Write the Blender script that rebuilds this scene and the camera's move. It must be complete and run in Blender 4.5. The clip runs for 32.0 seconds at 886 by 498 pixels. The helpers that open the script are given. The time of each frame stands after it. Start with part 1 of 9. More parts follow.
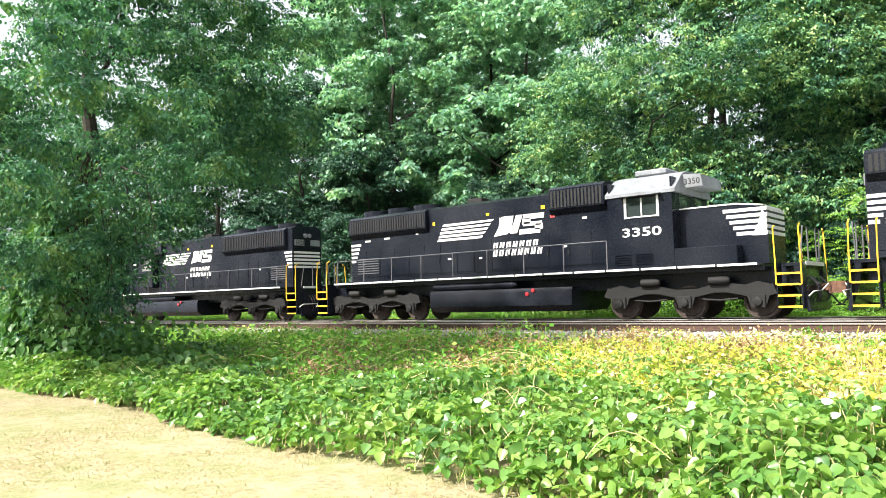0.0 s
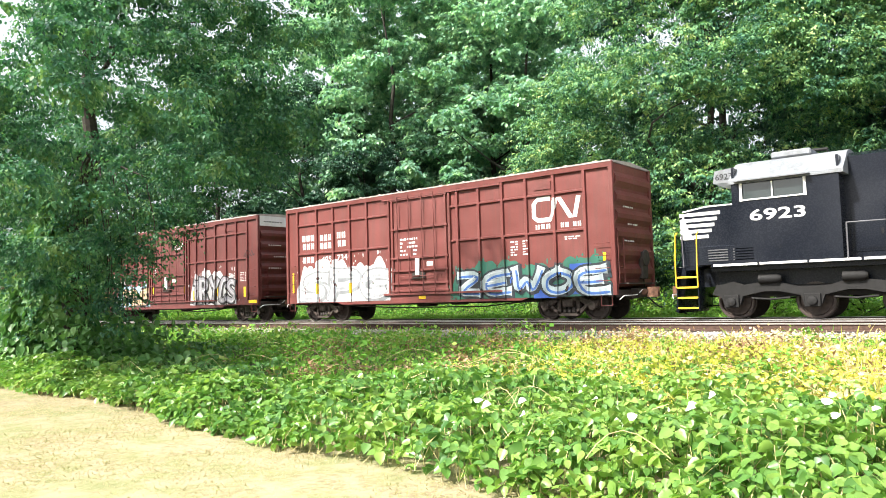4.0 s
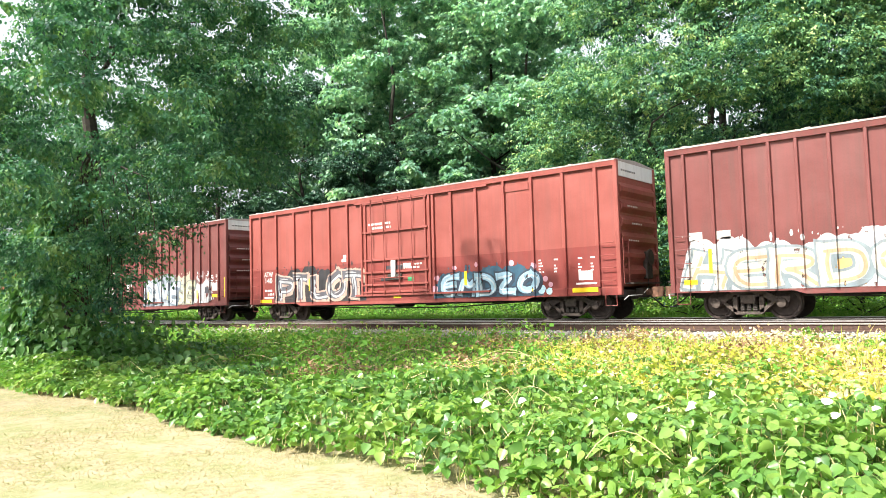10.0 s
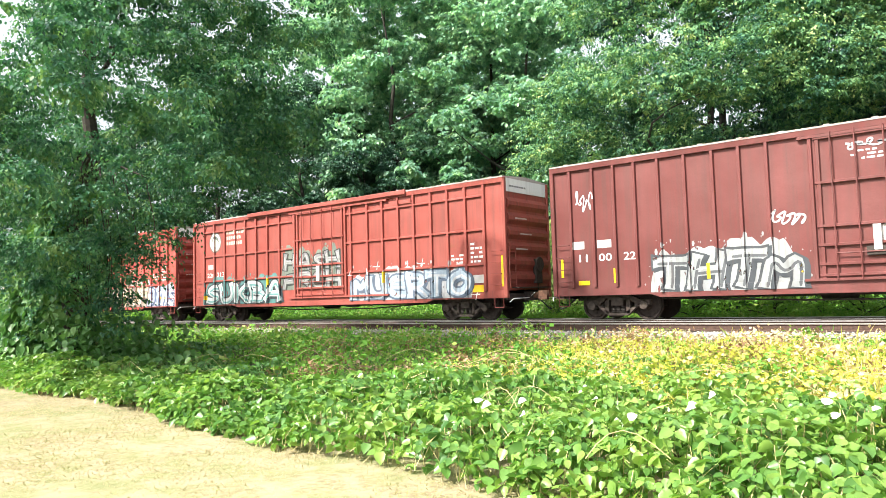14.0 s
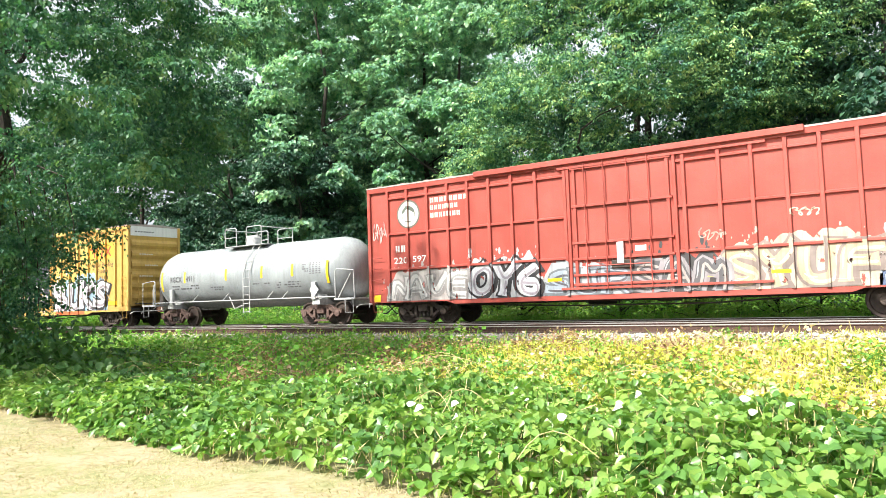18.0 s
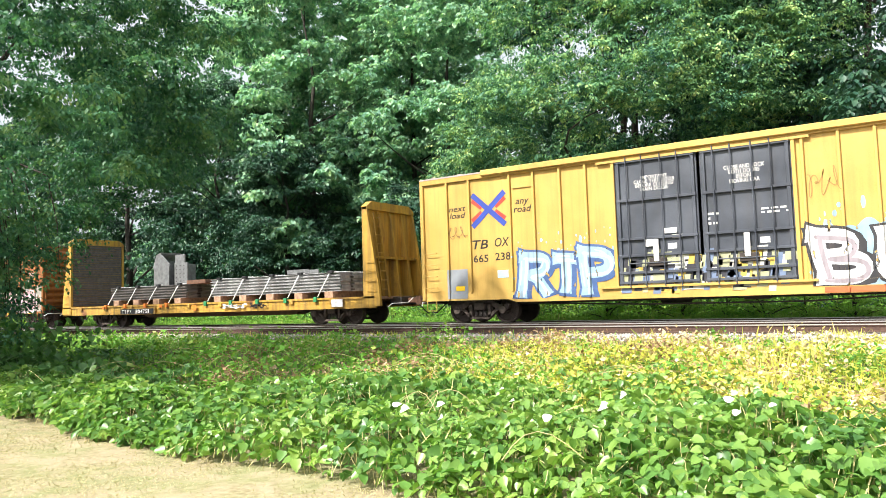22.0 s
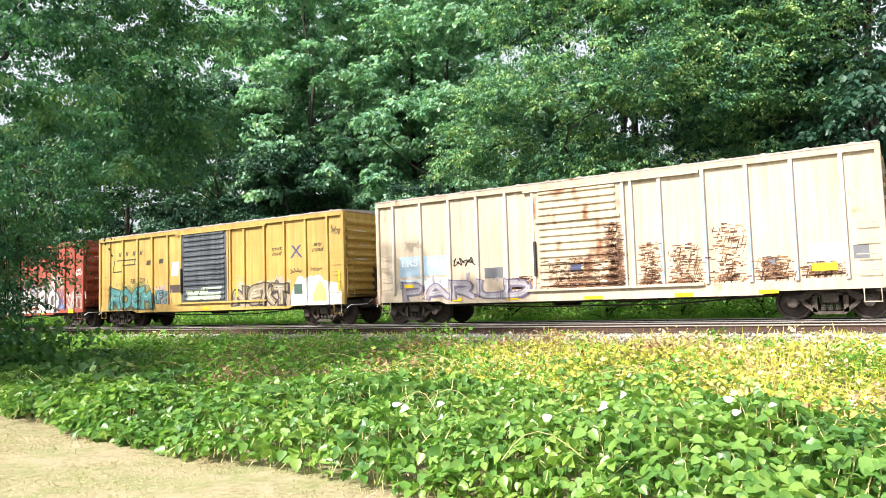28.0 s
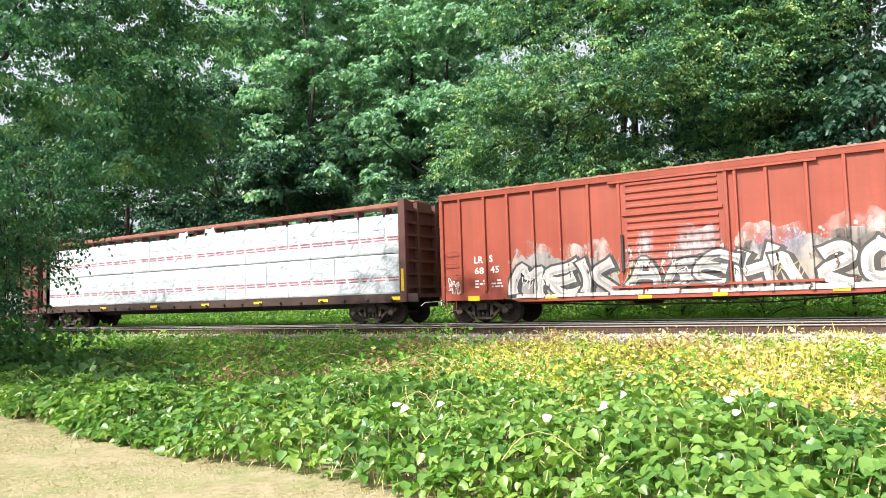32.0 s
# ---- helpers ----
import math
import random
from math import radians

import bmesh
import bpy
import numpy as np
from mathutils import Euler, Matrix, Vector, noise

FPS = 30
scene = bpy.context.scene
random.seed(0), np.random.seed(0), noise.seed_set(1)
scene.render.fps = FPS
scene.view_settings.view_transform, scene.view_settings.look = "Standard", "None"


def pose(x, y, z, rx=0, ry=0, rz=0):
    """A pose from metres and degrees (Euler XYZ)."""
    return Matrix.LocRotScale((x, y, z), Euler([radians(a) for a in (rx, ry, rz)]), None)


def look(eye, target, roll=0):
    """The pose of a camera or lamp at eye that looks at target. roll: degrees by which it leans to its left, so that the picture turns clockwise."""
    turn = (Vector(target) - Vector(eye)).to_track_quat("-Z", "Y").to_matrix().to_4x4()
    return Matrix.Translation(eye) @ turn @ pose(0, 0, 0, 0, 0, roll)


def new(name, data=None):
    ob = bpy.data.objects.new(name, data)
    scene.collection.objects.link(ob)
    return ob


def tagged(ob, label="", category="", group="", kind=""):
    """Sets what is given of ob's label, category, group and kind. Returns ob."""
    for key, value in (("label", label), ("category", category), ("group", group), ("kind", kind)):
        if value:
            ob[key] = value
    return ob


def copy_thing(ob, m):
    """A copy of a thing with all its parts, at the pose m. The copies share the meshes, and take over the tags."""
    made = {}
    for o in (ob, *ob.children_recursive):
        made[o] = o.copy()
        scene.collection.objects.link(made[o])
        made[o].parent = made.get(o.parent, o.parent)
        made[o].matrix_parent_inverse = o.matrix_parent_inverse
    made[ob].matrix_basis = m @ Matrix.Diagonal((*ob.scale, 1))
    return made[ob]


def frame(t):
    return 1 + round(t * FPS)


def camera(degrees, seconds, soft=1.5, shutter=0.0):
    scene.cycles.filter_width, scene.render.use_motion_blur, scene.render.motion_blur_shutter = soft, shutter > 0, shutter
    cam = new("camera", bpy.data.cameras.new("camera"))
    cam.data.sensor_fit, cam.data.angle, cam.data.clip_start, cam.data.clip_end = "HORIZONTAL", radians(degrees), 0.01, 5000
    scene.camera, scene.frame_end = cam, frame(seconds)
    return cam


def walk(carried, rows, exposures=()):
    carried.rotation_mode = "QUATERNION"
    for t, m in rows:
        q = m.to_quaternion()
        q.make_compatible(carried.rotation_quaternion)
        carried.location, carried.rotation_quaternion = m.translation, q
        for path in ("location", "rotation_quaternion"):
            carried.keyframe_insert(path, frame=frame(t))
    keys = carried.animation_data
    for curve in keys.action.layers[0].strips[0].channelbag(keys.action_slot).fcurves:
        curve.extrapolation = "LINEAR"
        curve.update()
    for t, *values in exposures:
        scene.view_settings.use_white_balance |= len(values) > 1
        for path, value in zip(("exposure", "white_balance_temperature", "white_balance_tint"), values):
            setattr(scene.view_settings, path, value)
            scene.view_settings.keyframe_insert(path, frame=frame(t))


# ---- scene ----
# ---------- camera ----------
FOV = 63.06
EYE = (0.0, 0.0, 0.84)


def cam_rows():
    a = pose(*EYE, 93.906, 1.624, 39.14)
    b = pose(0.01, 0.015, 0.84, 94.018, 1.82, 32.845)
    return [(0, a), (7, a), (14.3, a), (15.4, pose(*EYE, 93.92, 1.63, 38.3)), (16.5, pose(*EYE, 93.946, 1.664, 36.748)),
            (17.0, pose(*EYE, 94.118, 2.056, 35.582)), (17.5, pose(*EYE, 94.136, 2.177, 34.005)),
            (18.0, pose(*EYE, 94.014, 1.903, 33.834)), (18.5, pose(*EYE, 94.06, 1.778, 32.705)),
            (19.0, pose(*EYE, 94.021, 1.868, 32.837)), (19.6, b), (26, b), (32, b)]


cam = camera(FOV, 32.0, soft=0.35)
walk(cam, cam_rows(), exposures=[(0, 1.22), (14, 1.22), (19, 1.12), (21, 1.08), (23, 0.93), (25, 1.04), (28, 0.94), (30, 0.82), (32, 0.82)])

# ---------- sky and sun ----------
SUN = Vector((-0.24, -0.74, 0.82)).normalized()
world = bpy.data.worlds.new("sky")
scene.world = world
world.use_nodes = True
wn, wl = world.node_tree.nodes, world.node_tree.links
sky = wn.new("ShaderNodeTexSky")
sky.sky_type = "NISHITA"
sky.sun_disc = False
sky.sun_elevation = math.asin(SUN.z)
sky.sun_rotation = math.atan2(SUN.x, SUN.y)
sky.dust_density = 8.0
sky.air_density = 1.2
sky.ozone_density = 0.8
haze = wn.new("ShaderNodeHueSaturation")      # a hazy summer sky, nearly white
haze.inputs["Saturation"].default_value = 0.32
haze.inputs["Value"].default_value = 1.6
wl.new(sky.outputs[0], haze.inputs["Color"])
veil = wn.new("ShaderNodeMix")                # an even white veil over it
veil.data_type = "RGBA"
veil.inputs[0].default_value = 0.6
veil.inputs[7].default_value = (3.85, 4.2, 4.7, 1)
wl.new(haze.outputs[0], veil.inputs[6])
wl.new(veil.outputs[2], wn["Background"].inputs[0])
wn["Background"].inputs[1].default_value = 0.12
sun = new("sun", bpy.data.lights.new("sun", "SUN"))
sun.data.energy = 4.1
sun.data.angle = radians(1.0)
sun.data.color = (1.0, 0.95, 0.87)
sun.matrix_world = look(SUN * 60, (0, 0, 0))

# ---------- mesh helpers ----------
TRACK_Y = 22.46      # centre of the train's track; railhead at z = 0
NEAR_Y = 18.46       # centre of the nearer, empty track


class Shape:
    """Collects boxes, tubes and plates as one mesh."""

    def __init__(self):
        self.v, self.f = [], []

    def add(self, verts, faces):
        n = len(self.v)
        self.v += [tuple(p) for p in verts]
        self.f += [tuple(i + n for i in q) for q in faces]
        return self

    def box(self, x0, x1, y0, y1, z0, z1, b=0.0):
        if b <= 0:
            v = [(x, y, z) for x in (x0, x1) for y in (y0, y1) for z in (z0, z1)]
            return self.add(v, [(0, 1, 3, 2), (4, 6, 7, 5), (0, 4, 5, 1), (2, 3, 7, 6), (0, 2, 6, 4), (1, 5, 7, 3)])
        c = ((x0 + x1) / 2, (y0 + y1) / 2, (z0 + z1) / 2)
        s = (abs(x1 - x0) / 2, abs(y1 - y0) / 2, abs(z1 - z0) / 2)
        b = min(b, *(0.45 * k for k in s))
        v, idx = [], {}
        for sx in (-1, 1):
            for sy in (-1, 1):
                for sz in (-1, 1):
                    for k in range(3):
                        d = [s[0], s[1], s[2]]
                        for j in range(3):
                            if j != k:
                                d[j] -= b
                        idx[sx, sy, sz, k] = len(v)
                        v.append((c[0] + sx * d[0], c[1] + sy * d[1], c[2] + sz * d[2]))
        f = []
        for k in range(3):
            for sg in (-1, 1):
                ring = []
                for p, q in ((-1, -1), (1, -1), (1, 1), (-1, 1)):
                    t = [0, 0, 0]
                    t[k], t[(k + 1) % 3], t[(k + 2) % 3] = sg, p, q
                    ring.append(idx[t[0], t[1], t[2], k])
                f.append(tuple(ring if sg > 0 else ring[::-1]))
        for k in range(3):
            i, j = (k + 1) % 3, (k + 2) % 3
            for p in (-1, 1):
                for q in (-1, 1):
                    t0, t1 = [0, 0, 0], [0, 0, 0]
                    t0[k], t0[i], t0[j] = -1, p, q
                    t1[k], t1[i], t1[j] = 1, p, q
                    f.append((idx[(*t0, i)], idx[(*t1, i)], idx[(*t1, j)], idx[(*t0, j)]))
        for sx in (-1, 1):
            for sy in (-1, 1):
                for sz in (-1, 1):
                    f.append(tuple(idx[sx, sy, sz, k] for k in range(3)))
        return self.add(v, f)

    def tube(self, points, r, seg=6, closed=False):
        """A round bar along points."""
        pts = [Vector(p) for p in points]
        rs = r if isinstance(r, (list, tuple)) else [r] * len(pts)
        v, f = [], []
        up = Vector((0.13, 0.21, 1)).normalized()
        for i, p in enumerate(pts):
            a, b = pts[max(i - 1, 0)], pts[min(i + 1, len(pts) - 1)]
            d = (b - a).normalized()
            if abs(d.dot(up)) > 0.98:
                up = Vector((1, 0.2, 0.1)).normalized()
            s = d.cross(up).normalized()
            u = s.cross(d)
            for k in range(seg):
                w = 2 * math.pi * (k + 0.5) / seg
                v.append(p + (s * math.cos(w) + u * math.sin(w)) * rs[i])
        for i in range(len(pts) - 1):
            for k in range(seg):
                a, b = i * seg + k, i * seg + (k + 1) % seg
                f.append((a, b, b + seg, a + seg))
        f.append(tuple(range(seg))[::-1])
        f.append(tuple(range((len(pts) - 1) * seg, len(pts) * seg)))
        return self.add(v, f)

    def prism(self, outline, axis, a, b):
        """An outline in the other two axes, drawn out along axis from a to b."""
        n = len(outline)
        v = []
        for w in (a, b):
            for p, q in outline:
                v.append({"x": (w, p, q), "y": (p, w, q), "z": (p, q, w)}[axis])
        f = [tuple(range(n))[::-1], tuple(range(n, 2 * n))]
        f += [(i, (i + 1) % n, (i + 1) % n + n, i + n) for i in range(n)]
        return self.add(v, f)

    def lathe(self, profile, centre, axis="y", seg=20):
        """(along, radius) pairs turned round an axis."""
        v, f = [], []
        for a, r in profile:
            for k in range(seg):
                w = 2 * math.pi * k / seg
                c, s = r * math.cos(w), r * math.sin(w)
                d = {"y": (c, a, s), "x": (a, c, s), "z": (c, s, a)}[axis]
                v.append((centre[0] + d[0], centre[1] + d[1], centre[2] + d[2]))
        for i in range(len(profile) - 1):
            for k in range(seg):
                a, b = i * seg + k, i * seg + (k + 1) % seg
                f.append((a, b, b + seg, a + seg))
        f.append(tuple(range(seg))[::-1])
        f.append(tuple(range((len(profile) - 1) * seg, len(profile) * seg)))
        return self.add(v, f)

    def mesh(self, name, material, smooth=True):
        me = bpy.data.meshes.new(name)
        me.from_pydata(self.v, [], self.f)
        if isinstance(material, bpy.types.Material):
            me.materials.append(material)
        bm = bmesh.new()
        bm.from_mesh(me)
        bmesh.ops.recalc_face_normals(bm, faces=bm.faces)
        bm.to_mesh(me)
        bm.free()
        if smooth:
            me.shade_smooth()
            me.set_sharp_from_angle(angle=radians(32))
        return me


def part(name, shape, material, parent, label="", smooth=True):
    me = shape.mesh(name, material, smooth) if isinstance(shape, Shape) else shape
    ob = new(name, me)
    ob.parent = parent
    return tagged(ob, label)


def thing(name, label, category, group="", kind="", at=None):
    ob = new(name)
    ob.empty_display_size = 0.3
    if at is not None:
        ob.matrix_world = at
    return tagged(ob, label, category, group, kind)


def leaves_mesh(name, verts, faces, material):
    """verts: array (n, k, 3); faces: index tuples (all triangles or all quads) into the k."""
    n, k, _ = verts.shape
    fc = np.array(faces, dtype=np.int32)
    m = fc.shape[1]
    idx = (np.arange(n, dtype=np.int32)[:, None, None] * k + fc[None]).reshape(-1)
    me = bpy.data.meshes.new(name)
    me.vertices.add(n * k)
    me.vertices.foreach_set("co", np.ascontiguousarray(verts, dtype=np.float32).reshape(-1))
    me.loops.add(len(idx))
    me.loops.foreach_set("vertex_index", idx)
    nf = len(idx) // m
    me.polygons.add(nf)
    me.polygons.foreach_set("loop_start", np.arange(nf, dtype=np.int32) * m)
    me.materials.append(material)
    me.update(calc_edges=True)
    me.shade_smooth()
    return me


# ---------- materials ----------
def material(name):
    m = bpy.data.materials.new(name)
    m.use_nodes = True
    return m, m.node_tree.nodes, m.node_tree.links, m.node_tree.nodes["Principled BSDF"]


def noise_tex(N, Lk, scale, detail=4, stretch=None, coord="Object"):
    tc = N.new("ShaderNodeTexCoord")
    src = tc.outputs[coord]
    if stretch:
        mp = N.new("ShaderNodeMapping")
        mp.inputs["Scale"].default_value = stretch
        Lk.new(src, mp.inputs[0])
        src = mp.outputs[0]
    t = N.new("ShaderNodeTexNoise")
    t.inputs["Scale"].default_value = scale
    t.inputs["Detail"].default_value = detail
    Lk.new(src, t.inputs["Vector"])
    return t.outputs["Fac"]


def ramp(N, Lk, fac, stops):
    r = N.new("ShaderNodeValToRGB")
    while len(r.color_ramp.elements) < len(stops):
        r.color_ramp.elements.new(0.5)
    for e, (p, c) in zip(r.color_ramp.elements, stops):
        e.position = p
        e.color = (*c, 1) if len(c) == 3 else c
    Lk.new(fac, r.inputs[0])
    return r.outputs[0]


def mixed(N, Lk, fac, a, b, mode="MIX"):
    m = N.new("ShaderNodeMix")
    m.data_type = "RGBA"
    m.blend_type = mode
    for sock, val in ((m.inputs[0], fac), (m.inputs[6], a), (m.inputs[7], b)):
        if isinstance(val, (int, float)):
            sock.default_value = val
        elif isinstance(val, tuple):
            sock.default_value = (*val, 1)
        else:
            Lk.new(val, sock)
    return m.outputs[2]


def bump(N, Lk, B, fac, strength, dist=0.02):
    b = N.new("ShaderNodeBump")
    b.inputs["Strength"].default_value = strength
    b.inputs["Distance"].default_value = dist
    Lk.new(fac, b.inputs["Height"])
    Lk.new(b.outputs[0], B.inputs["Normal"])


def painted(name, base, rust=0.0, grime=0.35, rough=0.5, fade=0.25, rust_col=(0.16, 0.065, 0.03), dirt_col=(0.06, 0.05, 0.042), metal=0.0, spec=0.4, dents=0.35):
    """Weathered paint on steel: faded patches, streaks that run down, rust blooms."""
    m, N, Lk, B = material(name)
    big = noise_tex(N, Lk, 0.7, 3)
    faded = tuple(min(1, c * (1 + fade) + 0.06 * fade) for c in base)
    col = mixed(N, Lk, ramp(N, Lk, big, [(0.35, (0, 0, 0)), (0.7, (1, 1, 1))]), base, faded)
    streak = noise_tex(N, Lk, 2.2, 6, (3.0, 3.0, 0.16))
    col = mixed(N, Lk, ramp(N, Lk, streak, [(0.42, (0, 0, 0)), (0.74, (grime, grime, grime))]), col, dirt_col)
    fine = noise_tex(N, Lk, 26, 5)
    col = mixed(N, Lk, ramp(N, Lk, fine, [(0.45, (0, 0, 0)), (0.8, (grime * 0.5,) * 3)]), col, dirt_col)
    if rust > 0:
        rn = noise_tex(N, Lk, 1.6, 9, (1.0, 1.0, 0.55))
        lo = 0.72 - 0.34 * rust
        rf = ramp(N, Lk, rn, [(lo, (0, 0, 0)), (lo + 0.1, (1, 1, 1))])
        rc = ramp(N, Lk, fine, [(0.3, tuple(c * 0.55 for c in rust_col)), (0.7, tuple(min(1, c * 1.7) for c in rust_col))])
        col = mixed(N, Lk, rf, col, rc)
    Lk.new(col, B.inputs["Base Color"])
    Lk.new(ramp(N, Lk, fine, [(0.3, (rough - 0.1,) * 3), (0.8, (min(1, rough + 0.2),) * 3)]), B.inputs["Roughness"])
    B.inputs["Metallic"].default_value = metal
    B.inputs["Specular IOR Level"].default_value = spec
    bump(N, Lk, B, noise_tex(N, Lk, 1.7, 4), dents, 0.05)
    return m


def leafy(name, stops, trans=0.35, rough=0.45, spec=0.4, tuft=0.9):
    """Leaves: each one its own shade, some light through them. A tuft above 1 paints lit and shaded tufts."""
    m, N, Lk, B = material(name)
    g = N.new("ShaderNodeNewGeometry")

    def plus(val, k, base):
        m2 = N.new("ShaderNodeMath")
        m2.operation = "MULTIPLY_ADD"
        Lk.new(val, m2.inputs[0])
        m2.inputs[1].default_value = k
        if isinstance(base, float):
            m2.inputs[2].default_value = base
        else:
            Lk.new(base, m2.inputs[2])
        return m2.outputs[0]
    own = 0.55 if tuft < 1 else 0.35      # how much one leaf differs from the next
    v = plus(noise_tex(N, Lk, 0.45, 2), 0.9, 0.055 - 0.5 * own - 0.5 * tuft)
    v = plus(noise_tex(N, Lk, 1.7, 2), tuft, v)
    v = plus(g.outputs["Random Per Island"], own, v)
    col = ramp(N, Lk, v, stops)
    Lk.new(col, B.inputs["Base Color"])
    B.inputs["Roughness"].default_value = rough
    B.inputs["Specular IOR Level"].default_value = spec
    t = N.new("ShaderNodeBsdfTranslucent")
    warm = mixed(N, Lk, 1.0, col, (1.2, 1.35, 0.75), "MULTIPLY")
    Lk.new(warm, t.inputs[0])
    mix = N.new("ShaderNodeMixShader")
    mix.inputs[0].default_value = trans
    Lk.new(B.outputs[0], mix.inputs[1])
    Lk.new(t.outputs[0], mix.inputs[2])
    Lk.new(mix.outputs[0], N["Material Output"].inputs[0])
    return m


def plain(name, col, rough=0.5, metal=0.0, var=0.25, scale=9.0):
    m, N, Lk, B = material(name)
    n = noise_tex(N, Lk, scale, 5)
    Lk.new(ramp(N, Lk, n, [(0.3, tuple(c * (1 - var) for c in col)), (0.7, tuple(min(1, c * (1 + var)) for c in col))]), B.inputs["Base Color"])
    B.inputs["Roughness"].default_value = rough
    B.inputs["Metallic"].default_value = metal
    bump(N, Lk, B, n, 0.12, 0.01)
    return m


STEEL_DARK = plain("grimy_steel", (0.045, 0.038, 0.033), 0.7, 0.2, 0.4)
WHEEL = plain("wheel_steel", (0.06, 0.045, 0.038), 0.6, 0.3, 0.35)
RUSTY = plain("rusty_steel", (0.13, 0.065, 0.04), 0.85, 0.0, 0.45)
WHITE = painted("white_paint", (0.78, 0.78, 0.76), grime=0.25, fade=0.0)
BLACK = plain("black_paint", (0.018, 0.018, 0.02), 0.45)
YELLOW = painted("safety_yellow", (0.75, 0.47, 0.03), grime=0.2, fade=0.1)

# ---------- ground ----------
rng = np.random.default_rng(7)


def step(a, b, v):
    t = np.clip((v - a) / (b - a), 0, 1)
    return t * t * (3 - 2 * t)


def lawn_edge(x):
    """y of the edge between the lawn and the vines."""
    return 5.05 + 0.1 * np.sin(x * 0.9) + 0.06 * np.sin(x * 2.3 + 1) + 0.9 * step(-4, -13, x) - 0.5 * step(-3.6, 2, x)


def ground_z(x, y):
    x, y = np.asarray(x, float), np.asarray(y, float)
    z = -0.8 + 0.45 * step(8.5, 15.2, y) + 0.18 * step(15.2, 16.6, y)
    z = z + 0.04 * np.sin(x * 0.35 + y * 0.2) * step(-2, 8, y) * (1 - step(13, 15, y))
    return z - 0.12 * step(24.8, 26.6, y) + 0.35 * step(28, 45, y)


def ground_material():
    m, N, Lk, B = material("ground_soil")
    tc = N.new("ShaderNodeTexCoord")
    sep = N.new("ShaderNodeSeparateXYZ")
    Lk.new(tc.outputs["Object"], sep.inputs[0])
    fine = noise_tex(N, Lk, 14, 8)
    big = noise_tex(N, Lk, 0.9, 4)
    lawn = ramp(N, Lk, fine, [(0.25, (0.17, 0.142, 0.068)), (0.5, (0.28, 0.237, 0.13)), (0.75, (0.40, 0.345, 0.22))])
    lawn = mixed(N, Lk, ramp(N, Lk, big, [(0.42, (0, 0, 0)), (0.58, (0.6, 0.6, 0.6))]), lawn, (0.18, 0.215, 0.075))
    lawn = mixed(N, Lk, ramp(N, Lk, noise_tex(N, Lk, 2.6, 5), [(0.46, (0, 0, 0)), (0.62, (0.7, 0.7, 0.7))]), lawn, (0.36, 0.29, 0.19))
    soil = ramp(N, Lk, fine, [(0.3, (0.045, 0.05, 0.02)), (0.7, (0.12, 0.10, 0.05))])
    stone = ramp(N, Lk, fine, [(0.3, (0.045, 0.036, 0.03)), (0.7, (0.13, 0.11, 0.095))])

    def band(a, b):
        r = N.new("ShaderNodeMapRange")
        r.inputs[1].default_value, r.inputs[2].default_value = a, b
        Lk.new(sep.outputs[1], r.inputs[0])
        return r.outputs[0]
    col = mixed(N, Lk, band(6.4, 7.2), lawn, soil)
    col = mixed(N, Lk, band(15.6, 16.4), col, stone)
    col = mixed(N, Lk, band(25.2, 26.2), col, soil)
    Lk.new(col, B.inputs["Base Color"])
    B.inputs["Roughness"].default_value = 0.95
    bump(N, Lk, B, fine, 0.6, 0.03)
    return m


def ground():
    xs = np.unique(np.concatenate([np.linspace(-1500, -70, 12), np.linspace(-70, 25, 191), np.linspace(25, 1500, 12)]))
    ys = np.unique(np.concatenate([np.linspace(-1500, -10, 12), np.linspace(-10, 60, 176), np.linspace(60, 1500, 12)]))
    X, Y = np.meshgrid(xs, ys)
    Z = ground_z(X, Y) + 0.015 * np.sin(X * 2.1) * np.sin(Y * 1.7)
    nx, ny = len(xs), len(ys)
    v = np.stack([X, Y, Z], -1).reshape(-1, 3)
    i = np.arange(nx - 1)[None] + nx * np.arange(ny - 1)[:, None]
    f = np.stack([i, i + 1, i + 1 + nx, i + nx], -1).reshape(-1, 4)
    me = bpy.data.meshes.new("ground")
    me.from_pydata(v.tolist(), [], f.tolist())
    me.materials.append(ground_material())
    me.shade_smooth()
    return tagged(new("ground", me), "dry straw-coloured lawn rising to a weedy railway bank", "ground", kind="structure")


ground()

# ---------- tracks ----------
RAIL_RUST = plain("rail_rust", (0.085, 0.048, 0.035), 0.8, 0.1, 0.3, 20)
RAIL_TOP = plain("rail_head_bright", (0.55, 0.53, 0.5), 0.34, 0.6, 0.1, 30)
SLEEPER = plain("creosoted_wood", (0.09, 0.07, 0.055), 0.9, 0.0, 0.4, 6)
STONE = plain("ballast_stone", (0.40, 0.36, 0.32), 0.9, 0.0, 0.45, 7)


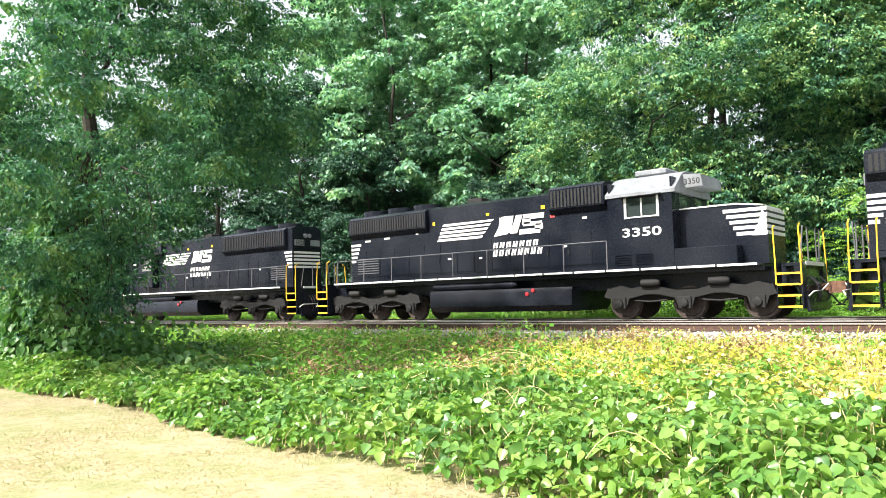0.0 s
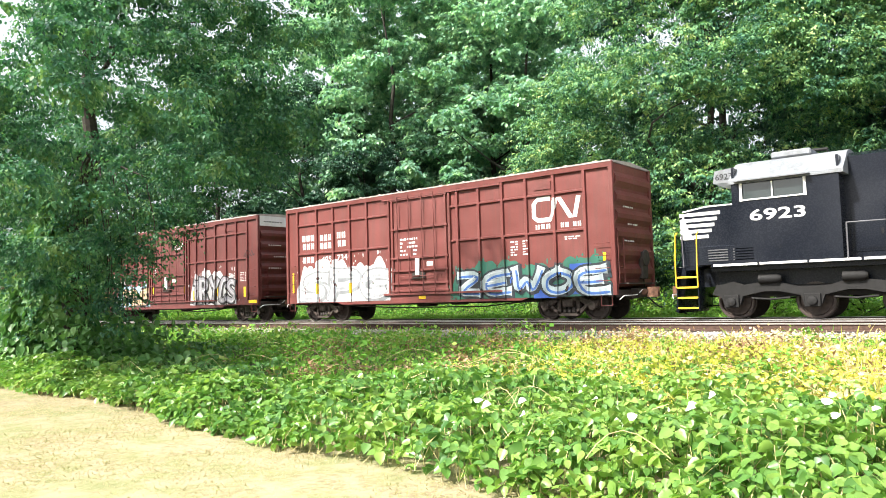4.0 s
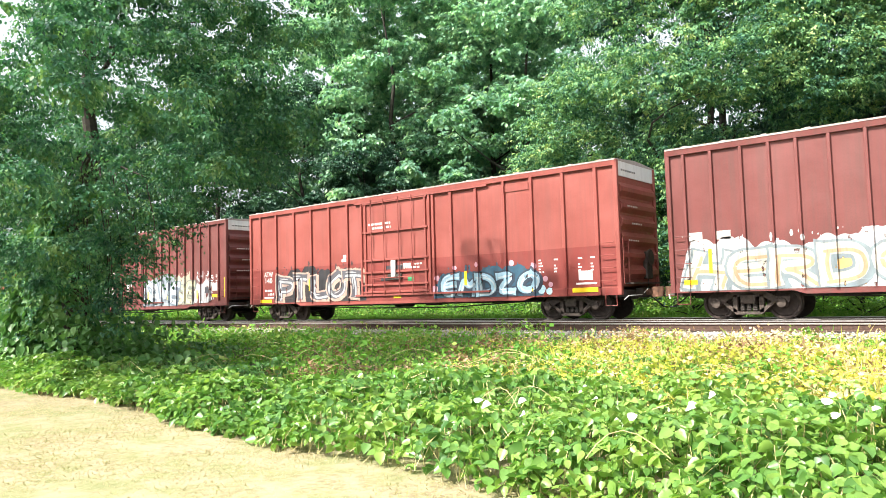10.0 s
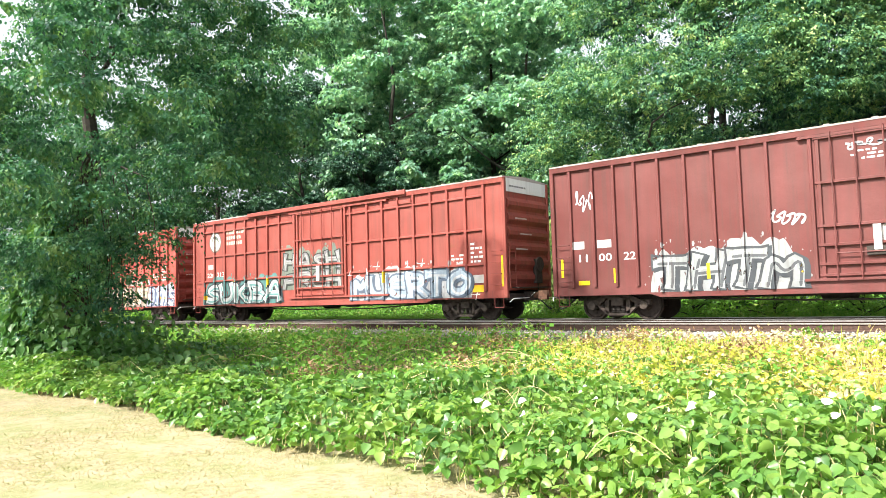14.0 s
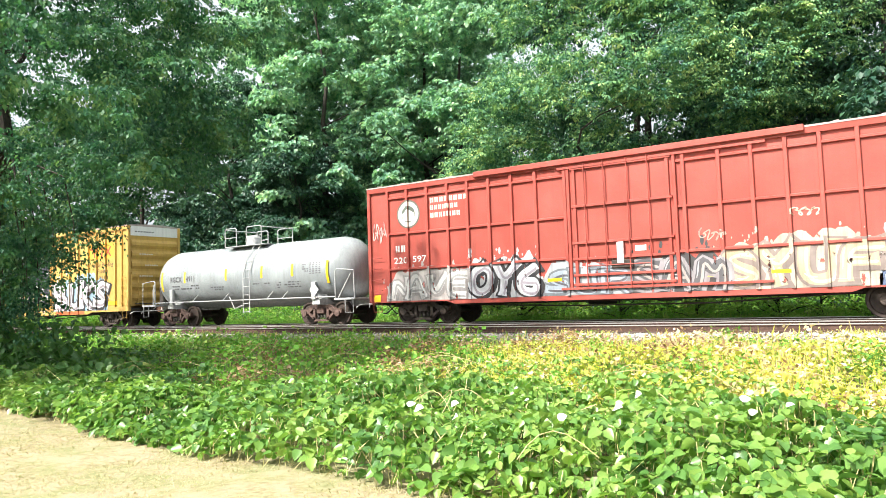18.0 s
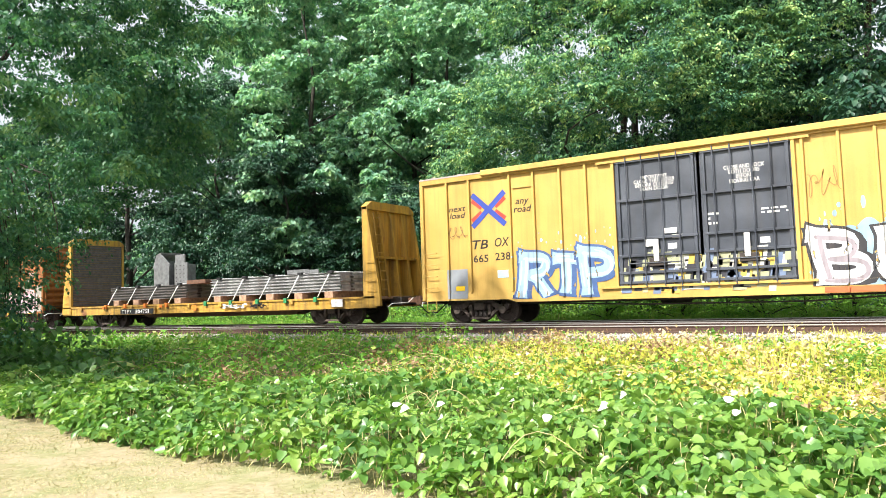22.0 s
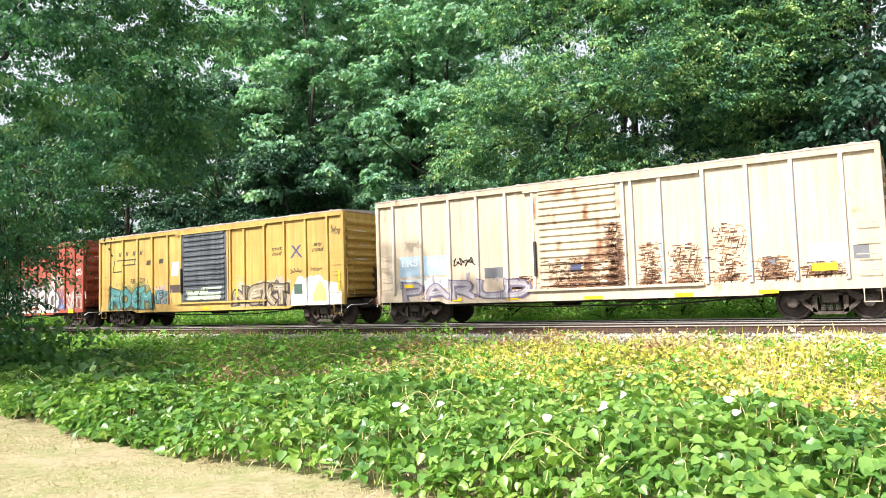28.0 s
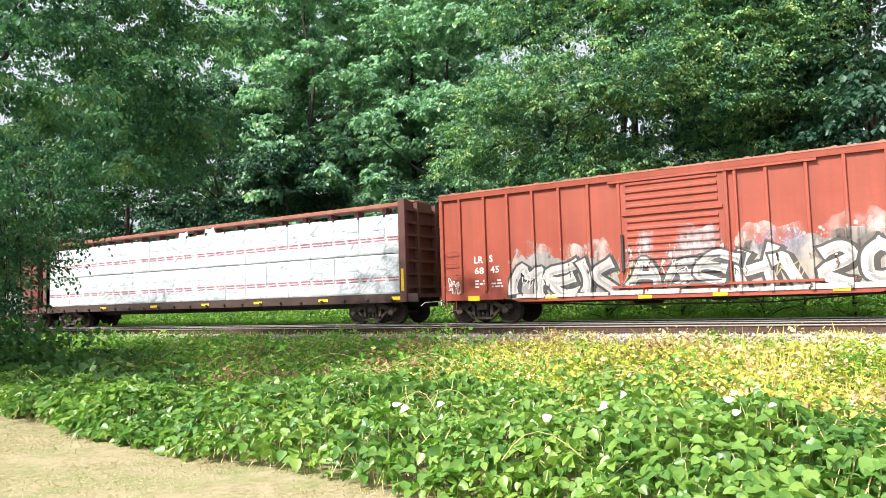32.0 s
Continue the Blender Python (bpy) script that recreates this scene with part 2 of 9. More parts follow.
def track(y, z, label, x0=-420, x1=420):
    t = thing("railway_track", label, "railway track", kind="structure", at=pose(0, y, z))
    for s in (-1, 1):
        c = s * 0.755
        prof = [(-0.07, -0.172), (0.07, -0.172), (0.07, -0.16), (0.012, -0.145), (0.012, -0.045), (0.034, -0.036), (0.034, -0.005), (-0.034, -0.005),
                (-0.034, -0.036), (-0.012, -0.045), (-0.012, -0.145), (-0.07, -0.16)]
        rail = part("rail", Shape().prism([(c + p, q) for p, q in prof], "x", x0, x1), RAIL_RUST, t, "rust-brown steel rail", smooth=False)
        part("rail_head", Shape().box(x0, x1, c - 0.0365, c + 0.0365, -0.022, 0.0), RAIL_TOP, rail, "polished running surface")
    n = int((40 + 75) / 0.53)
    v = np.array([(x, yy, zz) for x in (-0.115, 0.115) for yy in (-1.3, 1.3) for zz in (-0.34, -0.176)])
    c = np.zeros((n, 1, 3))
    c[:, 0, 0] = -75 + 0.53 * np.arange(n)
    c[:, 0, 2] = rng.uniform(-0.012, 0.0, n)
    me = leaves_mesh("sleepers", v[None] + c, [(0, 1, 3, 2), (4, 6, 7, 5), (0, 4, 5, 1), (2, 3, 7, 6), (1, 5, 7, 3), (0, 2, 6, 4)], SLEEPER)
    tagged(part("sleepers", me, None, t, "dark creosoted timber sleepers"), kind="stuff")
    return t


track(TRACK_Y, 0.0, "main running track of rust-brown steel rails")
track(NEAR_Y, 0.05, "second track of rust-brown rails with bright heads")


def stones(name, label, n, x0, x1, y0, y1, lift, size):
    base = np.array([(1, 0, 0), (-1, 0.1, 0), (0, 1, 0.1), (0.1, -1, 0), (0, 0.1, 0.8), (0, 0, -0.8)], float)
    f = [(0, 2, 4), (2, 1, 4), (1, 3, 4), (3, 0, 4), (2, 0, 5), (1, 2, 5), (3, 1, 5), (0, 3, 5)]
    v = base[None] * rng.uniform(0.6, 1.3, (n, 6, 1)) * rng.uniform(0.6, 1.2, (n, 1, 3)) * rng.uniform(*size, (n, 1, 1))
    a = rng.uniform(0, 6.28, n)
    c, s = np.cos(a)[:, None], np.sin(a)[:, None]
    v = np.stack([v[:, :, 0] * c - v[:, :, 1] * s, v[:, :, 0] * s + v[:, :, 1] * c, v[:, :, 2]], -1)
    p = np.stack([rng.uniform(x0, x1, n), rng.uniform(y0, y1, n), np.zeros(n)], -1)
    p[:, 2] = ground_z(p[:, 0], p[:, 1]) + lift
    ob = new(name, leaves_mesh(name, v + p[:, None], f, STONE))
    return tagged(ob, label, "ballast", kind="stuff")


stones("ballast", "pale grey crushed stone ballast beside the rails", 8000, -30, 14, 15.9, 17.35, 0.02, (0.025, 0.06))
stones("ballast", "pale crushed stone ballast between the two tracks", 2500, -30, 14, 19.9, 21.2, 0.02, (0.025, 0.06))

# ---------- plants ----------
KUDZU = leafy("vine_leaf", [(0.0, (0.0534, 0.148, 0.0362)), (0.35, (0.113, 0.249, 0.0517)), (0.65, (0.203, 0.345, 0.0672)), (0.9, (0.299, 0.427, 0.0987)), (1.0, (0.448, 0.508, 0.186))], 0.34, 0.36, 0.5)
# same vine as KUDZU, the tree's shade painted in as darker leaves
KUDZU_SHADED = leafy("vine_leaf_painted_shade", [(0.0, (0.054, 0.144, 0.048)), (0.5, (0.108, 0.241, 0.072)), (1.0, (0.204, 0.356, 0.108))], 0.3, 0.4, 0.45)
PALE_LEAF = leafy("pale_leaf_back", [(0.0, (0.72, 0.76, 0.70)), (1.0, (0.82, 0.84, 0.80))], 0.1, 0.5, 0.4)
WEED_YELLOW = leafy("yellowing_weed", [(0.0, (0.10, 0.22, 0.04)), (0.25, (0.27, 0.38, 0.06)), (0.5, (0.64, 0.60, 0.10)), (0.75, (0.68, 0.56, 0.22)), (1.0, (0.78, 0.69, 0.46))], 0.3, 0.6, 0.25)
WEED_GREEN = leafy("green_weed", [(0.0, (0.06, 0.18, 0.03)), (0.5, (0.17, 0.39, 0.055)), (0.85, (0.34, 0.44, 0.10)), (1.0, (0.50, 0.42, 0.24))], 0.3, 0.55, 0.25)
STRAW = leafy("dry_grass", [(0.0, (0.27, 0.27, 0.11)), (0.25, (0.34, 0.31, 0.15)), (0.6, (0.45, 0.387, 0.234)), (0.85, (0.54, 0.468, 0.324)), (1.0, (0.27, 0.315, 0.099))], 0.2, 0.7, 0.2)
DEAD = leafy("dead_weed", [(0.0, (0.16, 0.095, 0.05)), (0.5, (0.33, 0.21, 0.12)), (1.0, (0.56, 0.42, 0.29))], 0.2, 0.7, 0.2)
STEM = plain("vine_stem", (0.46, 0.40, 0.18), 0.7)


def turned(base, yaw, pitch, roll, size):
    """A leaf's template (k, 3), along +x with its face up, turned and sized n times."""
    v = base[None] * size[:, None, None]
    cr, sr = np.cos(roll)[:, None], np.sin(roll)[:, None]
    x, y, z = v[..., 0], v[..., 1], v[..., 2]
    y, z = y * cr - z * sr, y * sr + z * cr
    cp, sp = np.cos(pitch)[:, None], np.sin(pitch)[:, None]
    x, z = x * cp - z * sp, x * sp + z * cp
    cy, sy = np.cos(yaw)[:, None], np.sin(yaw)[:, None]
    return np.stack([x * cy - y * sy, x * sy + y * cy, z], -1)


HEART = np.array([(0, 0, 0.03), (0.04, 0.30, 0.10), (0.30, 0.43, 0.11), (0.70, 0.29, 0.06), (1.0, 0, -0.14), (0.70, -0.29, 0.06), (0.30, -0.43, 0.11), (0.04, -0.30, 0.10), (0.42, 0, -0.04)])
HEART_F = [(8, 0, 1), (8, 1, 2), (8, 2, 3), (8, 3, 4), (8, 4, 5), (8, 5, 6), (8, 6, 7), (8, 7, 0)]
OVAL = np.array([(0, 0, 0), (0.45, 0.26, 0.06), (1, 0, -0.06), (0.45, -0.26, 0.06)])
BROAD = np.array([(0, 0, 0), (0.40, 0.42, 0.08), (1, 0, -0.08), (0.40, -0.42, 0.08)])
OAKISH = np.array([(0, 0, 0), (0.45, 0.34, 0.07), (1, 0, -0.08), (0.45, -0.34, 0.07)])
OVAL_F = [(0, 2, 1), (0, 3, 2)]
BLADE = np.array([(0, -0.03, 0), (0, 0.03, 0), (0.55, 0.022, 0.0), (1.0, 0.0, -0.10)])
BLADE_F = [(0, 1, 2), (0, 2, 3)]
STALK = np.array([(0, -0.022, 0), (0, 0.022, 0), (1.0, 0.022, 0.0), (1.0, -0.022, 0)])


def lumps(x, y):
    return 0.5 + 0.25 * np.sin(x * 1.3 + 0.5 * y) + 0.25 * np.sin(y * 1.9 - 0.7 * x + 1) + 0.2 * np.sin(x * 3.1 + 2) * np.sin(y * 2.7) + 0.15 * np.sin(x * 6.3 + y * 4.1)


def kudzu_top(x, y):
    return 0.42 * (0.65 + 0.5 * lumps(x, y))


def kudzu(name, label, n, x0, x1, y_lo, y_hi, height, size, mat, edge_drop=0.7):
    """Three-leaved vines: n stalks, each with a leaf at its tip and one on either side."""
    x = rng.uniform(x0, x1, n)
    lo, hi = y_lo(x), y_hi(x)
    y = lo + (hi - lo) * rng.uniform(0, 1, n) ** 1.12
    d = np.clip((y - lo) / edge_drop, 0, 1)
    top = height * (0.3 + 0.7 * np.sqrt(d)) * (0.62 + 0.55 * lumps(x, y))
    z = ground_z(x, y) + np.maximum(top * (1.06 - 0.8 * rng.uniform(0, 1, n) ** 1.6), 0.03)
    yaw, pitch, roll = rng.uniform(-3.14, 3.14, n), rng.normal(-0.3, 0.45, n), rng.normal(0, 0.4, n)
    sz = size[0] + (size[1] - size[0]) * rng.uniform(0, 1, n) ** 1.4
    at = np.stack([x, y, z], -1)
    out = []
    for off in (-1, 0, 1):
        ly = yaw + off * 1.5 + rng.normal(0, 0.2, n)
        v = turned(HEART, ly, pitch + rng.normal(-0.15, 0.35, n), roll + rng.normal(off * 0.25, 0.35, n), sz * (1.0 if off == 0 else 0.88))
        reach = 0.30 * sz if off == 0 else 0.08 * sz
        p = at + np.stack([np.cos(ly) * reach, np.sin(ly) * reach, 0.2 * reach], -1)
        out.append(v + p[:, None])
    ob = new(name, leaves_mesh(name, np.concatenate(out), HEART_F, mat))
    stalk = turned(STALK, yaw, pitch + rng.normal(-1.0, 0.3, n), roll, rng.uniform(0.10, 0.24, n))
    tagged(new("vine_stalks", leaves_mesh("vine_stalks", stalk + at[:, None], BLADE_F, STEM)), "thin yellow-green stalks under the vine leaves", "vines", kind="stuff")
    return tagged(ob, label, "vines", kind="stuff")


def sprigs(name, label, n, x0, x1, y0, y1, height, size, mat, base=OVAL, faces=OVAL_F, up=0.3, keep=None, category="weeds", lift=0.0):
    x, y = rng.uniform(x0, x1, n), rng.uniform(y0, y1, n)
    if keep is not None:
        k = keep(x, y) > rng.uniform(0, 1, n)
        x, y = x[k], y[k]
        n = len(x)
    h = height * (0.35 + 0.85 * lumps(x * 1.7, y * 1.4))
    z = ground_z(x, y) + lift + np.maximum(0.0, h * rng.uniform(0, 1, n) ** (0.7 if base is OVAL or base is BROAD else 9))
    v = turned(base, rng.uniform(-3.14, 3.14, n), rng.normal(up, 0.45, n), rng.normal(0, 0.6, n), rng.uniform(*size, n))
    ob = new(name, leaves_mesh(name, v + np.stack([x, y, z], -1)[:, None], faces, mat))
    return tagged(ob, label, category, kind="stuff")


def kudzu_far(x):
    return 7.4 + 1.9 * step(-11, -6, x) - 2.4 * step(-3.6, 0.6, x) + 0.3 * np.sin(x * 0.8) + 0.3 * np.sin(x * 2.1)


kudzu("kudzu_vines", "bright green broad-leaved vines spreading over the lawn edge", 17500, -25, 1.5, lawn_edge, kudzu_far, 0.52, (0.06, 0.145), KUDZU)
kudzu("kudzu_vines", "scattered vines climbing the yellowing bank", 1100, -9, 2, kudzu_far, lambda x: kudzu_far(x) + 2.4, 0.36, (0.06, 0.12), KUDZU)
kudzu("kudzu_vines", "yellowing and dying vine leaves on the sunny bank", 1900, -5, 2.5, lambda x: kudzu_far(x) - 0.6, lambda x: kudzu_far(x) + 3.2, 0.36, (0.05, 0.11), WEED_YELLOW)
stems = np.random.default_rng(5)
for i in range(40):
    x = stems.uniform(-14, 3)
    y = lawn_edge(np.array([x]))[0] + stems.uniform(0.3, 5.5)
    a, L = stems.uniform(-3.1, 3.1), stems.uniform(0.6, 1.6)
    pts = []
    for k in range(7):
        s = k / 6
        px, py = x + math.cos(a + 0.5 * s) * L * s, y + math.sin(a + 0.5 * s) * L * s * 0.6
        pts.append((px, py, float(ground_z(px, py)) + 0.40 + 0.20 * math.sin(3.1 * s)))
    tagged(new("vine_runner", Shape().tube(pts, 0.0045, 5).mesh("vine_runner", STEM)), "yellowish bare runner arching over the vine leaves", "vine", "bare vine runners")
for i in range(13):
    x, y = stems.uniform(-4.6, -0.8), stems.uniform(5.4, 8.0)
    v = turned(HEART, np.array([stems.uniform(-1.2, 1.2)]), np.array([0.3]), np.array([stems.uniform(0.4, 1.2)]), np.array([stems.uniform(0.06, 0.115)]))
    z = float(ground_z(x, y)) + float(kudzu_top(np.array([x]), np.array([y]))[0]) + 0.2
    tagged(new("upturned_leaf", leaves_mesh("upturned_leaf", v + np.array([x, y, z]), HEART_F, PALE_LEAF)), "upturned vine leaf showing its pale back", "leaf", "upturned leaves")
sprigs("bank_weeds", "yellowing and drying weeds in full sun on the bank", 90000, -13, 9, 5.6, 16.2, 0.30, (0.04, 0.10), WEED_YELLOW, keep=lambda x, y: step(-10.5, -6, x + 0.5 * np.sin(y * 2)) * step(-0.7, 0.6, y - kudzu_far(x)) * (1 - 0.93 * step(14.0, 15.3, y)))
sprigs("bank_weeds", "low green weeds on the railway bank", 74000, -42, 5, 7.8, 16.0, 0.26, (0.04, 0.085), WEED_GREEN, keep=lambda x, y: (1 - 0.8 * step(-10, -5, x + 0.8 * np.sin(y * 1.5))) * (1 - 0.8 * step(14.2, 15.5, y) * step(-16, -9, x)))
DEAD_SPOTS = ((-8.5, 10.9, 1.5, 0.9), (-11.6, 9.8, 1.3, 0.7), (-6.2, 14.2, 2.4, 1.0), (-3.4, 12.3, 1.6, 0.9), (-9.8, 13.2, 1.6, 0.7), (-0.8, 9.4, 1.2, 0.9), (-13.5, 12.2, 1.2, 0.8))


def dead_spot(x, y):
    return sum(np.exp(-((x - a) / rx) ** 2 - ((y - b) / ry) ** 2) for a, b, rx, ry in DEAD_SPOTS)


sprigs("bank_weeds", "straw-brown dead weeds on the bank", 60000, -17, 4, 8.4, 15.4, 0.42, (0.05, 0.12), DEAD, keep=lambda x, y: np.clip(dead_spot(x, y) * (0.5 + 0.7 * np.sin(x * 5.1) * np.sin(y * 4.3)), 0, 0.8))
sprigs("bank_weeds", "taller leafy green weeds in clumps on the bank", 30000, -20, 3, 8.2, 15.2, 0.5, (0.05, 0.12), WEED_GREEN, keep=lambda x, y: np.clip(np.sin(x * 1.3 + 2) * np.sin(y * 1.7 + x * 0.5) * 3 - 0.9 + 0.6 * np.sin(x * 4.1) * np.sin(y * 3.7), 0, 1))
sprigs("bank_weeds", "broad-leaved green weeds on the shaded bank", 11000, -36, -7, 8.6, 15.4, 0.5, (0.08, 0.17), WEED_GREEN, BROAD, keep=lambda x, y: step(-6.5, -11, x) * (0.25 + 0.75 * np.clip(1.6 * np.sin(x * 1.1 + y) * np.sin(y * 1.5 - 0.6 * x) + 0.5, 0, 1)))
kudzu("shaded_vines", "green vines beneath the tree, shade put into their leaf colour", 5200, -34, -11.5, lambda x: 7.0 + 0 * x, lambda x: 11.0 - 2.2 * step(-16, -12, x) + 0.6 * np.sin(x), 0.40, (0.08, 0.15), KUDZU_SHADED)
CREAM_LEAF = leafy("withered_leaf", [(0.0, (0.45, 0.32, 0.17)), (0.5, (0.66, 0.54, 0.33)), (1.0, (0.82, 0.75, 0.56))], 0.2, 0.7, 0.2)
sprigs("bank_weeds", "cream-coloured withered leaves on the sunny bank", 17000, -8, 8, 6.0, 16.0, 0.34, (0.05, 0.12), CREAM_LEAF, BROAD, keep=lambda x, y: step(-8.5, -3, x) * step(-0.4, 1.2, y - kudzu_far(x)) * (0.25 + 0.75 * np.clip(2 * np.sin(x * 1.9 + 0.4 * y) * np.sin(y * 1.7 + 0.5 * x) + 0.4, 0, 1)))
sprigs("bank_grass", "thin upright grass stalks among the yellow weeds", 14000, -10, 9, 9.5, 16.4, 0.1, (0.12, 0.38), WEED_YELLOW, BLADE, BLADE_F, 1.25, category="grass", keep=lambda x, y: step(-9, -5, x) * (1 - 0.85 * step(13.6, 15.0, y)))
sprigs("bank_grass", "thin green grass stalks on the bank", 9000, -34, -4, 8.5, 16.6, 0.1, (0.10, 0.30), WEED_GREEN, BLADE * np.array([1, 1.5, 1]), BLADE_F, 1.15, category="grass", keep=lambda x, y: 1 - step(-9, -5, x))
sprigs("bank_weeds", "thin tufts of grass creeping over the ballast", 9000, -30, 9, 14.8, 17.2, 0.08, (0.06, 0.2), WEED_YELLOW, BLADE * np.array([1, 2.2, 1]), BLADE_F, 0.9,
       keep=lambda x, y: np.clip(np.sin(x * 1.7 + y) * np.sin(x * 0.53 + 2 * y) * 2.2, 0.06, 1))
sprigs("lawn_grass", "short dry straw-coloured mown grass", 150000, -19, 2.5, 0.8, 6.6, 0.0, (0.018, 0.045), STRAW, BLADE * np.array([1, 3.4, 1]), BLADE_F, 0.35,
       keep=lambda x, y: (y < lawn_edge(x) + 0.25) * np.clip(1.5 - 0.06 * np.hypot(x, y), 0.2, 1), category="grass")
sprigs("verge_weeds", "low green weeds growing beyond the tracks", 16000, -62, 9, 25.4, 28.4, 0.35, (0.06, 0.15), WEED_GREEN)
sprigs("verge_weeds", "bright leafy green weeds along the wood's edge", 42000, -62, 9, 28.6, 32.0, 1.3, (0.08, 0.2), WEED_GREEN)
sprigs("verge_grass", "green grass beyond the tracks", 22000, -62, 9, 25.2, 30.0, 0.12, (0.2, 0.45), WEED_GREEN, BLADE, BLADE_F, 1.2, category="grass")

# ---------- trees ----------
BARK = plain("bark", (0.035, 0.03, 0.024), 0.95, 0.0, 0.45, 14)
# lit and shaded tufts partly painted by the tuft tones
LEAF_NEAR = leafy("shade_tree_leaf", [(0.0, (0.0157, 0.0618, 0.0449)), (0.35, (0.0391, 0.128, 0.0748)), (0.7, (0.0857, 0.214, 0.0991)), (1.0, (0.211, 0.327, 0.137))], 0.34, 0.48, 0.3, 1.8)
LEAF_A = leafy("tree_leaf_mid_green", [(0.0, (0.03, 0.085, 0.035)), (0.4, (0.085, 0.19, 0.06)), (0.8, (0.17, 0.30, 0.08)), (1.0, (0.30, 0.40, 0.12))], 0.26, 0.5, 0.35)
# strong tuft tones imitate sunlit tufts over dark gaps in the crown
LEAF_B = leafy("tree_leaf_yellow_green", [(0.0, (0.024, 0.09, 0.0686)), (0.3, (0.0696, 0.186, 0.108)), (0.6, (0.15, 0.312, 0.139)), (0.85, (0.288, 0.45, 0.172)), (1.0, (0.432, 0.528, 0.211))], 0.26, 0.5, 0.28, 2.4)
# dark leaves whose colour also carries the wood's deep shade
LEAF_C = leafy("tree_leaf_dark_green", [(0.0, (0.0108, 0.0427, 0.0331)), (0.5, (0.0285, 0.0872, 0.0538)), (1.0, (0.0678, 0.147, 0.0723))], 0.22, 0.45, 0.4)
LEAF_MOUND = leafy("draped_vine_leaf", [(0.0, (0.10, 0.18, 0.06)), (0.5, (0.20, 0.29, 0.09)), (0.85, (0.34, 0.36, 0.13)), (1.0, (0.36, 0.26, 0.12))], 0.32, 0.6, 0.25)
# aerial haze is put into the leaf colour: paler and bluer
LEAF_FAR = leafy("far_leaf_painted_haze", [(0.0, (0.0704, 0.181, 0.137)), (0.4, (0.179, 0.356, 0.247)), (0.8, (0.358, 0.537, 0.364)), (1.0, (0.486, 0.6, 0.39))], 0.4, 0.5, 0.35, 1.8)


def sprays(r, centres, radii, per, leaflets, length, size, droop, leaf=OVAL, flat=0.66, fan=1):
    """Leaf sprays round each clump: leaflets in pairs along drooping stalks, fan stalks from one twig's end."""
    out = []
    n = len(centres) * per
    c = np.repeat(centres, per, 0)
    rad = np.repeat(radii, per)
    d = r.normal(0, 1, (n, 3))
    d /= np.linalg.norm(d, axis=1)[:, None]
    if fan > 1:                          # tufts sit on the upper and outer face of their clump
        d[:, 2] = np.where(d[:, 2] < -0.25, -0.7 * d[:, 2], d[:, 2])
        start = c + d * (rad * r.uniform(0.62, 1.0, n))[:, None] * np.array([1, 1, flat])
    else:
        start = c + d * (rad * r.uniform(0.15, 1.0, n) ** 0.5)[:, None] * np.array([1, 1, flat])
    yaw = np.arctan2(d[:, 1], d[:, 0]) + r.normal(0, 0.5, n)
    if fan > 1:
        big = np.repeat(r.uniform(0.65, 1.2, n), fan)
        start = np.repeat(start, fan, 0)
        k = np.tile(np.arange(fan) - (fan - 1) / 2, n)
        yaw = np.repeat(yaw, fan) + k * (4.6 / fan) + r.normal(0, 0.25, n * fan)
        n *= fan
        rise = r.normal(0.45, 0.3, n)
    else:
        big, rise = 1.0, 0.25
    L = length * big * r.uniform(0.7, 1.25, n)
    dr = droop * r.uniform(0.5, 1.5, n)
    for k in range(leaflets):
        s = (k + 0.6) / leaflets
        p = start + np.stack([np.cos(yaw) * L * s, np.sin(yaw) * L * s, L * (rise * s - dr * s * s)], -1)
        side = 1 if k % 2 else -1
        ly = yaw + (side * 0.95 if k < leaflets - 1 else 0.0) + r.normal(0, 0.25, n)
        v = turned(leaf, ly, -0.35 - dr * s + r.normal(0, 0.3, n), r.normal(side * 0.2, 0.45, n), size * r.uniform(0.7, 1.25, n))
        out.append(v + p[:, None])
    return np.concatenate(out)


def limb(shape, r, a, b, ra, rb, bend=0.10, n=6):
    a, b = np.array(a, float), np.array(b, float)
    L = np.linalg.norm(b - a)
    off = r.normal(0, bend * L, 3)
    pts, rs = [], []
    for i in range(n + 1):
        s = i / n
        p = a + (b - a) * s + off * math.sin(math.pi * s) + np.array([0, 0, 0.12 * L * math.sin(math.pi * s)])
        pts.append(tuple(p))
        rs.append(ra + (rb - ra) * s)
    shape.tube(pts, rs, 7)


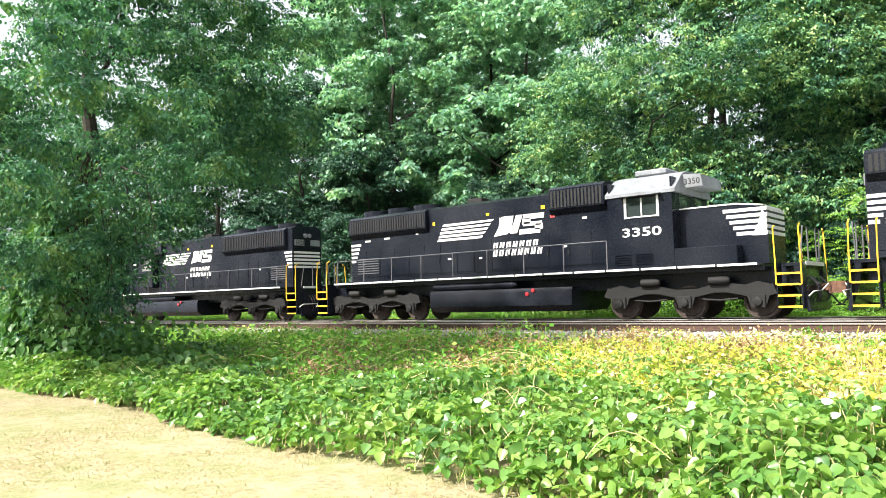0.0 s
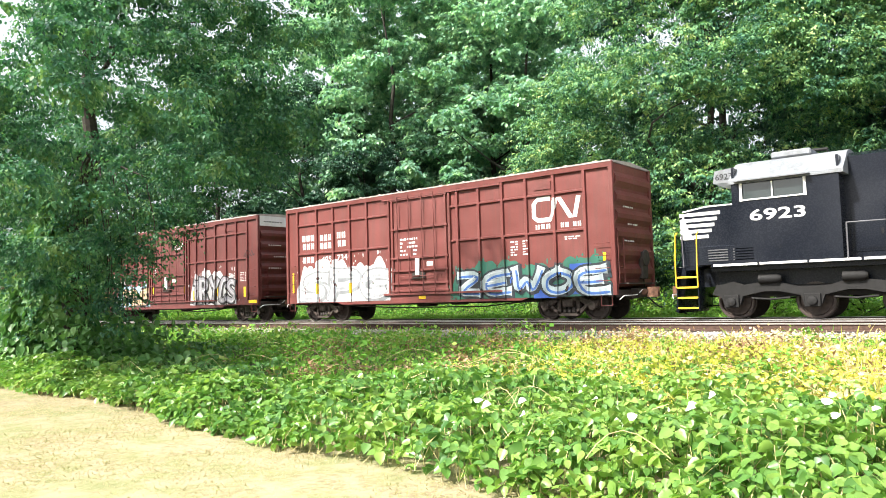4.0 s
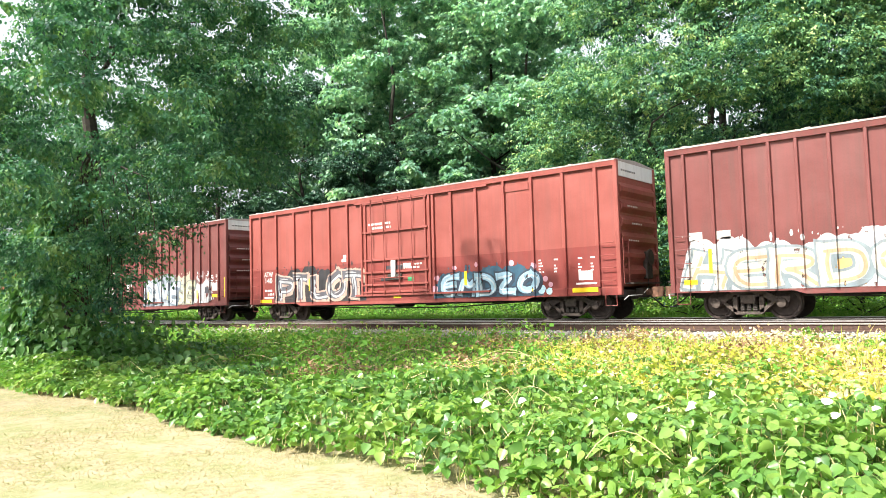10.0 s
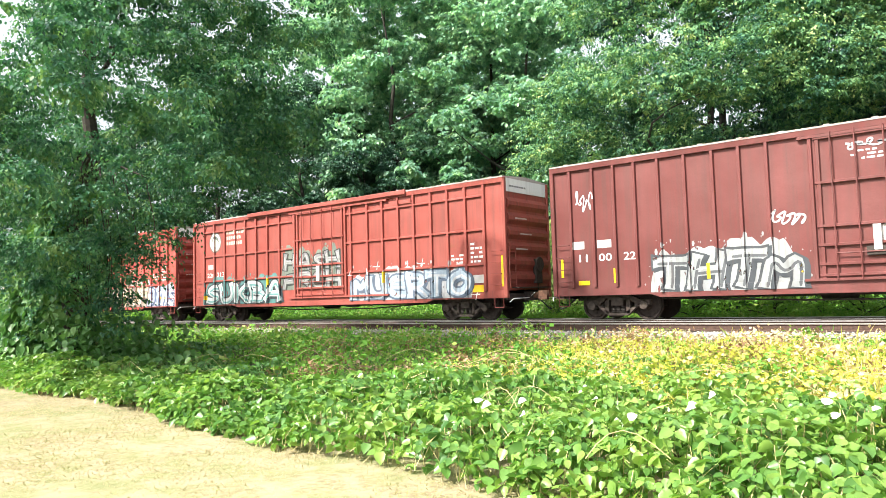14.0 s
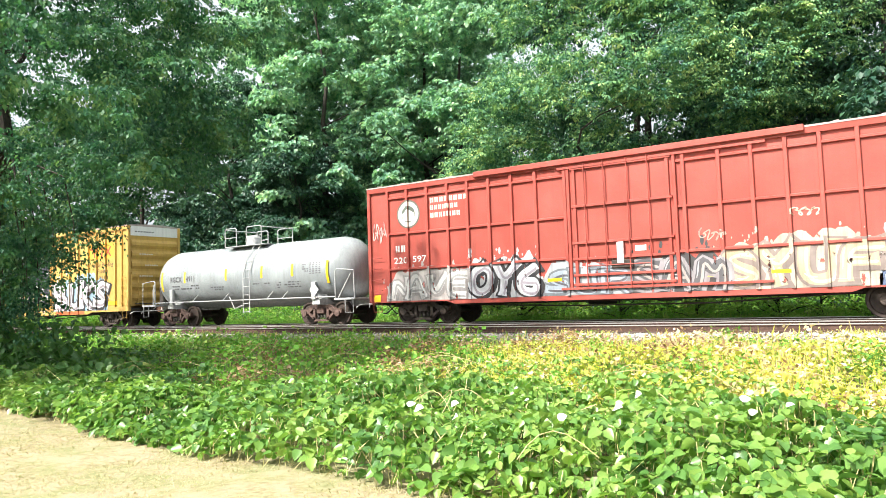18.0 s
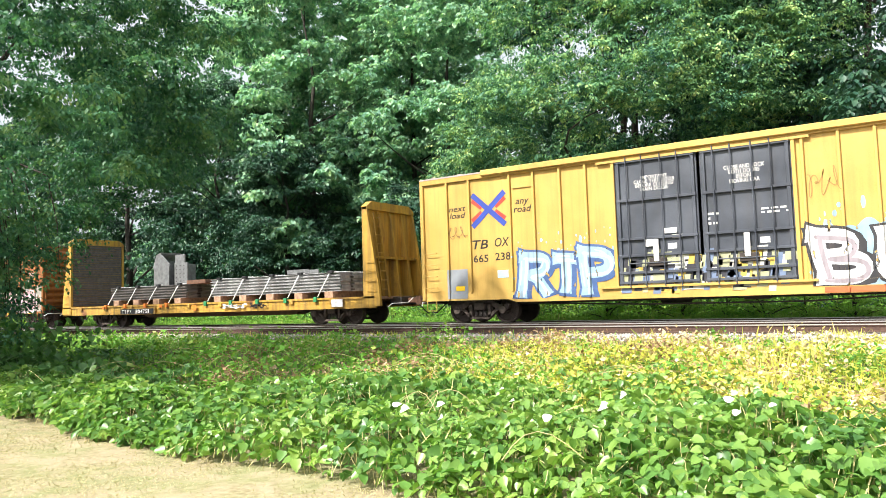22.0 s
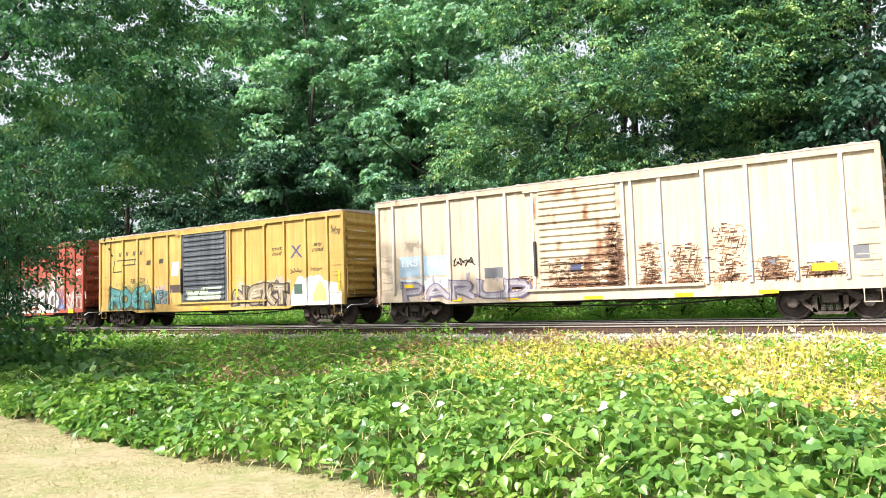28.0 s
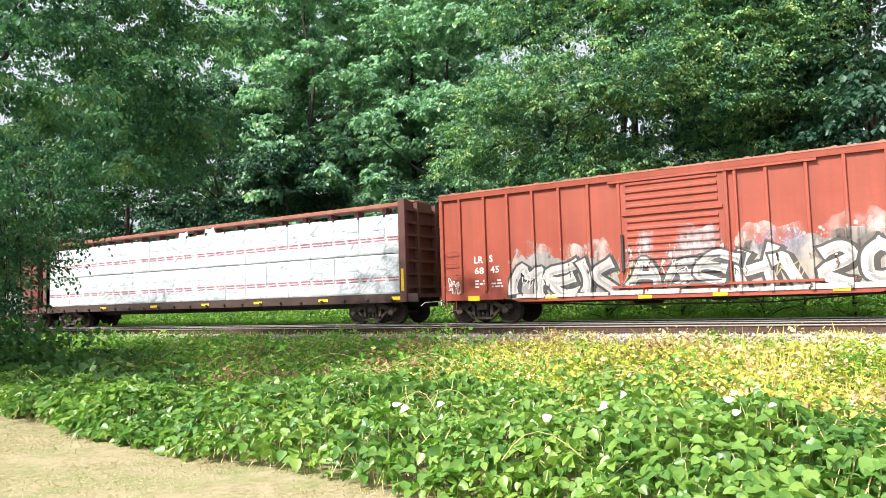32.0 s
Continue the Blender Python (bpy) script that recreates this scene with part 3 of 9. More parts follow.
def tree(name, label, at, seed, trunk_r, crown, clumps, per, leaflets, length, size, mat, droop=0.5, rad=(0.7, 1.3), lean=(0, 0), group="", hollow=0.35, category="tree", limbs=24, off=(0, 0), round_=0.75, leaf=OVAL, limb_low=0.6, shape=None, flat=0.66, fan=1):
    """crown: (half width x, half width y, z of the bottom, z of the top); off: how far the crown hangs to one side."""
    r = np.random.default_rng(seed)
    t = thing(name, label, category, group, at=at)
    wx, wy, z0, z1 = crown
    top = z1 * 0.85
    tr = Shape()
    zs = np.linspace(0, 1, 9)
    wob = r.normal(0, 0.014 * z1, (9, 2)) * zs[:, None]
    path = [(lean[0] * s ** 1.3 + wob[i, 0], lean[1] * s ** 1.3 + wob[i, 1], -0.15 + (top + 0.15) * s) for i, s in enumerate(zs)]
    tr.tube(path, [trunk_r * (1.35 if i == 0 else 1) * (1 - 0.85 * s) for i, s in enumerate(zs)], 10)
    part("trunk", tr, BARK, t)
    ang = r.uniform(0, 6.283, clumps)
    hh = r.uniform(0, 1, clumps)
    env = (1 - np.abs(2 * hh - 0.8) ** 2.4 / 1.9).clip(0.15, 1) ** round_
    rr = (hollow + (1 - hollow) * np.sqrt(r.uniform(0, 1, clumps))) * env * (1 + 0.2 * np.sin(3 * ang + seed + 4 * hh))
    cz = z0 + (z1 - z0) * hh
    k = np.interp(cz, [p[2] for p in path], range(9))
    bx = np.interp(k, range(9), [p[0] for p in path])
    by = np.interp(k, range(9), [p[1] for p in path])
    c = np.stack([bx + off[0] + wx * rr * np.cos(ang), by + off[1] + wy * rr * np.sin(ang), cz], -1)
    if shape is not None:                # an uneven crown: lifted on one side, cut back on the other
        keep, low = shape(c[:, 0], c[:, 1], c[:, 2])
        c[:, 2] = np.where(c[:, 2] < low, low + r.uniform(0, 2.5, clumps), c[:, 2])
        c, bx, by = c[keep], bx[keep], by[keep]
        clumps = len(c)
    radii = r.uniform(*rad, clumps)
    high = [i for i in range(clumps) if c[i, 2] > z0 * limb_low * 1.5]
    for i in r.choice(high, min(limbs, len(high)), replace=False):
        zz = max(z0 * limb_low, min(top, c[i, 2] - 0.6 * np.hypot(c[i, 0] - bx[i], c[i, 1] - by[i])))
        kk = np.interp(zz, [p[2] for p in path], range(9))
        a = (np.interp(kk, range(9), [p[0] for p in path]), np.interp(kk, range(9), [p[1] for p in path]), zz)
        w = trunk_r * (1 - 0.8 * min(1, zz / top))
        sh = Shape()
        limb(sh, r, a, c[i], max(0.04, w * 0.42), 0.015)
        part("limb", sh, BARK, t)
    v = sprays(r, c, radii, per, leaflets, length, size, droop, leaf, flat, fan)
    tagged(part("crown", leaves_mesh("crown", v, OVAL_F, mat), None, t), kind="stuff")
    return t


def copies(ob, spots):
    for x, y, rz, s in spots:
        cp = copy_thing(ob, Matrix.Translation((x, y, float(ground_z(x, y)) - 0.1)) @ Matrix.Rotation(radians(rz), 4, "Z"))
        cp.scale = (s, s, s)


def put(x, y, rz=0):
    return pose(x, y, float(ground_z(x, y)) - 0.1, 0, 0, rz)


# the shade tree on the near bank, its crown hanging towards the tracks
def shade_crown(x, y, z):
    """Low on the side of the lawn, lifted over the tracks, thin at the top on the far side."""
    u = 0.4 * x + 0.915 * y
    keep = (u < 4.5 + 0.5 * np.sin(z * 1.7)) & ~((u < -0.9) & (z > 7.2)) & ~((u < -1.6) & (z < 3.4))
    return keep, 1.9 + 2.9 * step(0.6, 3.4, u)


tree("shade_tree", "tall leafy tree with a vine-clad trunk beside the lawn", put(-18.2, 8.0), 3, 0.34, (5.6, 6.2, 2.1, 12.8), 450, 17, 5, 0.32, 0.092, LEAF_NEAR,
     droop=0.75, rad=(0.55, 1.15), leaf=OAKISH, hollow=0.12, lean=(0.6, 0.4), off=(1.9, 0.6), limbs=14, round_=0.36, limb_low=2.9, shape=shade_crown, flat=0.6, fan=8)
# vines that climb the trunk and fill the corner beside it
vr = np.random.default_rng(8)
n_ = 4200
va, vz = vr.uniform(0, 6.283, n_), vr.uniform(0, 1, n_)
vrad = (1.15 - 0.6 * vz) * (0.8 + 0.25 * np.sin(3 * va + 5 * vz)) * vr.uniform(0.8, 1.05, n_)
vx, vy = -18.7 - 0.3 * (1 - vz) + vrad * np.cos(va) * 1.1, 7.9 + vrad * np.sin(va)
vv = turned(HEART, va + vr.normal(0, 0.5, n_), vr.normal(-0.9, 0.35, n_), vr.normal(0, 0.5, n_), vr.uniform(0.13, 0.24, n_))
tagged(new("trunk_vines", leaves_mesh("trunk_vines", vv + np.stack([vx, vy, ground_z(vx, vy) + 0.1 + 4.6 * vz], -1)[:, None], HEART_F, KUDZU_SHADED)), "broad-leaved vines climbing the tree trunk, coloured as in shade", "vines", kind="stuff")
n_ = 5000
vx = vr.uniform(-34, -19, n_)
vy = 8.0 + vr.normal(0, 0.9, n_)
vh = vr.uniform(0, 1, n_) * (2.6 + 1.2 * np.sin(vx * 0.7)) * np.exp(-((vy - 8.4) / 1.6) ** 2)
vv = turned(HEART, vr.uniform(-3.1, 3.1, n_), vr.normal(-0.8, 0.4, n_), vr.normal(0, 0.5, n_), vr.uniform(0.14, 0.26, n_))
tagged(new("vine_bank", leaves_mesh("vine_bank", vv + np.stack([vx, vy, ground_z(vx, vy) + vh], -1)[:, None], HEART_F, KUDZU_SHADED)), "tall bank of vines beside the trunk, coloured as in shade", "vines", kind="stuff")

# neighbours of the shade tree on the near bank
tree("bank_tree", "smaller dark-leaved tree on the near bank", put(-32, 12.6), 5, 0.2, (4.6, 3.6, 1.2, 9.6), 130, 60, 4, 0.4, 0.16, LEAF_NEAR, droop=0.6, rad=(0.6, 1.1), leaf=OAKISH, limbs=8, round_=0.4, group="trees on the near bank")

lr = np.random.default_rng(18)
lc = np.stack([lr.uniform(-21, -17.6, 60), lr.uniform(7.4, 9.0, 60), lr.uniform(0.2, 4.4, 60)], -1)
tagged(new("low_foliage", leaves_mesh("low_foliage", sprays(lr, lc, lr.uniform(0.4, 0.8, 60), 40, 4, 0.3, 0.09, 0.6, OAKISH), OVAL_F, LEAF_NEAR)), "dark drooping foliage hanging about the tree trunk", "foliage", kind="stuff")

# a low bough that hangs from the trunk over the bank, and the vines below it
hb = thing("low_bough", "low leafy bough hanging from the shade tree", "bough")
br = random.Random(6)
hc = []
for k in range(9):
    tip = (-14.7 - 0.28 * k, 7.9 + br.uniform(-0.6, 0.6), 0.3 + br.uniform(0, 1.6))
    top = (tip[0] - 0.5, tip[1], 3.3 + br.uniform(0, 0.9))
    sh = Shape().tube([(-18.0, 8.1, 3.6 + 0.15 * k), ((top[0] - 18.0) / 2, 8.0, 4.3 + 0.05 * k), top, (tip[0] - 0.1, tip[1], (top[2] + tip[2]) / 2), tip], [0.035, 0.025, 0.018, 0.012, 0.006], 6)
    part("limb", sh, BARK, hb)
    for j in range(7):
        q = j / 6
        hc.append((tip[0] - 0.5 * (1 - q) + br.uniform(-0.2, 0.2), tip[1] + br.uniform(-0.2, 0.2), top[2] + (tip[2] - top[2]) * q))
hr = np.random.default_rng(61)
hv = sprays(hr, np.array(hc), hr.uniform(0.18, 0.42, len(hc)), 16, 5, 0.3, 0.09, 0.7, OAKISH)
tagged(part("crown", leaves_mesh("crown", hv, OVAL_F, LEAF_NEAR), None, hb), kind="stuff")
n_ = 1700
vx, vy = vr.triangular(-19, -18.4, -13.8, n_), 8.6 + vr.normal(0, 0.8, n_)
vh = vr.uniform(0, 1, n_) * (1.1 + 0.35 * np.sin(vx * 2.1)) * np.clip((-13.4 - vx) / 3, 0.15, 1)
vv = turned(HEART, vr.uniform(-3.1, 3.1, n_), vr.normal(-0.7, 0.4, n_), vr.normal(0, 0.5, n_), vr.uniform(0.12, 0.22, n_))
tagged(new("vine_bank", leaves_mesh("vine_bank", vv + np.stack([vx, vy, ground_z(vx, vy) + vh], -1)[:, None], HEART_F, KUDZU_SHADED)), "vines heaped under the low bough, coloured as in shade", "vines", kind="stuff")

# trees beyond the tracks
GT = "trees behind the tracks"
def open_side(x, y, z):
    """The crown leans out over the open ground by the tracks."""
    return (y < 1.5 + 0.8 * np.sin(z)) & ~((x > 6.0) & (z > 12)) & ~((x < -6.0) & (z > 9.5)), np.full_like(z, 2.4)


ta = tree("woodland_tree", "spreading yellow-green tree with drooping leaf sprays", put(-11.2, 33.8), 11, 0.30, (9.2, 6.6, 2.4, 20), 215, 36, 9, 0.74, 0.16, LEAF_B, droop=0.5, rad=(1.4, 2.7), group=GT, limbs=7, limb_low=2.2, round_=0.40, flat=0.85, hollow=0.4, fan=6, shape=open_side)
tb = tree("woodland_tree", "tall dark broad-leaved tree with dense foliage", put(-70, 38), 12, 0.34, (6.0, 6.2, 2.2, 19), 130, 26, 4, 0.5, 0.27, LEAF_C, droop=0.6, rad=(1.0, 1.9), group=GT, limbs=12, limb_low=1.2, round_=0.42, flat=0.75, hollow=0.4, fan=4, leaf=OAKISH)
tc_ = tree("woodland_tree", "tall broad-leaved tree with haze painted into its leaves", put(-32, 46), 13, 0.34, (6.5, 6.0, 2.4, 27), 165, 18, 4, 0.5, 0.36, LEAF_FAR, droop=0.5, rad=(1.0, 1.8), group=GT, limbs=14, round_=0.42, flat=0.75, hollow=0.4, fan=4, leaf=OAKISH)
copies(tb, [(-25.5, 36.5, 60, 0.42), (-36, 36, 200, 0.62), (-44, 37, 20, 0.9), (-54, 36, 90, 1.0), (-1, 38, 250, 1.1), (-13, 42, 80, 1.15), (-5, 42.5, 200, 1.0)])
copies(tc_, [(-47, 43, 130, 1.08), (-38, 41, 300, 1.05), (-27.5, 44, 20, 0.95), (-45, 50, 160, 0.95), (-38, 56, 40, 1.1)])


def thicket(name, label, n, x0, x1, y0, y1, h, rad, per, leaflets, size, mat, seed, length=0.5, category="undergrowth"):
    """Bushes run together: clumps heaped from the ground up."""
    r = np.random.default_rng(seed)
    x, y = r.uniform(x0, x1, n), r.uniform(y0, y1, n)
    z = ground_z(x, y) + 0.3 + h * (0.55 + 0.45 * np.sin(x * 0.55 + seed) * np.sin(x * 0.21 + 1)) * r.uniform(0, 1, n) ** 0.8
    v = sprays(r, np.stack([x, y, z], -1), r.uniform(*rad, n), per, leaflets, length, size, 0.6)
    return tagged(new(name, leaves_mesh(name, v, OVAL_F, mat)), label, category, kind="stuff")


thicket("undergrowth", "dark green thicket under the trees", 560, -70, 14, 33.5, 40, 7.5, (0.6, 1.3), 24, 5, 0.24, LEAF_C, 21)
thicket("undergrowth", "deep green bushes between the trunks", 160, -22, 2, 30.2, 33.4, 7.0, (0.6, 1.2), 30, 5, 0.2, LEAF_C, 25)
thicket("undergrowth", "mid green bushes along the wood's edge", 110, -62, 12, 29.5, 32.5, 1.6, (0.4, 0.8), 26, 5, 0.14, LEAF_A, 22)
# added dark backing that closes sky gaps and stands in for deep shade
thicket("undergrowth", "dark-leaved thicket standing in for shade behind the trackside trees", 170, -9, 10, 44, 49, 17.0, (0.9, 1.8), 26, 5, 0.34, LEAF_C, 29)
thicket("far_woods", "distant dense woodland closing the view, leaves tinted with haze", 640, -150, 70, 60, 78, 20.0, (1.8, 3.4), 22, 5, 0.85, LEAF_FAR, 23, 1.4, "woods")
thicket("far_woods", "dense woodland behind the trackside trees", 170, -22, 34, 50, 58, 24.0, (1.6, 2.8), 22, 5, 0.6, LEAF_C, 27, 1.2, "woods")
thicket("far_woods", "woodland between the taller trees, haze painted into its leaves", 230, -75, -20, 54, 60, 22.0, (1.5, 2.6), 20, 5, 0.6, LEAF_FAR, 28, 1.2, "woods")
# young feathery saplings and a vine-draped mound beside the track
LEAF_SAP = leafy("sapling_leaf", [(0.0, (0.10, 0.24, 0.045)), (0.5, (0.23, 0.43, 0.075)), (1.0, (0.37, 0.54, 0.12))], 0.4, 0.5, 0.3)
def spire(x, y, z):
    """A young tree's pointed outline."""
    return np.hypot(x, y) < 0.95 * (1 - z / 4.9) + 0.1, np.zeros_like(z)


sp = tree("sapling", "bright green feathery sapling beside the track", put(-4.2, 26.5), 31, 0.05, (0.9, 0.9, 0.3, 4.7), 80, 14, 11, 0.55, 0.085, LEAF_SAP, droop=0.28, rad=(0.15, 0.32), group="saplings beside the track", limbs=12, round_=0.3, hollow=0.1, shape=spire)
copies(sp, [(-6.9, 26.5, 60, 0.94), (-14.0, 26.7, 140, 1.08), (-1.5, 26.5, 200, 0.86), (-5.5, 27.2, 20, 0.72), (-9.7, 26.5, 100, 0.95), (1.6, 27.0, 250, 0.9), (-3.0, 27.2, 300, 0.7)])
tree("vine_mound", "pale green vine-draped bush behind the tracks", put(-16.2, 29.4), 33, 0.08, (2.2, 1.6, 0.4, 4.9), 90, 38, 5, 0.4, 0.115, LEAF_MOUND, droop=0.9, rad=(0.4, 0.8), limbs=10, category="bush")

# ---------- train: running, lettering and spray paint ----------
STOPS = [(0, -1.2), (1.5, 13.25), (3, 27.65), (4.5, 42.05), (6, 56.4), (7.5, 70.55), (9, 84.65), (10.5, 98.75), (12, 112.85)] + [(t, 9.4 * t) for t in (14, 16, 18, 20, 22, 24, 26, 28, 30, 32)]


def run_s(t):
    return float(np.interp(t, [a for a, _ in STOPS], [b for _, b in STOPS]))


TRAIN = []           # (thing, centre along the train, turned round)
WHEELS = {}          # radius: wheelsets
SURF = {}            # thing: how deep its side lies, place by place
R_CAR, R_LOCO = 0.457, 0.508


def rolling(ob, centre, turn=0):
    TRAIN.append((ob, centre, turn))
    ob.matrix_world = pose(centre + run_s(0), TRACK_Y, 0, 0, 0, turn)
    return ob


PAINTS = {}


def spray(col, rough=0.5, worn=False):
    """Flat paint of one colour with slight unevenness; worn: streaked with grime and flaked to the steel; "mist": thin drifting overspray."""
    key = (*col, rough, worn)
    if key in PAINTS:
        return PAINTS[key]
    if not worn:
        PAINTS[key] = plain("flat_paint", col, rough, 0.0, 0.16, 3.0)
        return PAINTS[key]
    m, N, Lk, B = material("spray_paint")
    soft = noise_tex(N, Lk, 2.4, 4)
    c = ramp(N, Lk, soft, [(0.3, tuple(k * 0.78 for k in col)), (0.7, tuple(min(1, k * 1.12 + 0.01) for k in col))])
    streak = noise_tex(N, Lk, 3.0, 6, (3.0, 3.0, 0.2))
    c = mixed(N, Lk, ramp(N, Lk, streak, [(0.5, (0, 0, 0)), (0.78, (0.5, 0.5, 0.5))]), c, (0.09, 0.06, 0.05))
    Lk.new(c, B.inputs["Base Color"])
    B.inputs["Roughness"].default_value = rough
    flake = noise_tex(N, Lk, 1.5 if worn == "mist" else 5.0, 9, (1.0, 1.0, 0.6))
    thin = [(0.42, (0, 0, 0)), (0.66, (0.8, 0.8, 0.8))] if worn == "mist" else [(0.31, (0, 0, 0)), (0.37, (1, 1, 1))]
    Lk.new(ramp(N, Lk, flake, thin), B.inputs["Alpha"])
    PAINTS[key] = m
    return m


TEXTS = {}


def text_shape(body, fat=0.0, shear=0.0, wobble=0.0):
    """Built-in letters as flat points and faces, filling the unit square."""
    key = (body, fat, shear, wobble)
    if key not in TEXTS:
        c = bpy.data.curves.new("letters", "FONT")
        c.body, c.offset, c.shear, c.resolution_u, c.fill_mode = body, fat, shear, 3, "FRONT"
        c.space_character = 1.0 + 1.2 * fat
        c.space_line = 0.85
        c.align_x = "CENTER"
        ob = bpy.data.objects.new("letters", c)
        me = bpy.data.meshes.new_from_object(ob)
        v = np.array([p.co[:2] for p in me.vertices]) if len(me.vertices) else np.zeros((1, 2))
        f = [tuple(p.vertices) for p in me.polygons]
        bpy.data.objects.remove(ob)
        bpy.data.curves.remove(c)
        bpy.data.meshes.remove(me)
        lo, hi = v.min(0), v.max(0)
        v = (v - lo) / np.maximum(hi - lo, 1e-6)
        if wobble:
            n = len(body)
            u, w = v[:, 0].copy(), v[:, 1].copy()
            v[:, 0] = u + wobble * 0.35 / n * np.sin(w * 5 + u * n * 2.1)
            v[:, 1] = 0.06 + 0.86 * w * (1 + wobble * 0.5 * np.sin(u * n * 3.3 + 0.6)) + wobble * 0.18 * np.sin(u * n * 4.7)
            lo, hi = v.min(0), v.max(0)
            v = (v - lo) / (hi - lo)
        TEXTS[key] = (v, f)
    return TEXTS[key]


def side_point(s, u, z, lift):
    """A point of the near side: u to the right as the train is seen, z up."""
    d = s["base"]
    if z < s.get("sill", -9):
        d = s.get("sill_d", d)
    for x, w in s["posts"]:
        if abs(u - x) <= w:
            d = s["post"]
    for a, b, dd in s["doors"]:
        if a <= u <= b and z > s.get("sill", -9):
            d = dd
    if "ribs" in s and s["rib_x"][0] <= u <= s["rib_x"][1] and s["rib_z"][0] <= z <= s["rib_z"][1]:
        near = min(abs(z - k) for k in s["ribs"])
        d = 1.474 + 0.043 * min(1, max(0, (0.071 - near) / 0.045))
    if "cyl" in s:
        zc, r = s["cyl"]
        d = math.sqrt(max(0.01, r * r - (z - zc) ** 2))
    d += lift
    return (-u, d, z) if s.get("flip") else (u, -d, z)


def decal(car, name, pts, faces, mat, lift=0.004, label="", parent=None):
    """Lays a flat figure (u, z) on the car's side, over posts and panels."""
    s = SURF[car]
    bm = bmesh.new()
    vs = [bm.verts.new((p[0], p[2] if len(p) > 2 else 0, p[1])) for p in pts]
    for f in faces:
        try:
            bm.faces.new([vs[i] for i in f])
        except ValueError:
            pass
    lo, hi = min(p[0] for p in pts), max(p[0] for p in pts)
    zlo, zhi = min(p[1] for p in pts), max(p[1] for p in pts)
    cuts = []
    for x, w in s["posts"]:
        cuts += [x - w - 0.003, x - w + 0.003, x + w - 0.003, x + w + 0.003]
    for a, b, _ in s["doors"]:
        cuts += [a - 0.003, a + 0.003, b - 0.003, b + 0.003]
    for c in cuts:
        if lo < c < hi:
            bmesh.ops.bisect_plane(bm, geom=bm.verts[:] + bm.edges[:] + bm.faces[:], plane_co=(c, 0, 0), plane_no=(1, 0, 0))
    zs = s.get("sill", -9)
    if zlo < zs < zhi:
        for c in (zs - 0.003, zs + 0.003):
            bmesh.ops.bisect_plane(bm, geom=bm.verts[:] + bm.edges[:] + bm.faces[:], plane_co=(0, 0, c), plane_no=(0, 0, 1))
    if "ribs" in s and lo < s["rib_x"][1] and hi > s["rib_x"][0]:
        for c in s["rib_x"]:
            for e in (-0.002, 0.002):
                if lo < c + e < hi:
                    bmesh.ops.bisect_plane(bm, geom=bm.verts[:] + bm.edges[:] + bm.faces[:], plane_co=(c + e, 0, 0), plane_no=(1, 0, 0))
        for k in s["ribs"]:
            for c in (k - 0.071, k - 0.026, k + 0.026, k + 0.071):
                if zlo < c < zhi:
                    bmesh.ops.bisect_plane(bm, geom=bm.verts[:] + bm.edges[:] + bm.faces[:], plane_co=(0, 0, c), plane_no=(0, 0, 1))
    for v in bm.verts:
        v.co = side_point(s, v.co.x, v.co.z, lift + v.co.y)
    me = bpy.data.meshes.new(name)
    bm.normal_update()
    bm.to_mesh(me)
    bm.free()
    me.materials.append(mat)
    ob = new(name, me)
    ob.parent = parent or car
    return tagged(ob, label)


def fit_box(v, x0, x1, z0, z1):
    return [(x0 + (x1 - x0) * p[0], z0 + (z1 - z0) * p[1]) for p in v]


def letters(car, body, x0, x1, z0, z1, mat=None, fat=0.012, shear=0.0, name="lettering"):
    v, f = text_shape(body, fat, shear)
    return decal(car, name, fit_box(v, x0, x1, z0, z1), f, mat or WHITE, 0.008)


def rects(car, name, boxes, mat, lift=0.004, slant=0.0, label="", joined=False):
    if 1 < len(boxes) <= 12 and not joined:
        return [rects(car, name, [b], mat, lift, slant, label) for b in boxes]
    pts, faces = [], []
    for x0, x1, z0, z1 in boxes:
        n = len(pts)
        k = slant * (z1 - z0)
        pts += [(x0, z0), (x1, z0), (x1 + k, z1), (x0 + k, z1)]
        faces.append((n, n + 1, n + 2, n + 3))
    return decal(car, name, pts, faces, mat, lift, label)


def word_bars(car, x0, x1, z0, z1, lens, mat=None, slant=0.0, name="lettering", gap=0.28):
    """A line of writing as plain bars, one a letter; lens: letters a word."""
    total = sum(lens) + 0.7 * (len(lens) - 1)
    w = (x1 - x0) / total
    out, p = [], 0.0
    for n in lens:
        for _ in range(n):
            a, b = x0 + p * w + gap * w / 2, x0 + (p + 1) * w - gap * w / 2
            out += [(a, a + (b - a) * 0.42, z0, z1), (a + (b - a) * 0.58, b, z0, z1)]
            p += 1
        p += 0.7
    return tagged(rects(car, name, out, mat or WHITE, 0.004, slant, joined=True), kind="stuff")


def stencils(car, x0, x1, z0, z1, rows, seed=0, mat=None):
    """Small unreadable stencilled lines."""
    r = random.Random(seed)
    out = []
    h = (z1 - z0) / rows
    for i in range(rows):
        x = x0
        while x < x1 - 0.04:
            w = min(r.uniform(0.06, 0.2), x1 - x)
            if r.random() < 0.8:
                out.append((x, x + w, z0 + i * h, z0 + i * h + 0.5 * h))
            x += w + 0.05
    return tagged(rects(car, "stencilling", out, mat or WHITE, joined=True), kind="stuff")


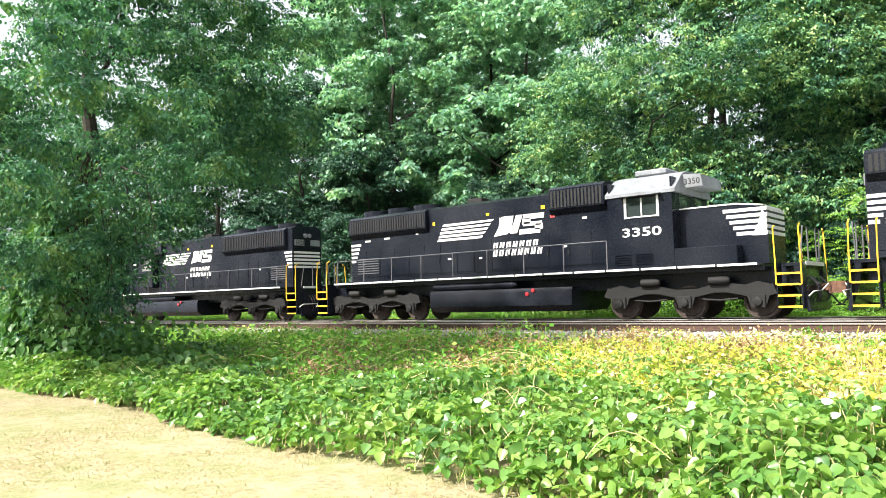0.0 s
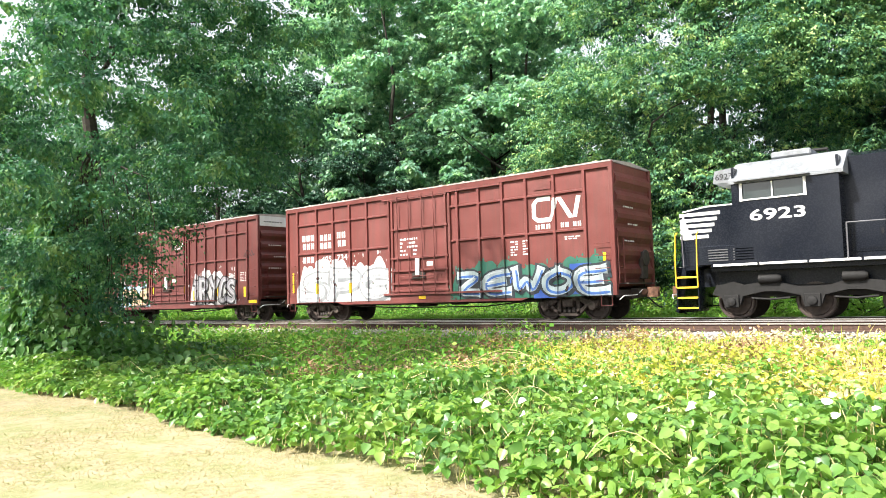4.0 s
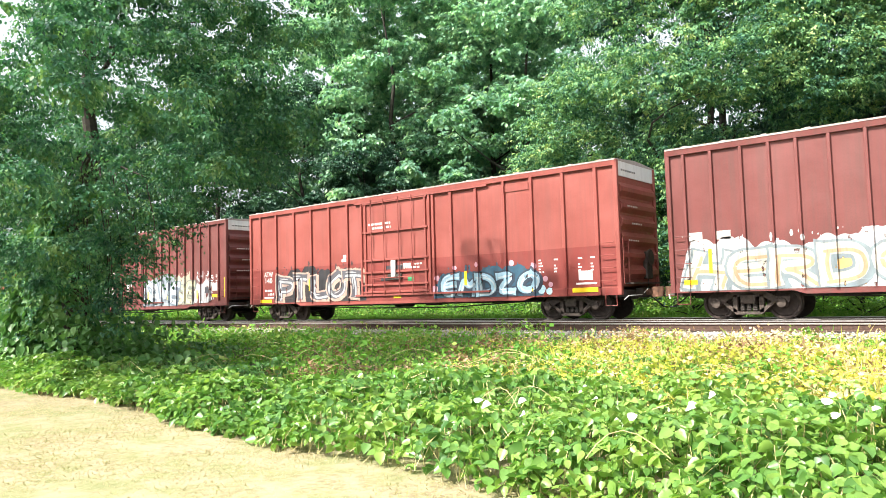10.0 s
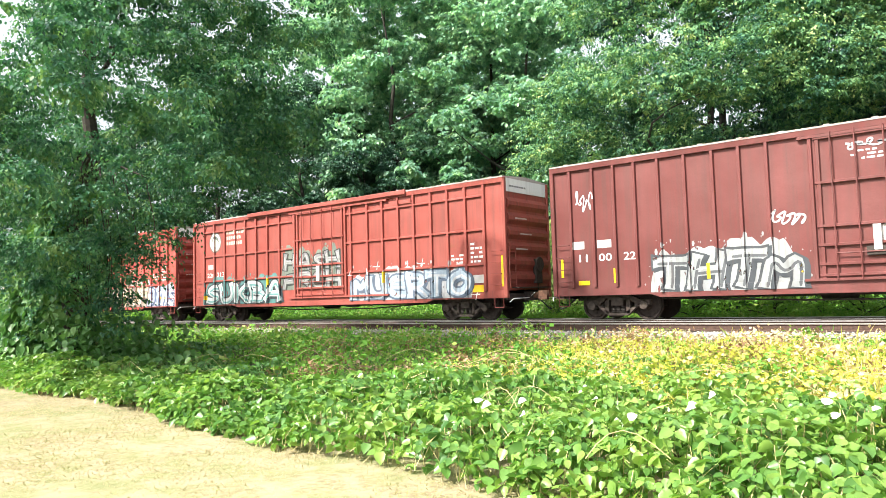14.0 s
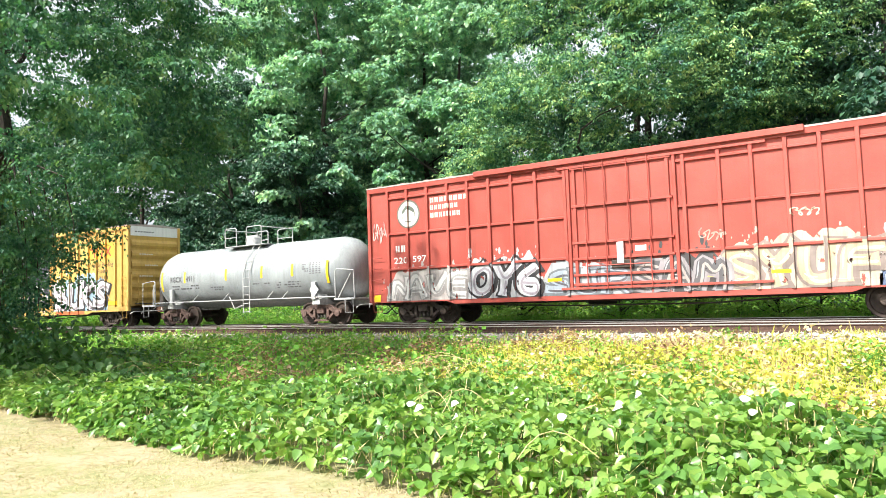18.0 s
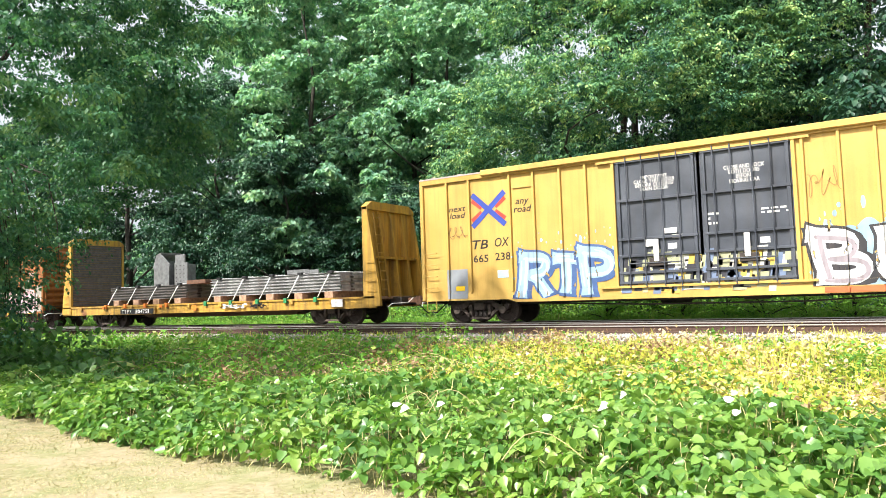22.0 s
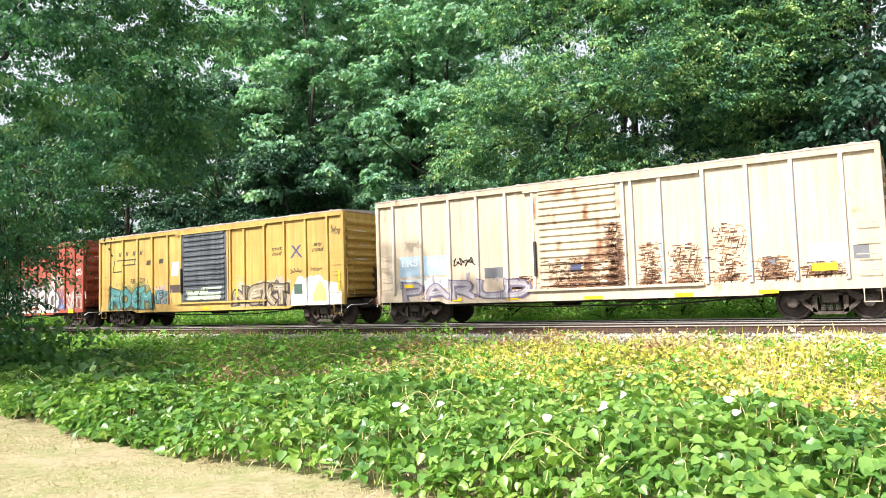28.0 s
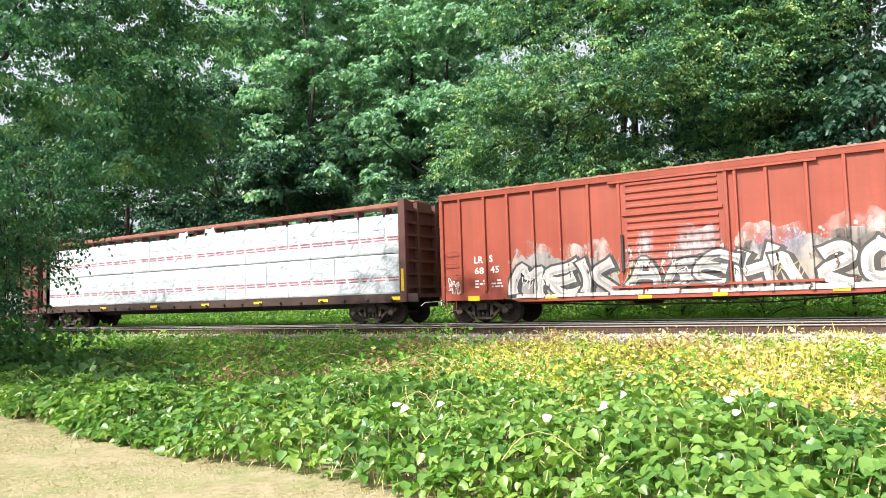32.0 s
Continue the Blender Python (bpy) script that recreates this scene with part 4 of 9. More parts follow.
def blob(x0, x1, z0, z1, seed, n=150, rough=0.12, flat=True):
    """A cloud outline of rounded bumps with a straight foot."""
    r = random.Random(seed)
    ph = [r.uniform(0, 6.28) for _ in range(5)]
    w = x1 - x0
    pts = []
    for i in range(n):
        s = i / (n - 1)
        k = 1 - rough * (1.5 + 0.9 * math.sin(s * w * 1.6 + ph[0]) - 1.3 * abs(math.sin(s * w * 2.7 + ph[1])) - 0.7 * abs(math.sin(s * w * 6.1 + ph[2])))
        edge = min(1, (min(s, 1 - s) * w * 2.2 + 0.04) ** 0.5)
        pts.append((x0 + w * s, z0 + (z1 - z0) * min(1.1, k) * edge))
    m = len(pts)
    foot = [(p[0], z0 + (0 if flat else 0.02 * math.sin(p[0] * 9))) for p in pts]
    return pts + foot, [(i + m, i + 1 + m, i + 1, i) for i in range(m - 1)]


GLYPH = {
    "A": [[(0, 0), (0.38, 1), (0.62, 1), (1, 0)], [(0.2, 0.36), (0.82, 0.36)]], "B": [[(0.08, 0), (0.08, 1)], [(0, 1), (0.85, 0.92), (0.75, 0.52), (0.2, 0.5)], [(0.2, 0.5), (1, 0.42), (0.9, 0), (0, 0.02)]],
    "C": [[(1, 0.82), (0.7, 1), (0.1, 0.9), (0.02, 0.2), (0.4, 0), (1, 0.16)]], "D": [[(0.08, 0), (0.08, 1)], [(0, 1), (0.8, 0.95), (1, 0.45), (0.75, 0.02), (0, 0)]],
    "E": [[(1, 0.96), (0.06, 0.96), (0.06, 0.04), (1, 0.04)], [(0.1, 0.5), (0.85, 0.54)]], "F": [[(1, 0.95), (0.08, 0.95), (0.06, 0)], [(0.1, 0.5), (0.8, 0.55)]],
    "G": [[(1, 0.85), (0.5, 1), (0.04, 0.7), (0.08, 0.1), (0.6, 0), (0.96, 0.2), (0.95, 0.45), (0.5, 0.45)]], "H": [[(0.06, 1), (0.06, 0)], [(0.94, 1), (0.94, 0)], [(0.06, 0.5), (0.94, 0.52)]],
    "I": [[(0.5, 0), (0.5, 1)], [(0.15, 1), (0.85, 0.97)]], "K": [[(0.08, 1), (0.08, 0)], [(0.98, 1), (0.2, 0.5), (1, 0)]], "L": [[(0.08, 1), (0.08, 0.05), (1, 0.05)]],
    "M": [[(0.02, 0), (0.1, 1), (0.5, 0.4), (0.9, 1), (0.98, 0)]], "N": [[(0.06, 0), (0.06, 1), (0.94, 0.02), (0.94, 1)]], "O": [[(0.5, 1), (0.02, 0.75), (0.05, 0.2), (0.5, 0), (0.97, 0.25), (0.94, 0.8), (0.5, 1)]],
    "P": [[(0.08, 0), (0.08, 1)], [(0, 1), (0.95, 0.95), (0.95, 0.5), (0.1, 0.45)]], "R": [[(0.06, 0), (0.06, 1)], [(0, 1), (0.9, 0.95), (0.85, 0.55), (0.15, 0.5), (0.55, 0.45), (1, 0)]],
    "S": [[(0.96, 0.85), (0.5, 1), (0.05, 0.78), (0.4, 0.52), (0.95, 0.3), (0.6, 0), (0.02, 0.14)]], "T": [[(0, 0.95), (1, 0.95)], [(0.5, 0.95), (0.48, 0)]], "U": [[(0.05, 1), (0.06, 0.15), (0.5, 0), (0.95, 0.15), (0.95, 1)]],
    "V": [[(0, 1), (0.5, 0), (1, 1)]], "W": [[(0, 1), (0.22, 0), (0.5, 0.7), (0.78, 0), (1, 1)]], "Y": [[(0, 1), (0.48, 0.45), (1, 1)], [(0.48, 0.45), (0.45, 0)]], "Z": [[(0, 0.95), (0.98, 0.95), (0.04, 0.05), (1, 0.05)]],
    "1": [[(0.2, 0.8), (0.55, 1), (0.52, 0)]], "2": [[(0.05, 0.8), (0.5, 1), (0.92, 0.75), (0.06, 0.04), (1, 0.05)]], "5": [[(0.95, 0.97), (0.1, 0.95), (0.1, 0.55), (0.9, 0.5), (0.8, 0), (0.02, 0.1)]],
    "6": [[(0.9, 1), (0.15, 0.6), (0.1, 0.1), (0.85, 0), (0.95, 0.45), (0.2, 0.45)]]}


def rounded(line, times=2):
    for _ in range(times):
        out = [line[0]]
        for p, q in zip(line, line[1:]):
            out += [(0.75 * p[0] + 0.25 * q[0], 0.75 * p[1] + 0.25 * q[1]), (0.25 * p[0] + 0.75 * q[0], 0.25 * p[1] + 0.75 * q[1])]
        line = out + [line[-1]]
    return line


def ribbon(line, t, lift, floor, dx=0.0, dz=0.0, flare=1.25):
    """A fat stroke with flared ends: points (u, z, lift) and faces."""
    n = len(line)
    pts, faces = [], []
    for i, (x, z) in enumerate(line):
        p, q = line[max(i - 1, 0)], line[min(i + 1, n - 1)]
        ax, az = q[0] - p[0], q[1] - p[1]
        L = math.hypot(ax, az) or 1
        k = t / 2 * (flare if i in (0, n - 1) else 1.0)
        e = (-0.4 if i == 0 else 0.4 if i == n - 1 else 0) * t
        for sg in (1, -1):
            pts.append((x + dx + ax / L * e - sg * az / L * k, max(floor, z + dz + az / L * e + sg * ax / L * k), lift + 0.00004 * i))
        if i:
            m = len(pts)
            faces.append((m - 4, m - 3, m - 1, m - 2))
    return pts, faces


def merged(pieces):
    pts, faces = [], []
    for p, f in pieces:
        n = len(pts)
        pts += p
        faces += [tuple(i + n for i in q) for q in f]
    return pts, faces


def graffiti(car, word, x0, x1, z0, z1, fill, line, back=None, seed=1, accent=None, fat=0.075, wob=0.35, over=0.12):
    """Sprayed letters: a ragged cloud with spatter, then letter over letter a cast edge, outline, fill, shading and shine."""
    r = random.Random(seed)
    h = z1 - z0
    fill, line, back, accent = (c and tuple(0.74 * k if k > 0.3 else 0.9 * k for k in c) for c in (fill, line, back, accent))
    if back is not None:
        p, f = blob(x0 - over, x1 + over, z0, z1 + 0.10 * h, seed)
        decal(car, "graffiti", p, f, spray(back, 0.5, True), 0.004, "sprayed graffiti ground with ragged edges")
    dots = []
    for i in range(46):
        u = r.uniform(x0 - 0.3, x1 + 0.3)
        w = z0 + h * r.uniform(0.8, 1.3) if x0 < u < x1 else z0 + h * r.uniform(0.1, 1.0)
        R = 0.012 + 0.05 * r.random() ** 2.5
        tall = r.uniform(0.9, 3.0)
        P = [(u + R * math.cos(k * 1.0472), w + tall * R * math.sin(k * 1.0472), 0.00003 * i) for k in range(6)]
        dots.append((P, [(0, 1, 2, 3, 4, 5)]))
    tagged(decal(car, "spray_spatter", *merged(dots), spray(back or fill, 0.5, True), 0.0045, "spattered paint drops round the letters"), kind="stuff")
    pale = tuple(min(0.8, c * 0.4 + 0.38) for c in fill)
    dark = accent or tuple(k * 0.55 for k in fill)
    rows = word.split("\n")
    work, shine = [], []
    for ri, row in enumerate(rows):
        zb, rh = z0 + h * (len(rows) - 1 - ri) / len(rows), h / len(rows)
        cw = (x1 - x0) / len(row)
        t = min(0.30 * cw, 0.25 * rh) * (0.75 + 3.4 * fat)
        o = min(0.075, 0.28 * t)
        for ci, ch in enumerate(row):
            a, b = x0 + cw * ci + 0.1 * cw, x0 + cw * (ci + 1) - 0.06 * cw
            lo, hi = zb + t / 2 + rh * r.uniform(0.0, 0.06), zb + rh - t / 2 - rh * r.uniform(0, 0.14)
            lean, bow, ph = r.uniform(-0.12, 0.22), wob * r.uniform(0.5, 1.3), r.uniform(0, 6)
            base = 0.0045 * ci
            body, edge = [], []
            for si, sk in enumerate(GLYPH[ch]):
                ln = []
                for px, pz in rounded(sk, 2):
                    px, pz = px + 0.16 * bow * math.sin(3.4 * pz + ph), pz + 0.12 * bow * math.sin(3.0 * px + 1.7 * ph)
                    zz = lo + (hi - lo) * pz
                    ln.append((a + (b - a) * px + lean * (zz - zb), zz))
                g = base + 0.0004 * si
                edge.append(ribbon(ln, t + 2 * o, g, zb, 0.6 * t * 0.45, -0.35 * t * 0.45))
                edge.append(ribbon(ln, t + 2 * o, g + 0.0011, zb))
                body.append(ribbon(ln, t, g + 0.0024, zb + 0.012))
                work.append(ribbon(ln, t * 0.30, g + 0.0037, zb + 0.014, 0.22 * t, -0.2 * t, 0.6))
                m = len(ln)
                if m > 6:
                    i0 = r.randrange(1, max(2, m - 5))
                    shine.append(ribbon(ln[i0:i0 + 4], t * 0.13, g + 0.0040, zb + 0.014, -0.25 * t, 0.24 * t, 0.5))
            tagged(decal(car, "graffiti_outline", *merged(edge), spray(line, 0.5, True), 0.006), kind="stuff")
            tagged(decal(car, "graffiti_letter", *merged(body), spray(fill, 0.5, True), 0.006), kind="stuff")
    tagged(decal(car, "spray_work", *merged(work), spray(dark, 0.5, True), 0.006, "darker sprayed shading in the letters"), kind="stuff")
    tagged(decal(car, "spray_work", *merged(shine), spray(pale), 0.006, "pale sprayed highlights"), kind="stuff")


def rust_scrapes(car, boxes, n, seed, lift=0.006):
    """Scraped rust: fine level scratches, denser low in each patch, with runs below them."""
    r = random.Random(seed)
    for k, (x0, x1, z0, z1) in enumerate(boxes):
        for j, shade in enumerate(((0.20, 0.085, 0.04), (0.36, 0.19, 0.09), (0.11, 0.05, 0.03))):
            out = []
            for _ in range(3 * n):
                x, z = r.triangular(x0, x1), z0 + (z1 - z0) * r.random() ** 1.7
                out.append((x - r.uniform(0.01, 0.11), x + r.uniform(0.01, 0.11), z, z + r.uniform(0.005, 0.04)))
            for _ in range(n // 2):
                x, z = r.triangular(x0, x1), z0 + (z1 - z0) * r.random() ** 1.4
                out.append((x, x + r.uniform(0.008, 0.03), max(z0 - 0.05, z - r.uniform(0.05, 0.35)), z))
            tagged(rects(car, "rust_streak", out, spray(shade, 0.85, True), lift + 0.0008 * j, 0.3, joined=True), kind="stuff")


def scribble(car, x0, x1, z0, z1, seed, mat, t=0.035, n=26):
    """A thin handwritten tag that cannot be read: one looping line."""
    r = random.Random(seed)
    a, b, c = r.uniform(2, 4), r.uniform(0, 6), r.uniform(5, 8)
    line = []
    for i in range(n * 3):
        s = i / (n * 3 - 1)
        line.append((x0 + (x1 - x0) * (s + 0.09 * math.sin(c * 6.28 * s)), z0 + (z1 - z0) * (0.5 + 0.4 * math.sin(a * 9 * s + b) * (0.5 + 0.5 * math.sin(c * 3 * s)))))
    pts, faces = [], []
    for i, (x, z) in enumerate(line):
        p, q = line[max(i - 1, 0)], line[min(i + 1, len(line) - 1)]
        dx, dz = q[0] - p[0], q[1] - p[1]
        L = math.hypot(dx, dz) or 1
        pts += [(x - dz / L * t / 2, z + dx / L * t / 2), (x + dz / L * t / 2, z - dx / L * t / 2)]
        if i:
            m = len(pts)
            faces.append((m - 4, m - 3, m - 1, m - 2))
    return decal(car, "graffiti", pts, faces, mat, 0.013, "thin sprayed scribble")


# ---------- train: trucks and couplers ----------
def wheelset(parent, x, r):
    """Axle with two wheels; turns about its own axle."""
    s = Shape()
    for k in (-1, 1):
        y = 0.755 * k
        o = 0.065 * k
        s.lathe([(y + o, 0.09), (y + o, r * 0.28), (y + o * 0.3, r * 0.34), (y + o * 0.2, r * 0.78), (y + o, r * 0.84), (y + o, r - 0.004), (y - o, r),
                 (y - o * 1.1, r + 0.022), (y - o * 1.5, r + 0.022), (y - o * 1.5, r * 0.3), (y - o * 1.5, 0.09)], (0, 0, 0), "y", 28)
    s.tube([(0, -1.1, 0), (0, 1.1, 0)], 0.08, 12)
    for k in range(3):                       # chalk and dirt marks that show the turning
        a = k * 2.1
        s.box(r * 0.5 * math.cos(a) - 0.03, r * 0.5 * math.cos(a) + 0.03, -0.81, -0.795, r * 0.5 * math.sin(a) - 0.03, r * 0.5 * math.sin(a) + 0.03)
    ob = part("wheelset", s, WHEEL, parent)
    ob.matrix_parent_inverse = Matrix.Translation((x, 0, r))
    WHEELS.setdefault(r, []).append(ob)
    return ob


TRUCK_FRAME = plain("truck_steel", (0.085, 0.066, 0.055), 0.8, 0.1, 0.4)


def freight_truck(car, x, mat=None, wb=0.89):
    """Three-piece truck: bolster, two side frames with springs, two wheelsets."""
    m = mat or TRUCK_FRAME
    t = part("truck", Shape().box(x - 0.2, x + 0.2, -1.15, 1.15, 0.44, 0.72, 0.03), m, car, "cast steel truck")
    for s in (-1, 1):
        y0, y1 = 0.93 * s, 1.09 * s
        sh = Shape()
        sh.prism([(x - 1.12, 0.62), (x - 0.75, 0.64), (x - 0.42, 0.8), (x + 0.42, 0.8), (x + 0.75, 0.64), (x + 1.12, 0.62), (x + 1.08, 0.46), (x + 0.72, 0.44), (x + 0.40, 0.64),
                  (x - 0.40, 0.64), (x - 0.72, 0.44), (x - 1.08, 0.46)], "y", y0, y1)
        sh.prism([(x - 0.76, 0.5), (x - 0.62, 0.5), (x - 0.26, 0.22), (x + 0.26, 0.22), (x + 0.62, 0.5), (x + 0.76, 0.5), (x + 0.34, 0.14), (x - 0.34, 0.14)], "y", y0, y1)
        sh.box(x - 0.42, x - 0.30, y0, y1, 0.2, 0.7).box(x + 0.30, x + 0.42, y0, y1, 0.2, 0.7)
        f = part("side_frame", sh, m, t)
        for i in (-1, 0, 1):
            sp = Shape()
            for j in range(4):
                sp.lathe([(0.24 + j * 0.05, 0.065), (0.265 + j * 0.05, 0.078), (0.285 + j * 0.05, 0.065)], (x + 0.17 * i, (y0 + y1) / 2, 0), "z", 8)
            part("spring", sp, STEEL_DARK, t)
        for a in (-1, 1):
            cap = Shape().lathe([(y1, 0.14), (y1 + 0.05 * s, 0.13), (y1 + 0.07 * s, 0.07)], (x + a * wb, 0, R_CAR), "y", 12)
            part("bearing_cap", cap, m, t)
    for a in (-1, 1):
        wheelset(t, x + a * wb, R_CAR)
    return t


def coupler(car, x, sgn, mat=None, zc=0.86, reach=0.75):
    s = Shape().box(min(x, x + sgn * (reach - 0.25)), max(x, x + sgn * (reach - 0.25)), -0.09, 0.09, zc - 0.1, zc + 0.1, 0.02)
    k = x + sgn * (reach - 0.28)
    s.prism([(k, -0.15), (k + sgn * 0.2, -0.17), (k + sgn * 0.33, -0.08), (k + sgn * 0.2, 0.02), (k + sgn * 0.3, 0.14), (k, 0.18)], "z", zc - 0.16, zc + 0.16)
    ob = part("coupler", s, mat or RUSTY, car, "rusty knuckle coupler")
    h = Shape().tube([(x + sgn * 0.1, 0.35, zc - 0.05), (x + sgn * 0.3, 0.36, zc - 0.2), (x + sgn * (reach - 0.1), 0.3, zc - 0.48), (x + sgn * (reach + 0.05), 0.22, zc - 0.5)], 0.025, 6)
    part("air_hose", h, BLACK, car, "black rubber brake hose")
    lev = Shape().tube([(x + sgn * 0.12, -1.45, zc - 0.22), (x + sgn * 0.2, -1.3, zc - 0.1), (x + sgn * 0.2, -0.3, zc - 0.08), (x + sgn * 0.34, -0.15, zc + 0.1)], 0.016, 6)
    part("uncoupling_lever", lev, WHITE, car, "pale steel uncoupling lever")
    return ob


def ladder(car, x0, x1, y, z0, z1, n, mat, name="ladder", stiles=True, axis="x"):
    """Rungs between two stiles on a side (axis x) or an end (axis y)."""
    s = Shape()
    P = (lambda a, z, o=0.0: (a, y + o, z)) if axis == "x" else (lambda a, z, o=0.0: (y + o, a, z))
    if stiles:
        for a in (x0, x1):
            s.tube([P(a, z0), P(a, z1)], 0.022, 5)
    ob = part(name, s, mat, car) if stiles else None
    for i in range(n):
        z = z0 + (z1 - z0) * (i + 0.5) / n
        r = Shape().tube([P(x0, z), P(x1, z)], 0.016, 5)
        part("rung" if stiles else "grab_iron", r, mat, ob or car)
    return ob


# ---------- train: boxcars ----------
ROOFPALE = painted("galvanised_roof", (0.36, 0.31, 0.29), rust=0.25, grime=0.3)
WHITE_DIRTY = painted("dusty_white_paint", (0.80, 0.80, 0.79), grime=0.15, fade=0.0)
UNDER = plain("underframe_grime", (0.05, 0.04, 0.034), 0.85, 0.0, 0.35)


def boxcar(label, front, rear, zt, paint, posts, doors, ribs=(), zb=0.79, truck=1.3, roof=None, end=None, end_top=None, post_w=0.055, door_style="plug", door_paint=None,
           post_paint=None, cover=None, peak=0.12, group="boxcars of the train", end_ribs=6, ladder_paint=None):
    c, L = (front + rear) / 2, front - rear
    h = L / 2
    car = rolling(thing("boxcar", label, "boxcar", group), c)
    roof, end, door_paint, post_paint = roof or ROOFPALE, end or paint, door_paint or paint, post_paint or paint
    lp = ladder_paint or paint
    d0, d1 = doors[0][0], doors[-1][1]
    SURF[car] = dict(base=1.42, post=1.5, posts=[(x, post_w) for x in posts], doors=[(a, b, 1.518 if door_style != "plug" else 1.437) for a, b in doors], sill=1.04, sill_d=1.45)
    # side walls between doors and corners
    for s in (-1, 1):
        for a, b in ((-h, d0), (d1, h)):
            part("side_wall", Shape().box(a, b, s * 1.34, s * 1.42, 1.0, zt - 0.1), paint, car)
    # floor, sills
    part("underframe", Shape().box(-h + 0.1, h - 0.1, -1.25, 1.25, 0.92, 1.06).box(-h + 0.2, h - 0.2, -0.28, 0.28, 0.62, 0.95), UNDER, car)
    for s in (-1, 1):
        o = [(-h, zb), (-h + truck + 1.3, zb), (-h + truck + 1.6, zb - 0.1), (h - truck - 1.6, zb - 0.1), (h - truck - 1.3, zb), (h, zb), (h, 1.04), (-h, 1.04)]
        part("side_sill", Shape().prism(o, "y", s * 1.36, s * 1.45), paint, car)
    # corner and side posts
    pm = Shape().box(-post_w, post_w, -0.08, 0.0, 1.04, zt - 0.08, 0.012).mesh("side_post", post_paint)
    for s in (-1, 1):
        for x in posts:
            o = part("side_post", pm, None, car)
            o.location = (x, s * 1.42 + (0.0 if s < 0 else 0.08), 0)
        for x in (-h, h):
            part("corner_post", Shape().box(x - 0.07, x + 0.07, s * 1.36, s * 1.5, zb, zt, 0.015), paint, car)
        for z in ribs:
            for a, b in ((posts[0], d0 - 0.06), (d1 + 0.06, posts[-1])):
                part("panel_rib", Shape().prism([(s * 1.42, z - 0.06), (s * 1.49, z - 0.03), (s * 1.49, z + 0.025), (s * 1.42, z + 0.05)], "x", a, b), paint, car)
        part("top_chord", Shape().prism([(s * 1.36, zt - 0.18), (s * 1.505, zt - 0.18), (s * 1.52, zt - 0.02), (s * 1.36, zt - 0.02)], "x", -h - 0.03, h + 0.03), paint, car)
        if cover:
            part("door_track_cover", Shape().box(cover[0], cover[1], s * 1.5, s * 1.6, zt - 0.12, zt + 0.07, 0.02), paint, car)
    # roof: low gable with pressed cross ribs
    part("roof", Shape().prism([(-1.53, zt - 0.02), (1.53, zt - 0.02), (1.53, zt + 0.03), (0, zt + peak), (-1.53, zt + 0.03)], "x", -h - 0.04, h + 0.04), roof, car)
    rm = Shape().prism([(-1.5, zt + 0.03), (1.5, zt + 0.03), (1.5, zt + 0.06), (0, zt + peak + 0.035), (-1.5, zt + 0.06)], "x", -0.07, 0.07).mesh("roof_rib", roof)
    n = int(L / 1.05)
    for i in range(n):
        o = part("roof_rib", rm, None, car)
        o.location = (-h + L * (i + 0.5) / n, 0, 0)
    # ends with pressed ribs
    top = zt - 0.55 if end_top else zt - 0.15
    for sg in (-1, 1):
        x = sg * h
        part("end_wall", Shape().box(min(x - sg * 0.12, x), max(x - sg * 0.12, x), -1.335, 1.335, 0.95, zt - 0.03), end, car)
        for i in range(end_ribs):
            z = 1.25 + (top - 1.35) * (i + 0.5) / end_ribs
            k = 0.42 * (top - 1.35) / end_ribs
            part("end_rib", Shape().prism([(x, z - k), (x + sg * 0.11, z - k * 0.3), (x + sg * 0.11, z + k * 0.3), (x, z + k)], "y", -1.3, 1.3), end, car)
        if end_top:
            part("end_panel", Shape().box(min(x, x + sg * 0.03), max(x, x + sg * 0.03), -1.4, 1.4, zt - 0.5, zt + 0.04, 0.008), end_top, car, "white-painted top panel")
            st = Shape()
            for k in range(7):
                st.box(x + sg * 0.030, x + sg * 0.034, -1.1 + 0.16 * k, -1.0 + 0.16 * k, zt - 0.32, zt - 0.26)
            tagged(part("stencilling", st, spray((0.1, 0.1, 0.1)), car), kind="stuff")
        for z, y0 in ((3.6, -0.9), (3.05, -0.6), (2.5, -0.9)):
            st = Shape()
            for k in range(6):
                st.box(x + sg * 0.111, x + sg * 0.115, y0 + 0.13 * k, y0 + 0.09 + 0.13 * k, z, z + 0.05)
            tagged(part("stencilling", st, spray((0.6, 0.58, 0.56)), car), kind="stuff")
        part("end_sill", Shape().box(x - sg * 0.25 if sg > 0 else x, x if sg > 0 else x + 0.25, -1.4, 1.4, 0.72, 1.05).box(min(x, x + sg * 0.25), max(x, x + sg * 0.25), -0.3, 0.3, 0.68, 1.0), UNDER, car)
        coupler(car, x, sg)
        part("crossover_platform", Shape().box(min(x, x + sg * 0.3), max(x, x + sg * 0.3), -1.1, 1.1, 1.13, 1.17), UNDER, car)
        ladder(car, -1.35, -0.95, x + sg * 0.1, 1.15, 2.6, 4, lp, axis="y")
        for y in (-1.46,):
            st = Shape().tube([(x - sg * 0.5, y, zb), (x - sg * 0.5, y, 0.46), (x - sg * 0.12, y, 0.46), (x - sg * 0.12, y, zb)], 0.018, 5)
            part("step", st, lp, car)
        for i, z in enumerate((1.25, 1.65, 2.05, 2.45)):
            part("grab_iron", Shape().tube([(x - sg * 0.12, -1.5, z), (x - sg * 0.12, -1.56, z), (x - sg * 0.6, -1.56, z), (x - sg * 0.6, -1.5, z)], 0.014, 5), lp, car)
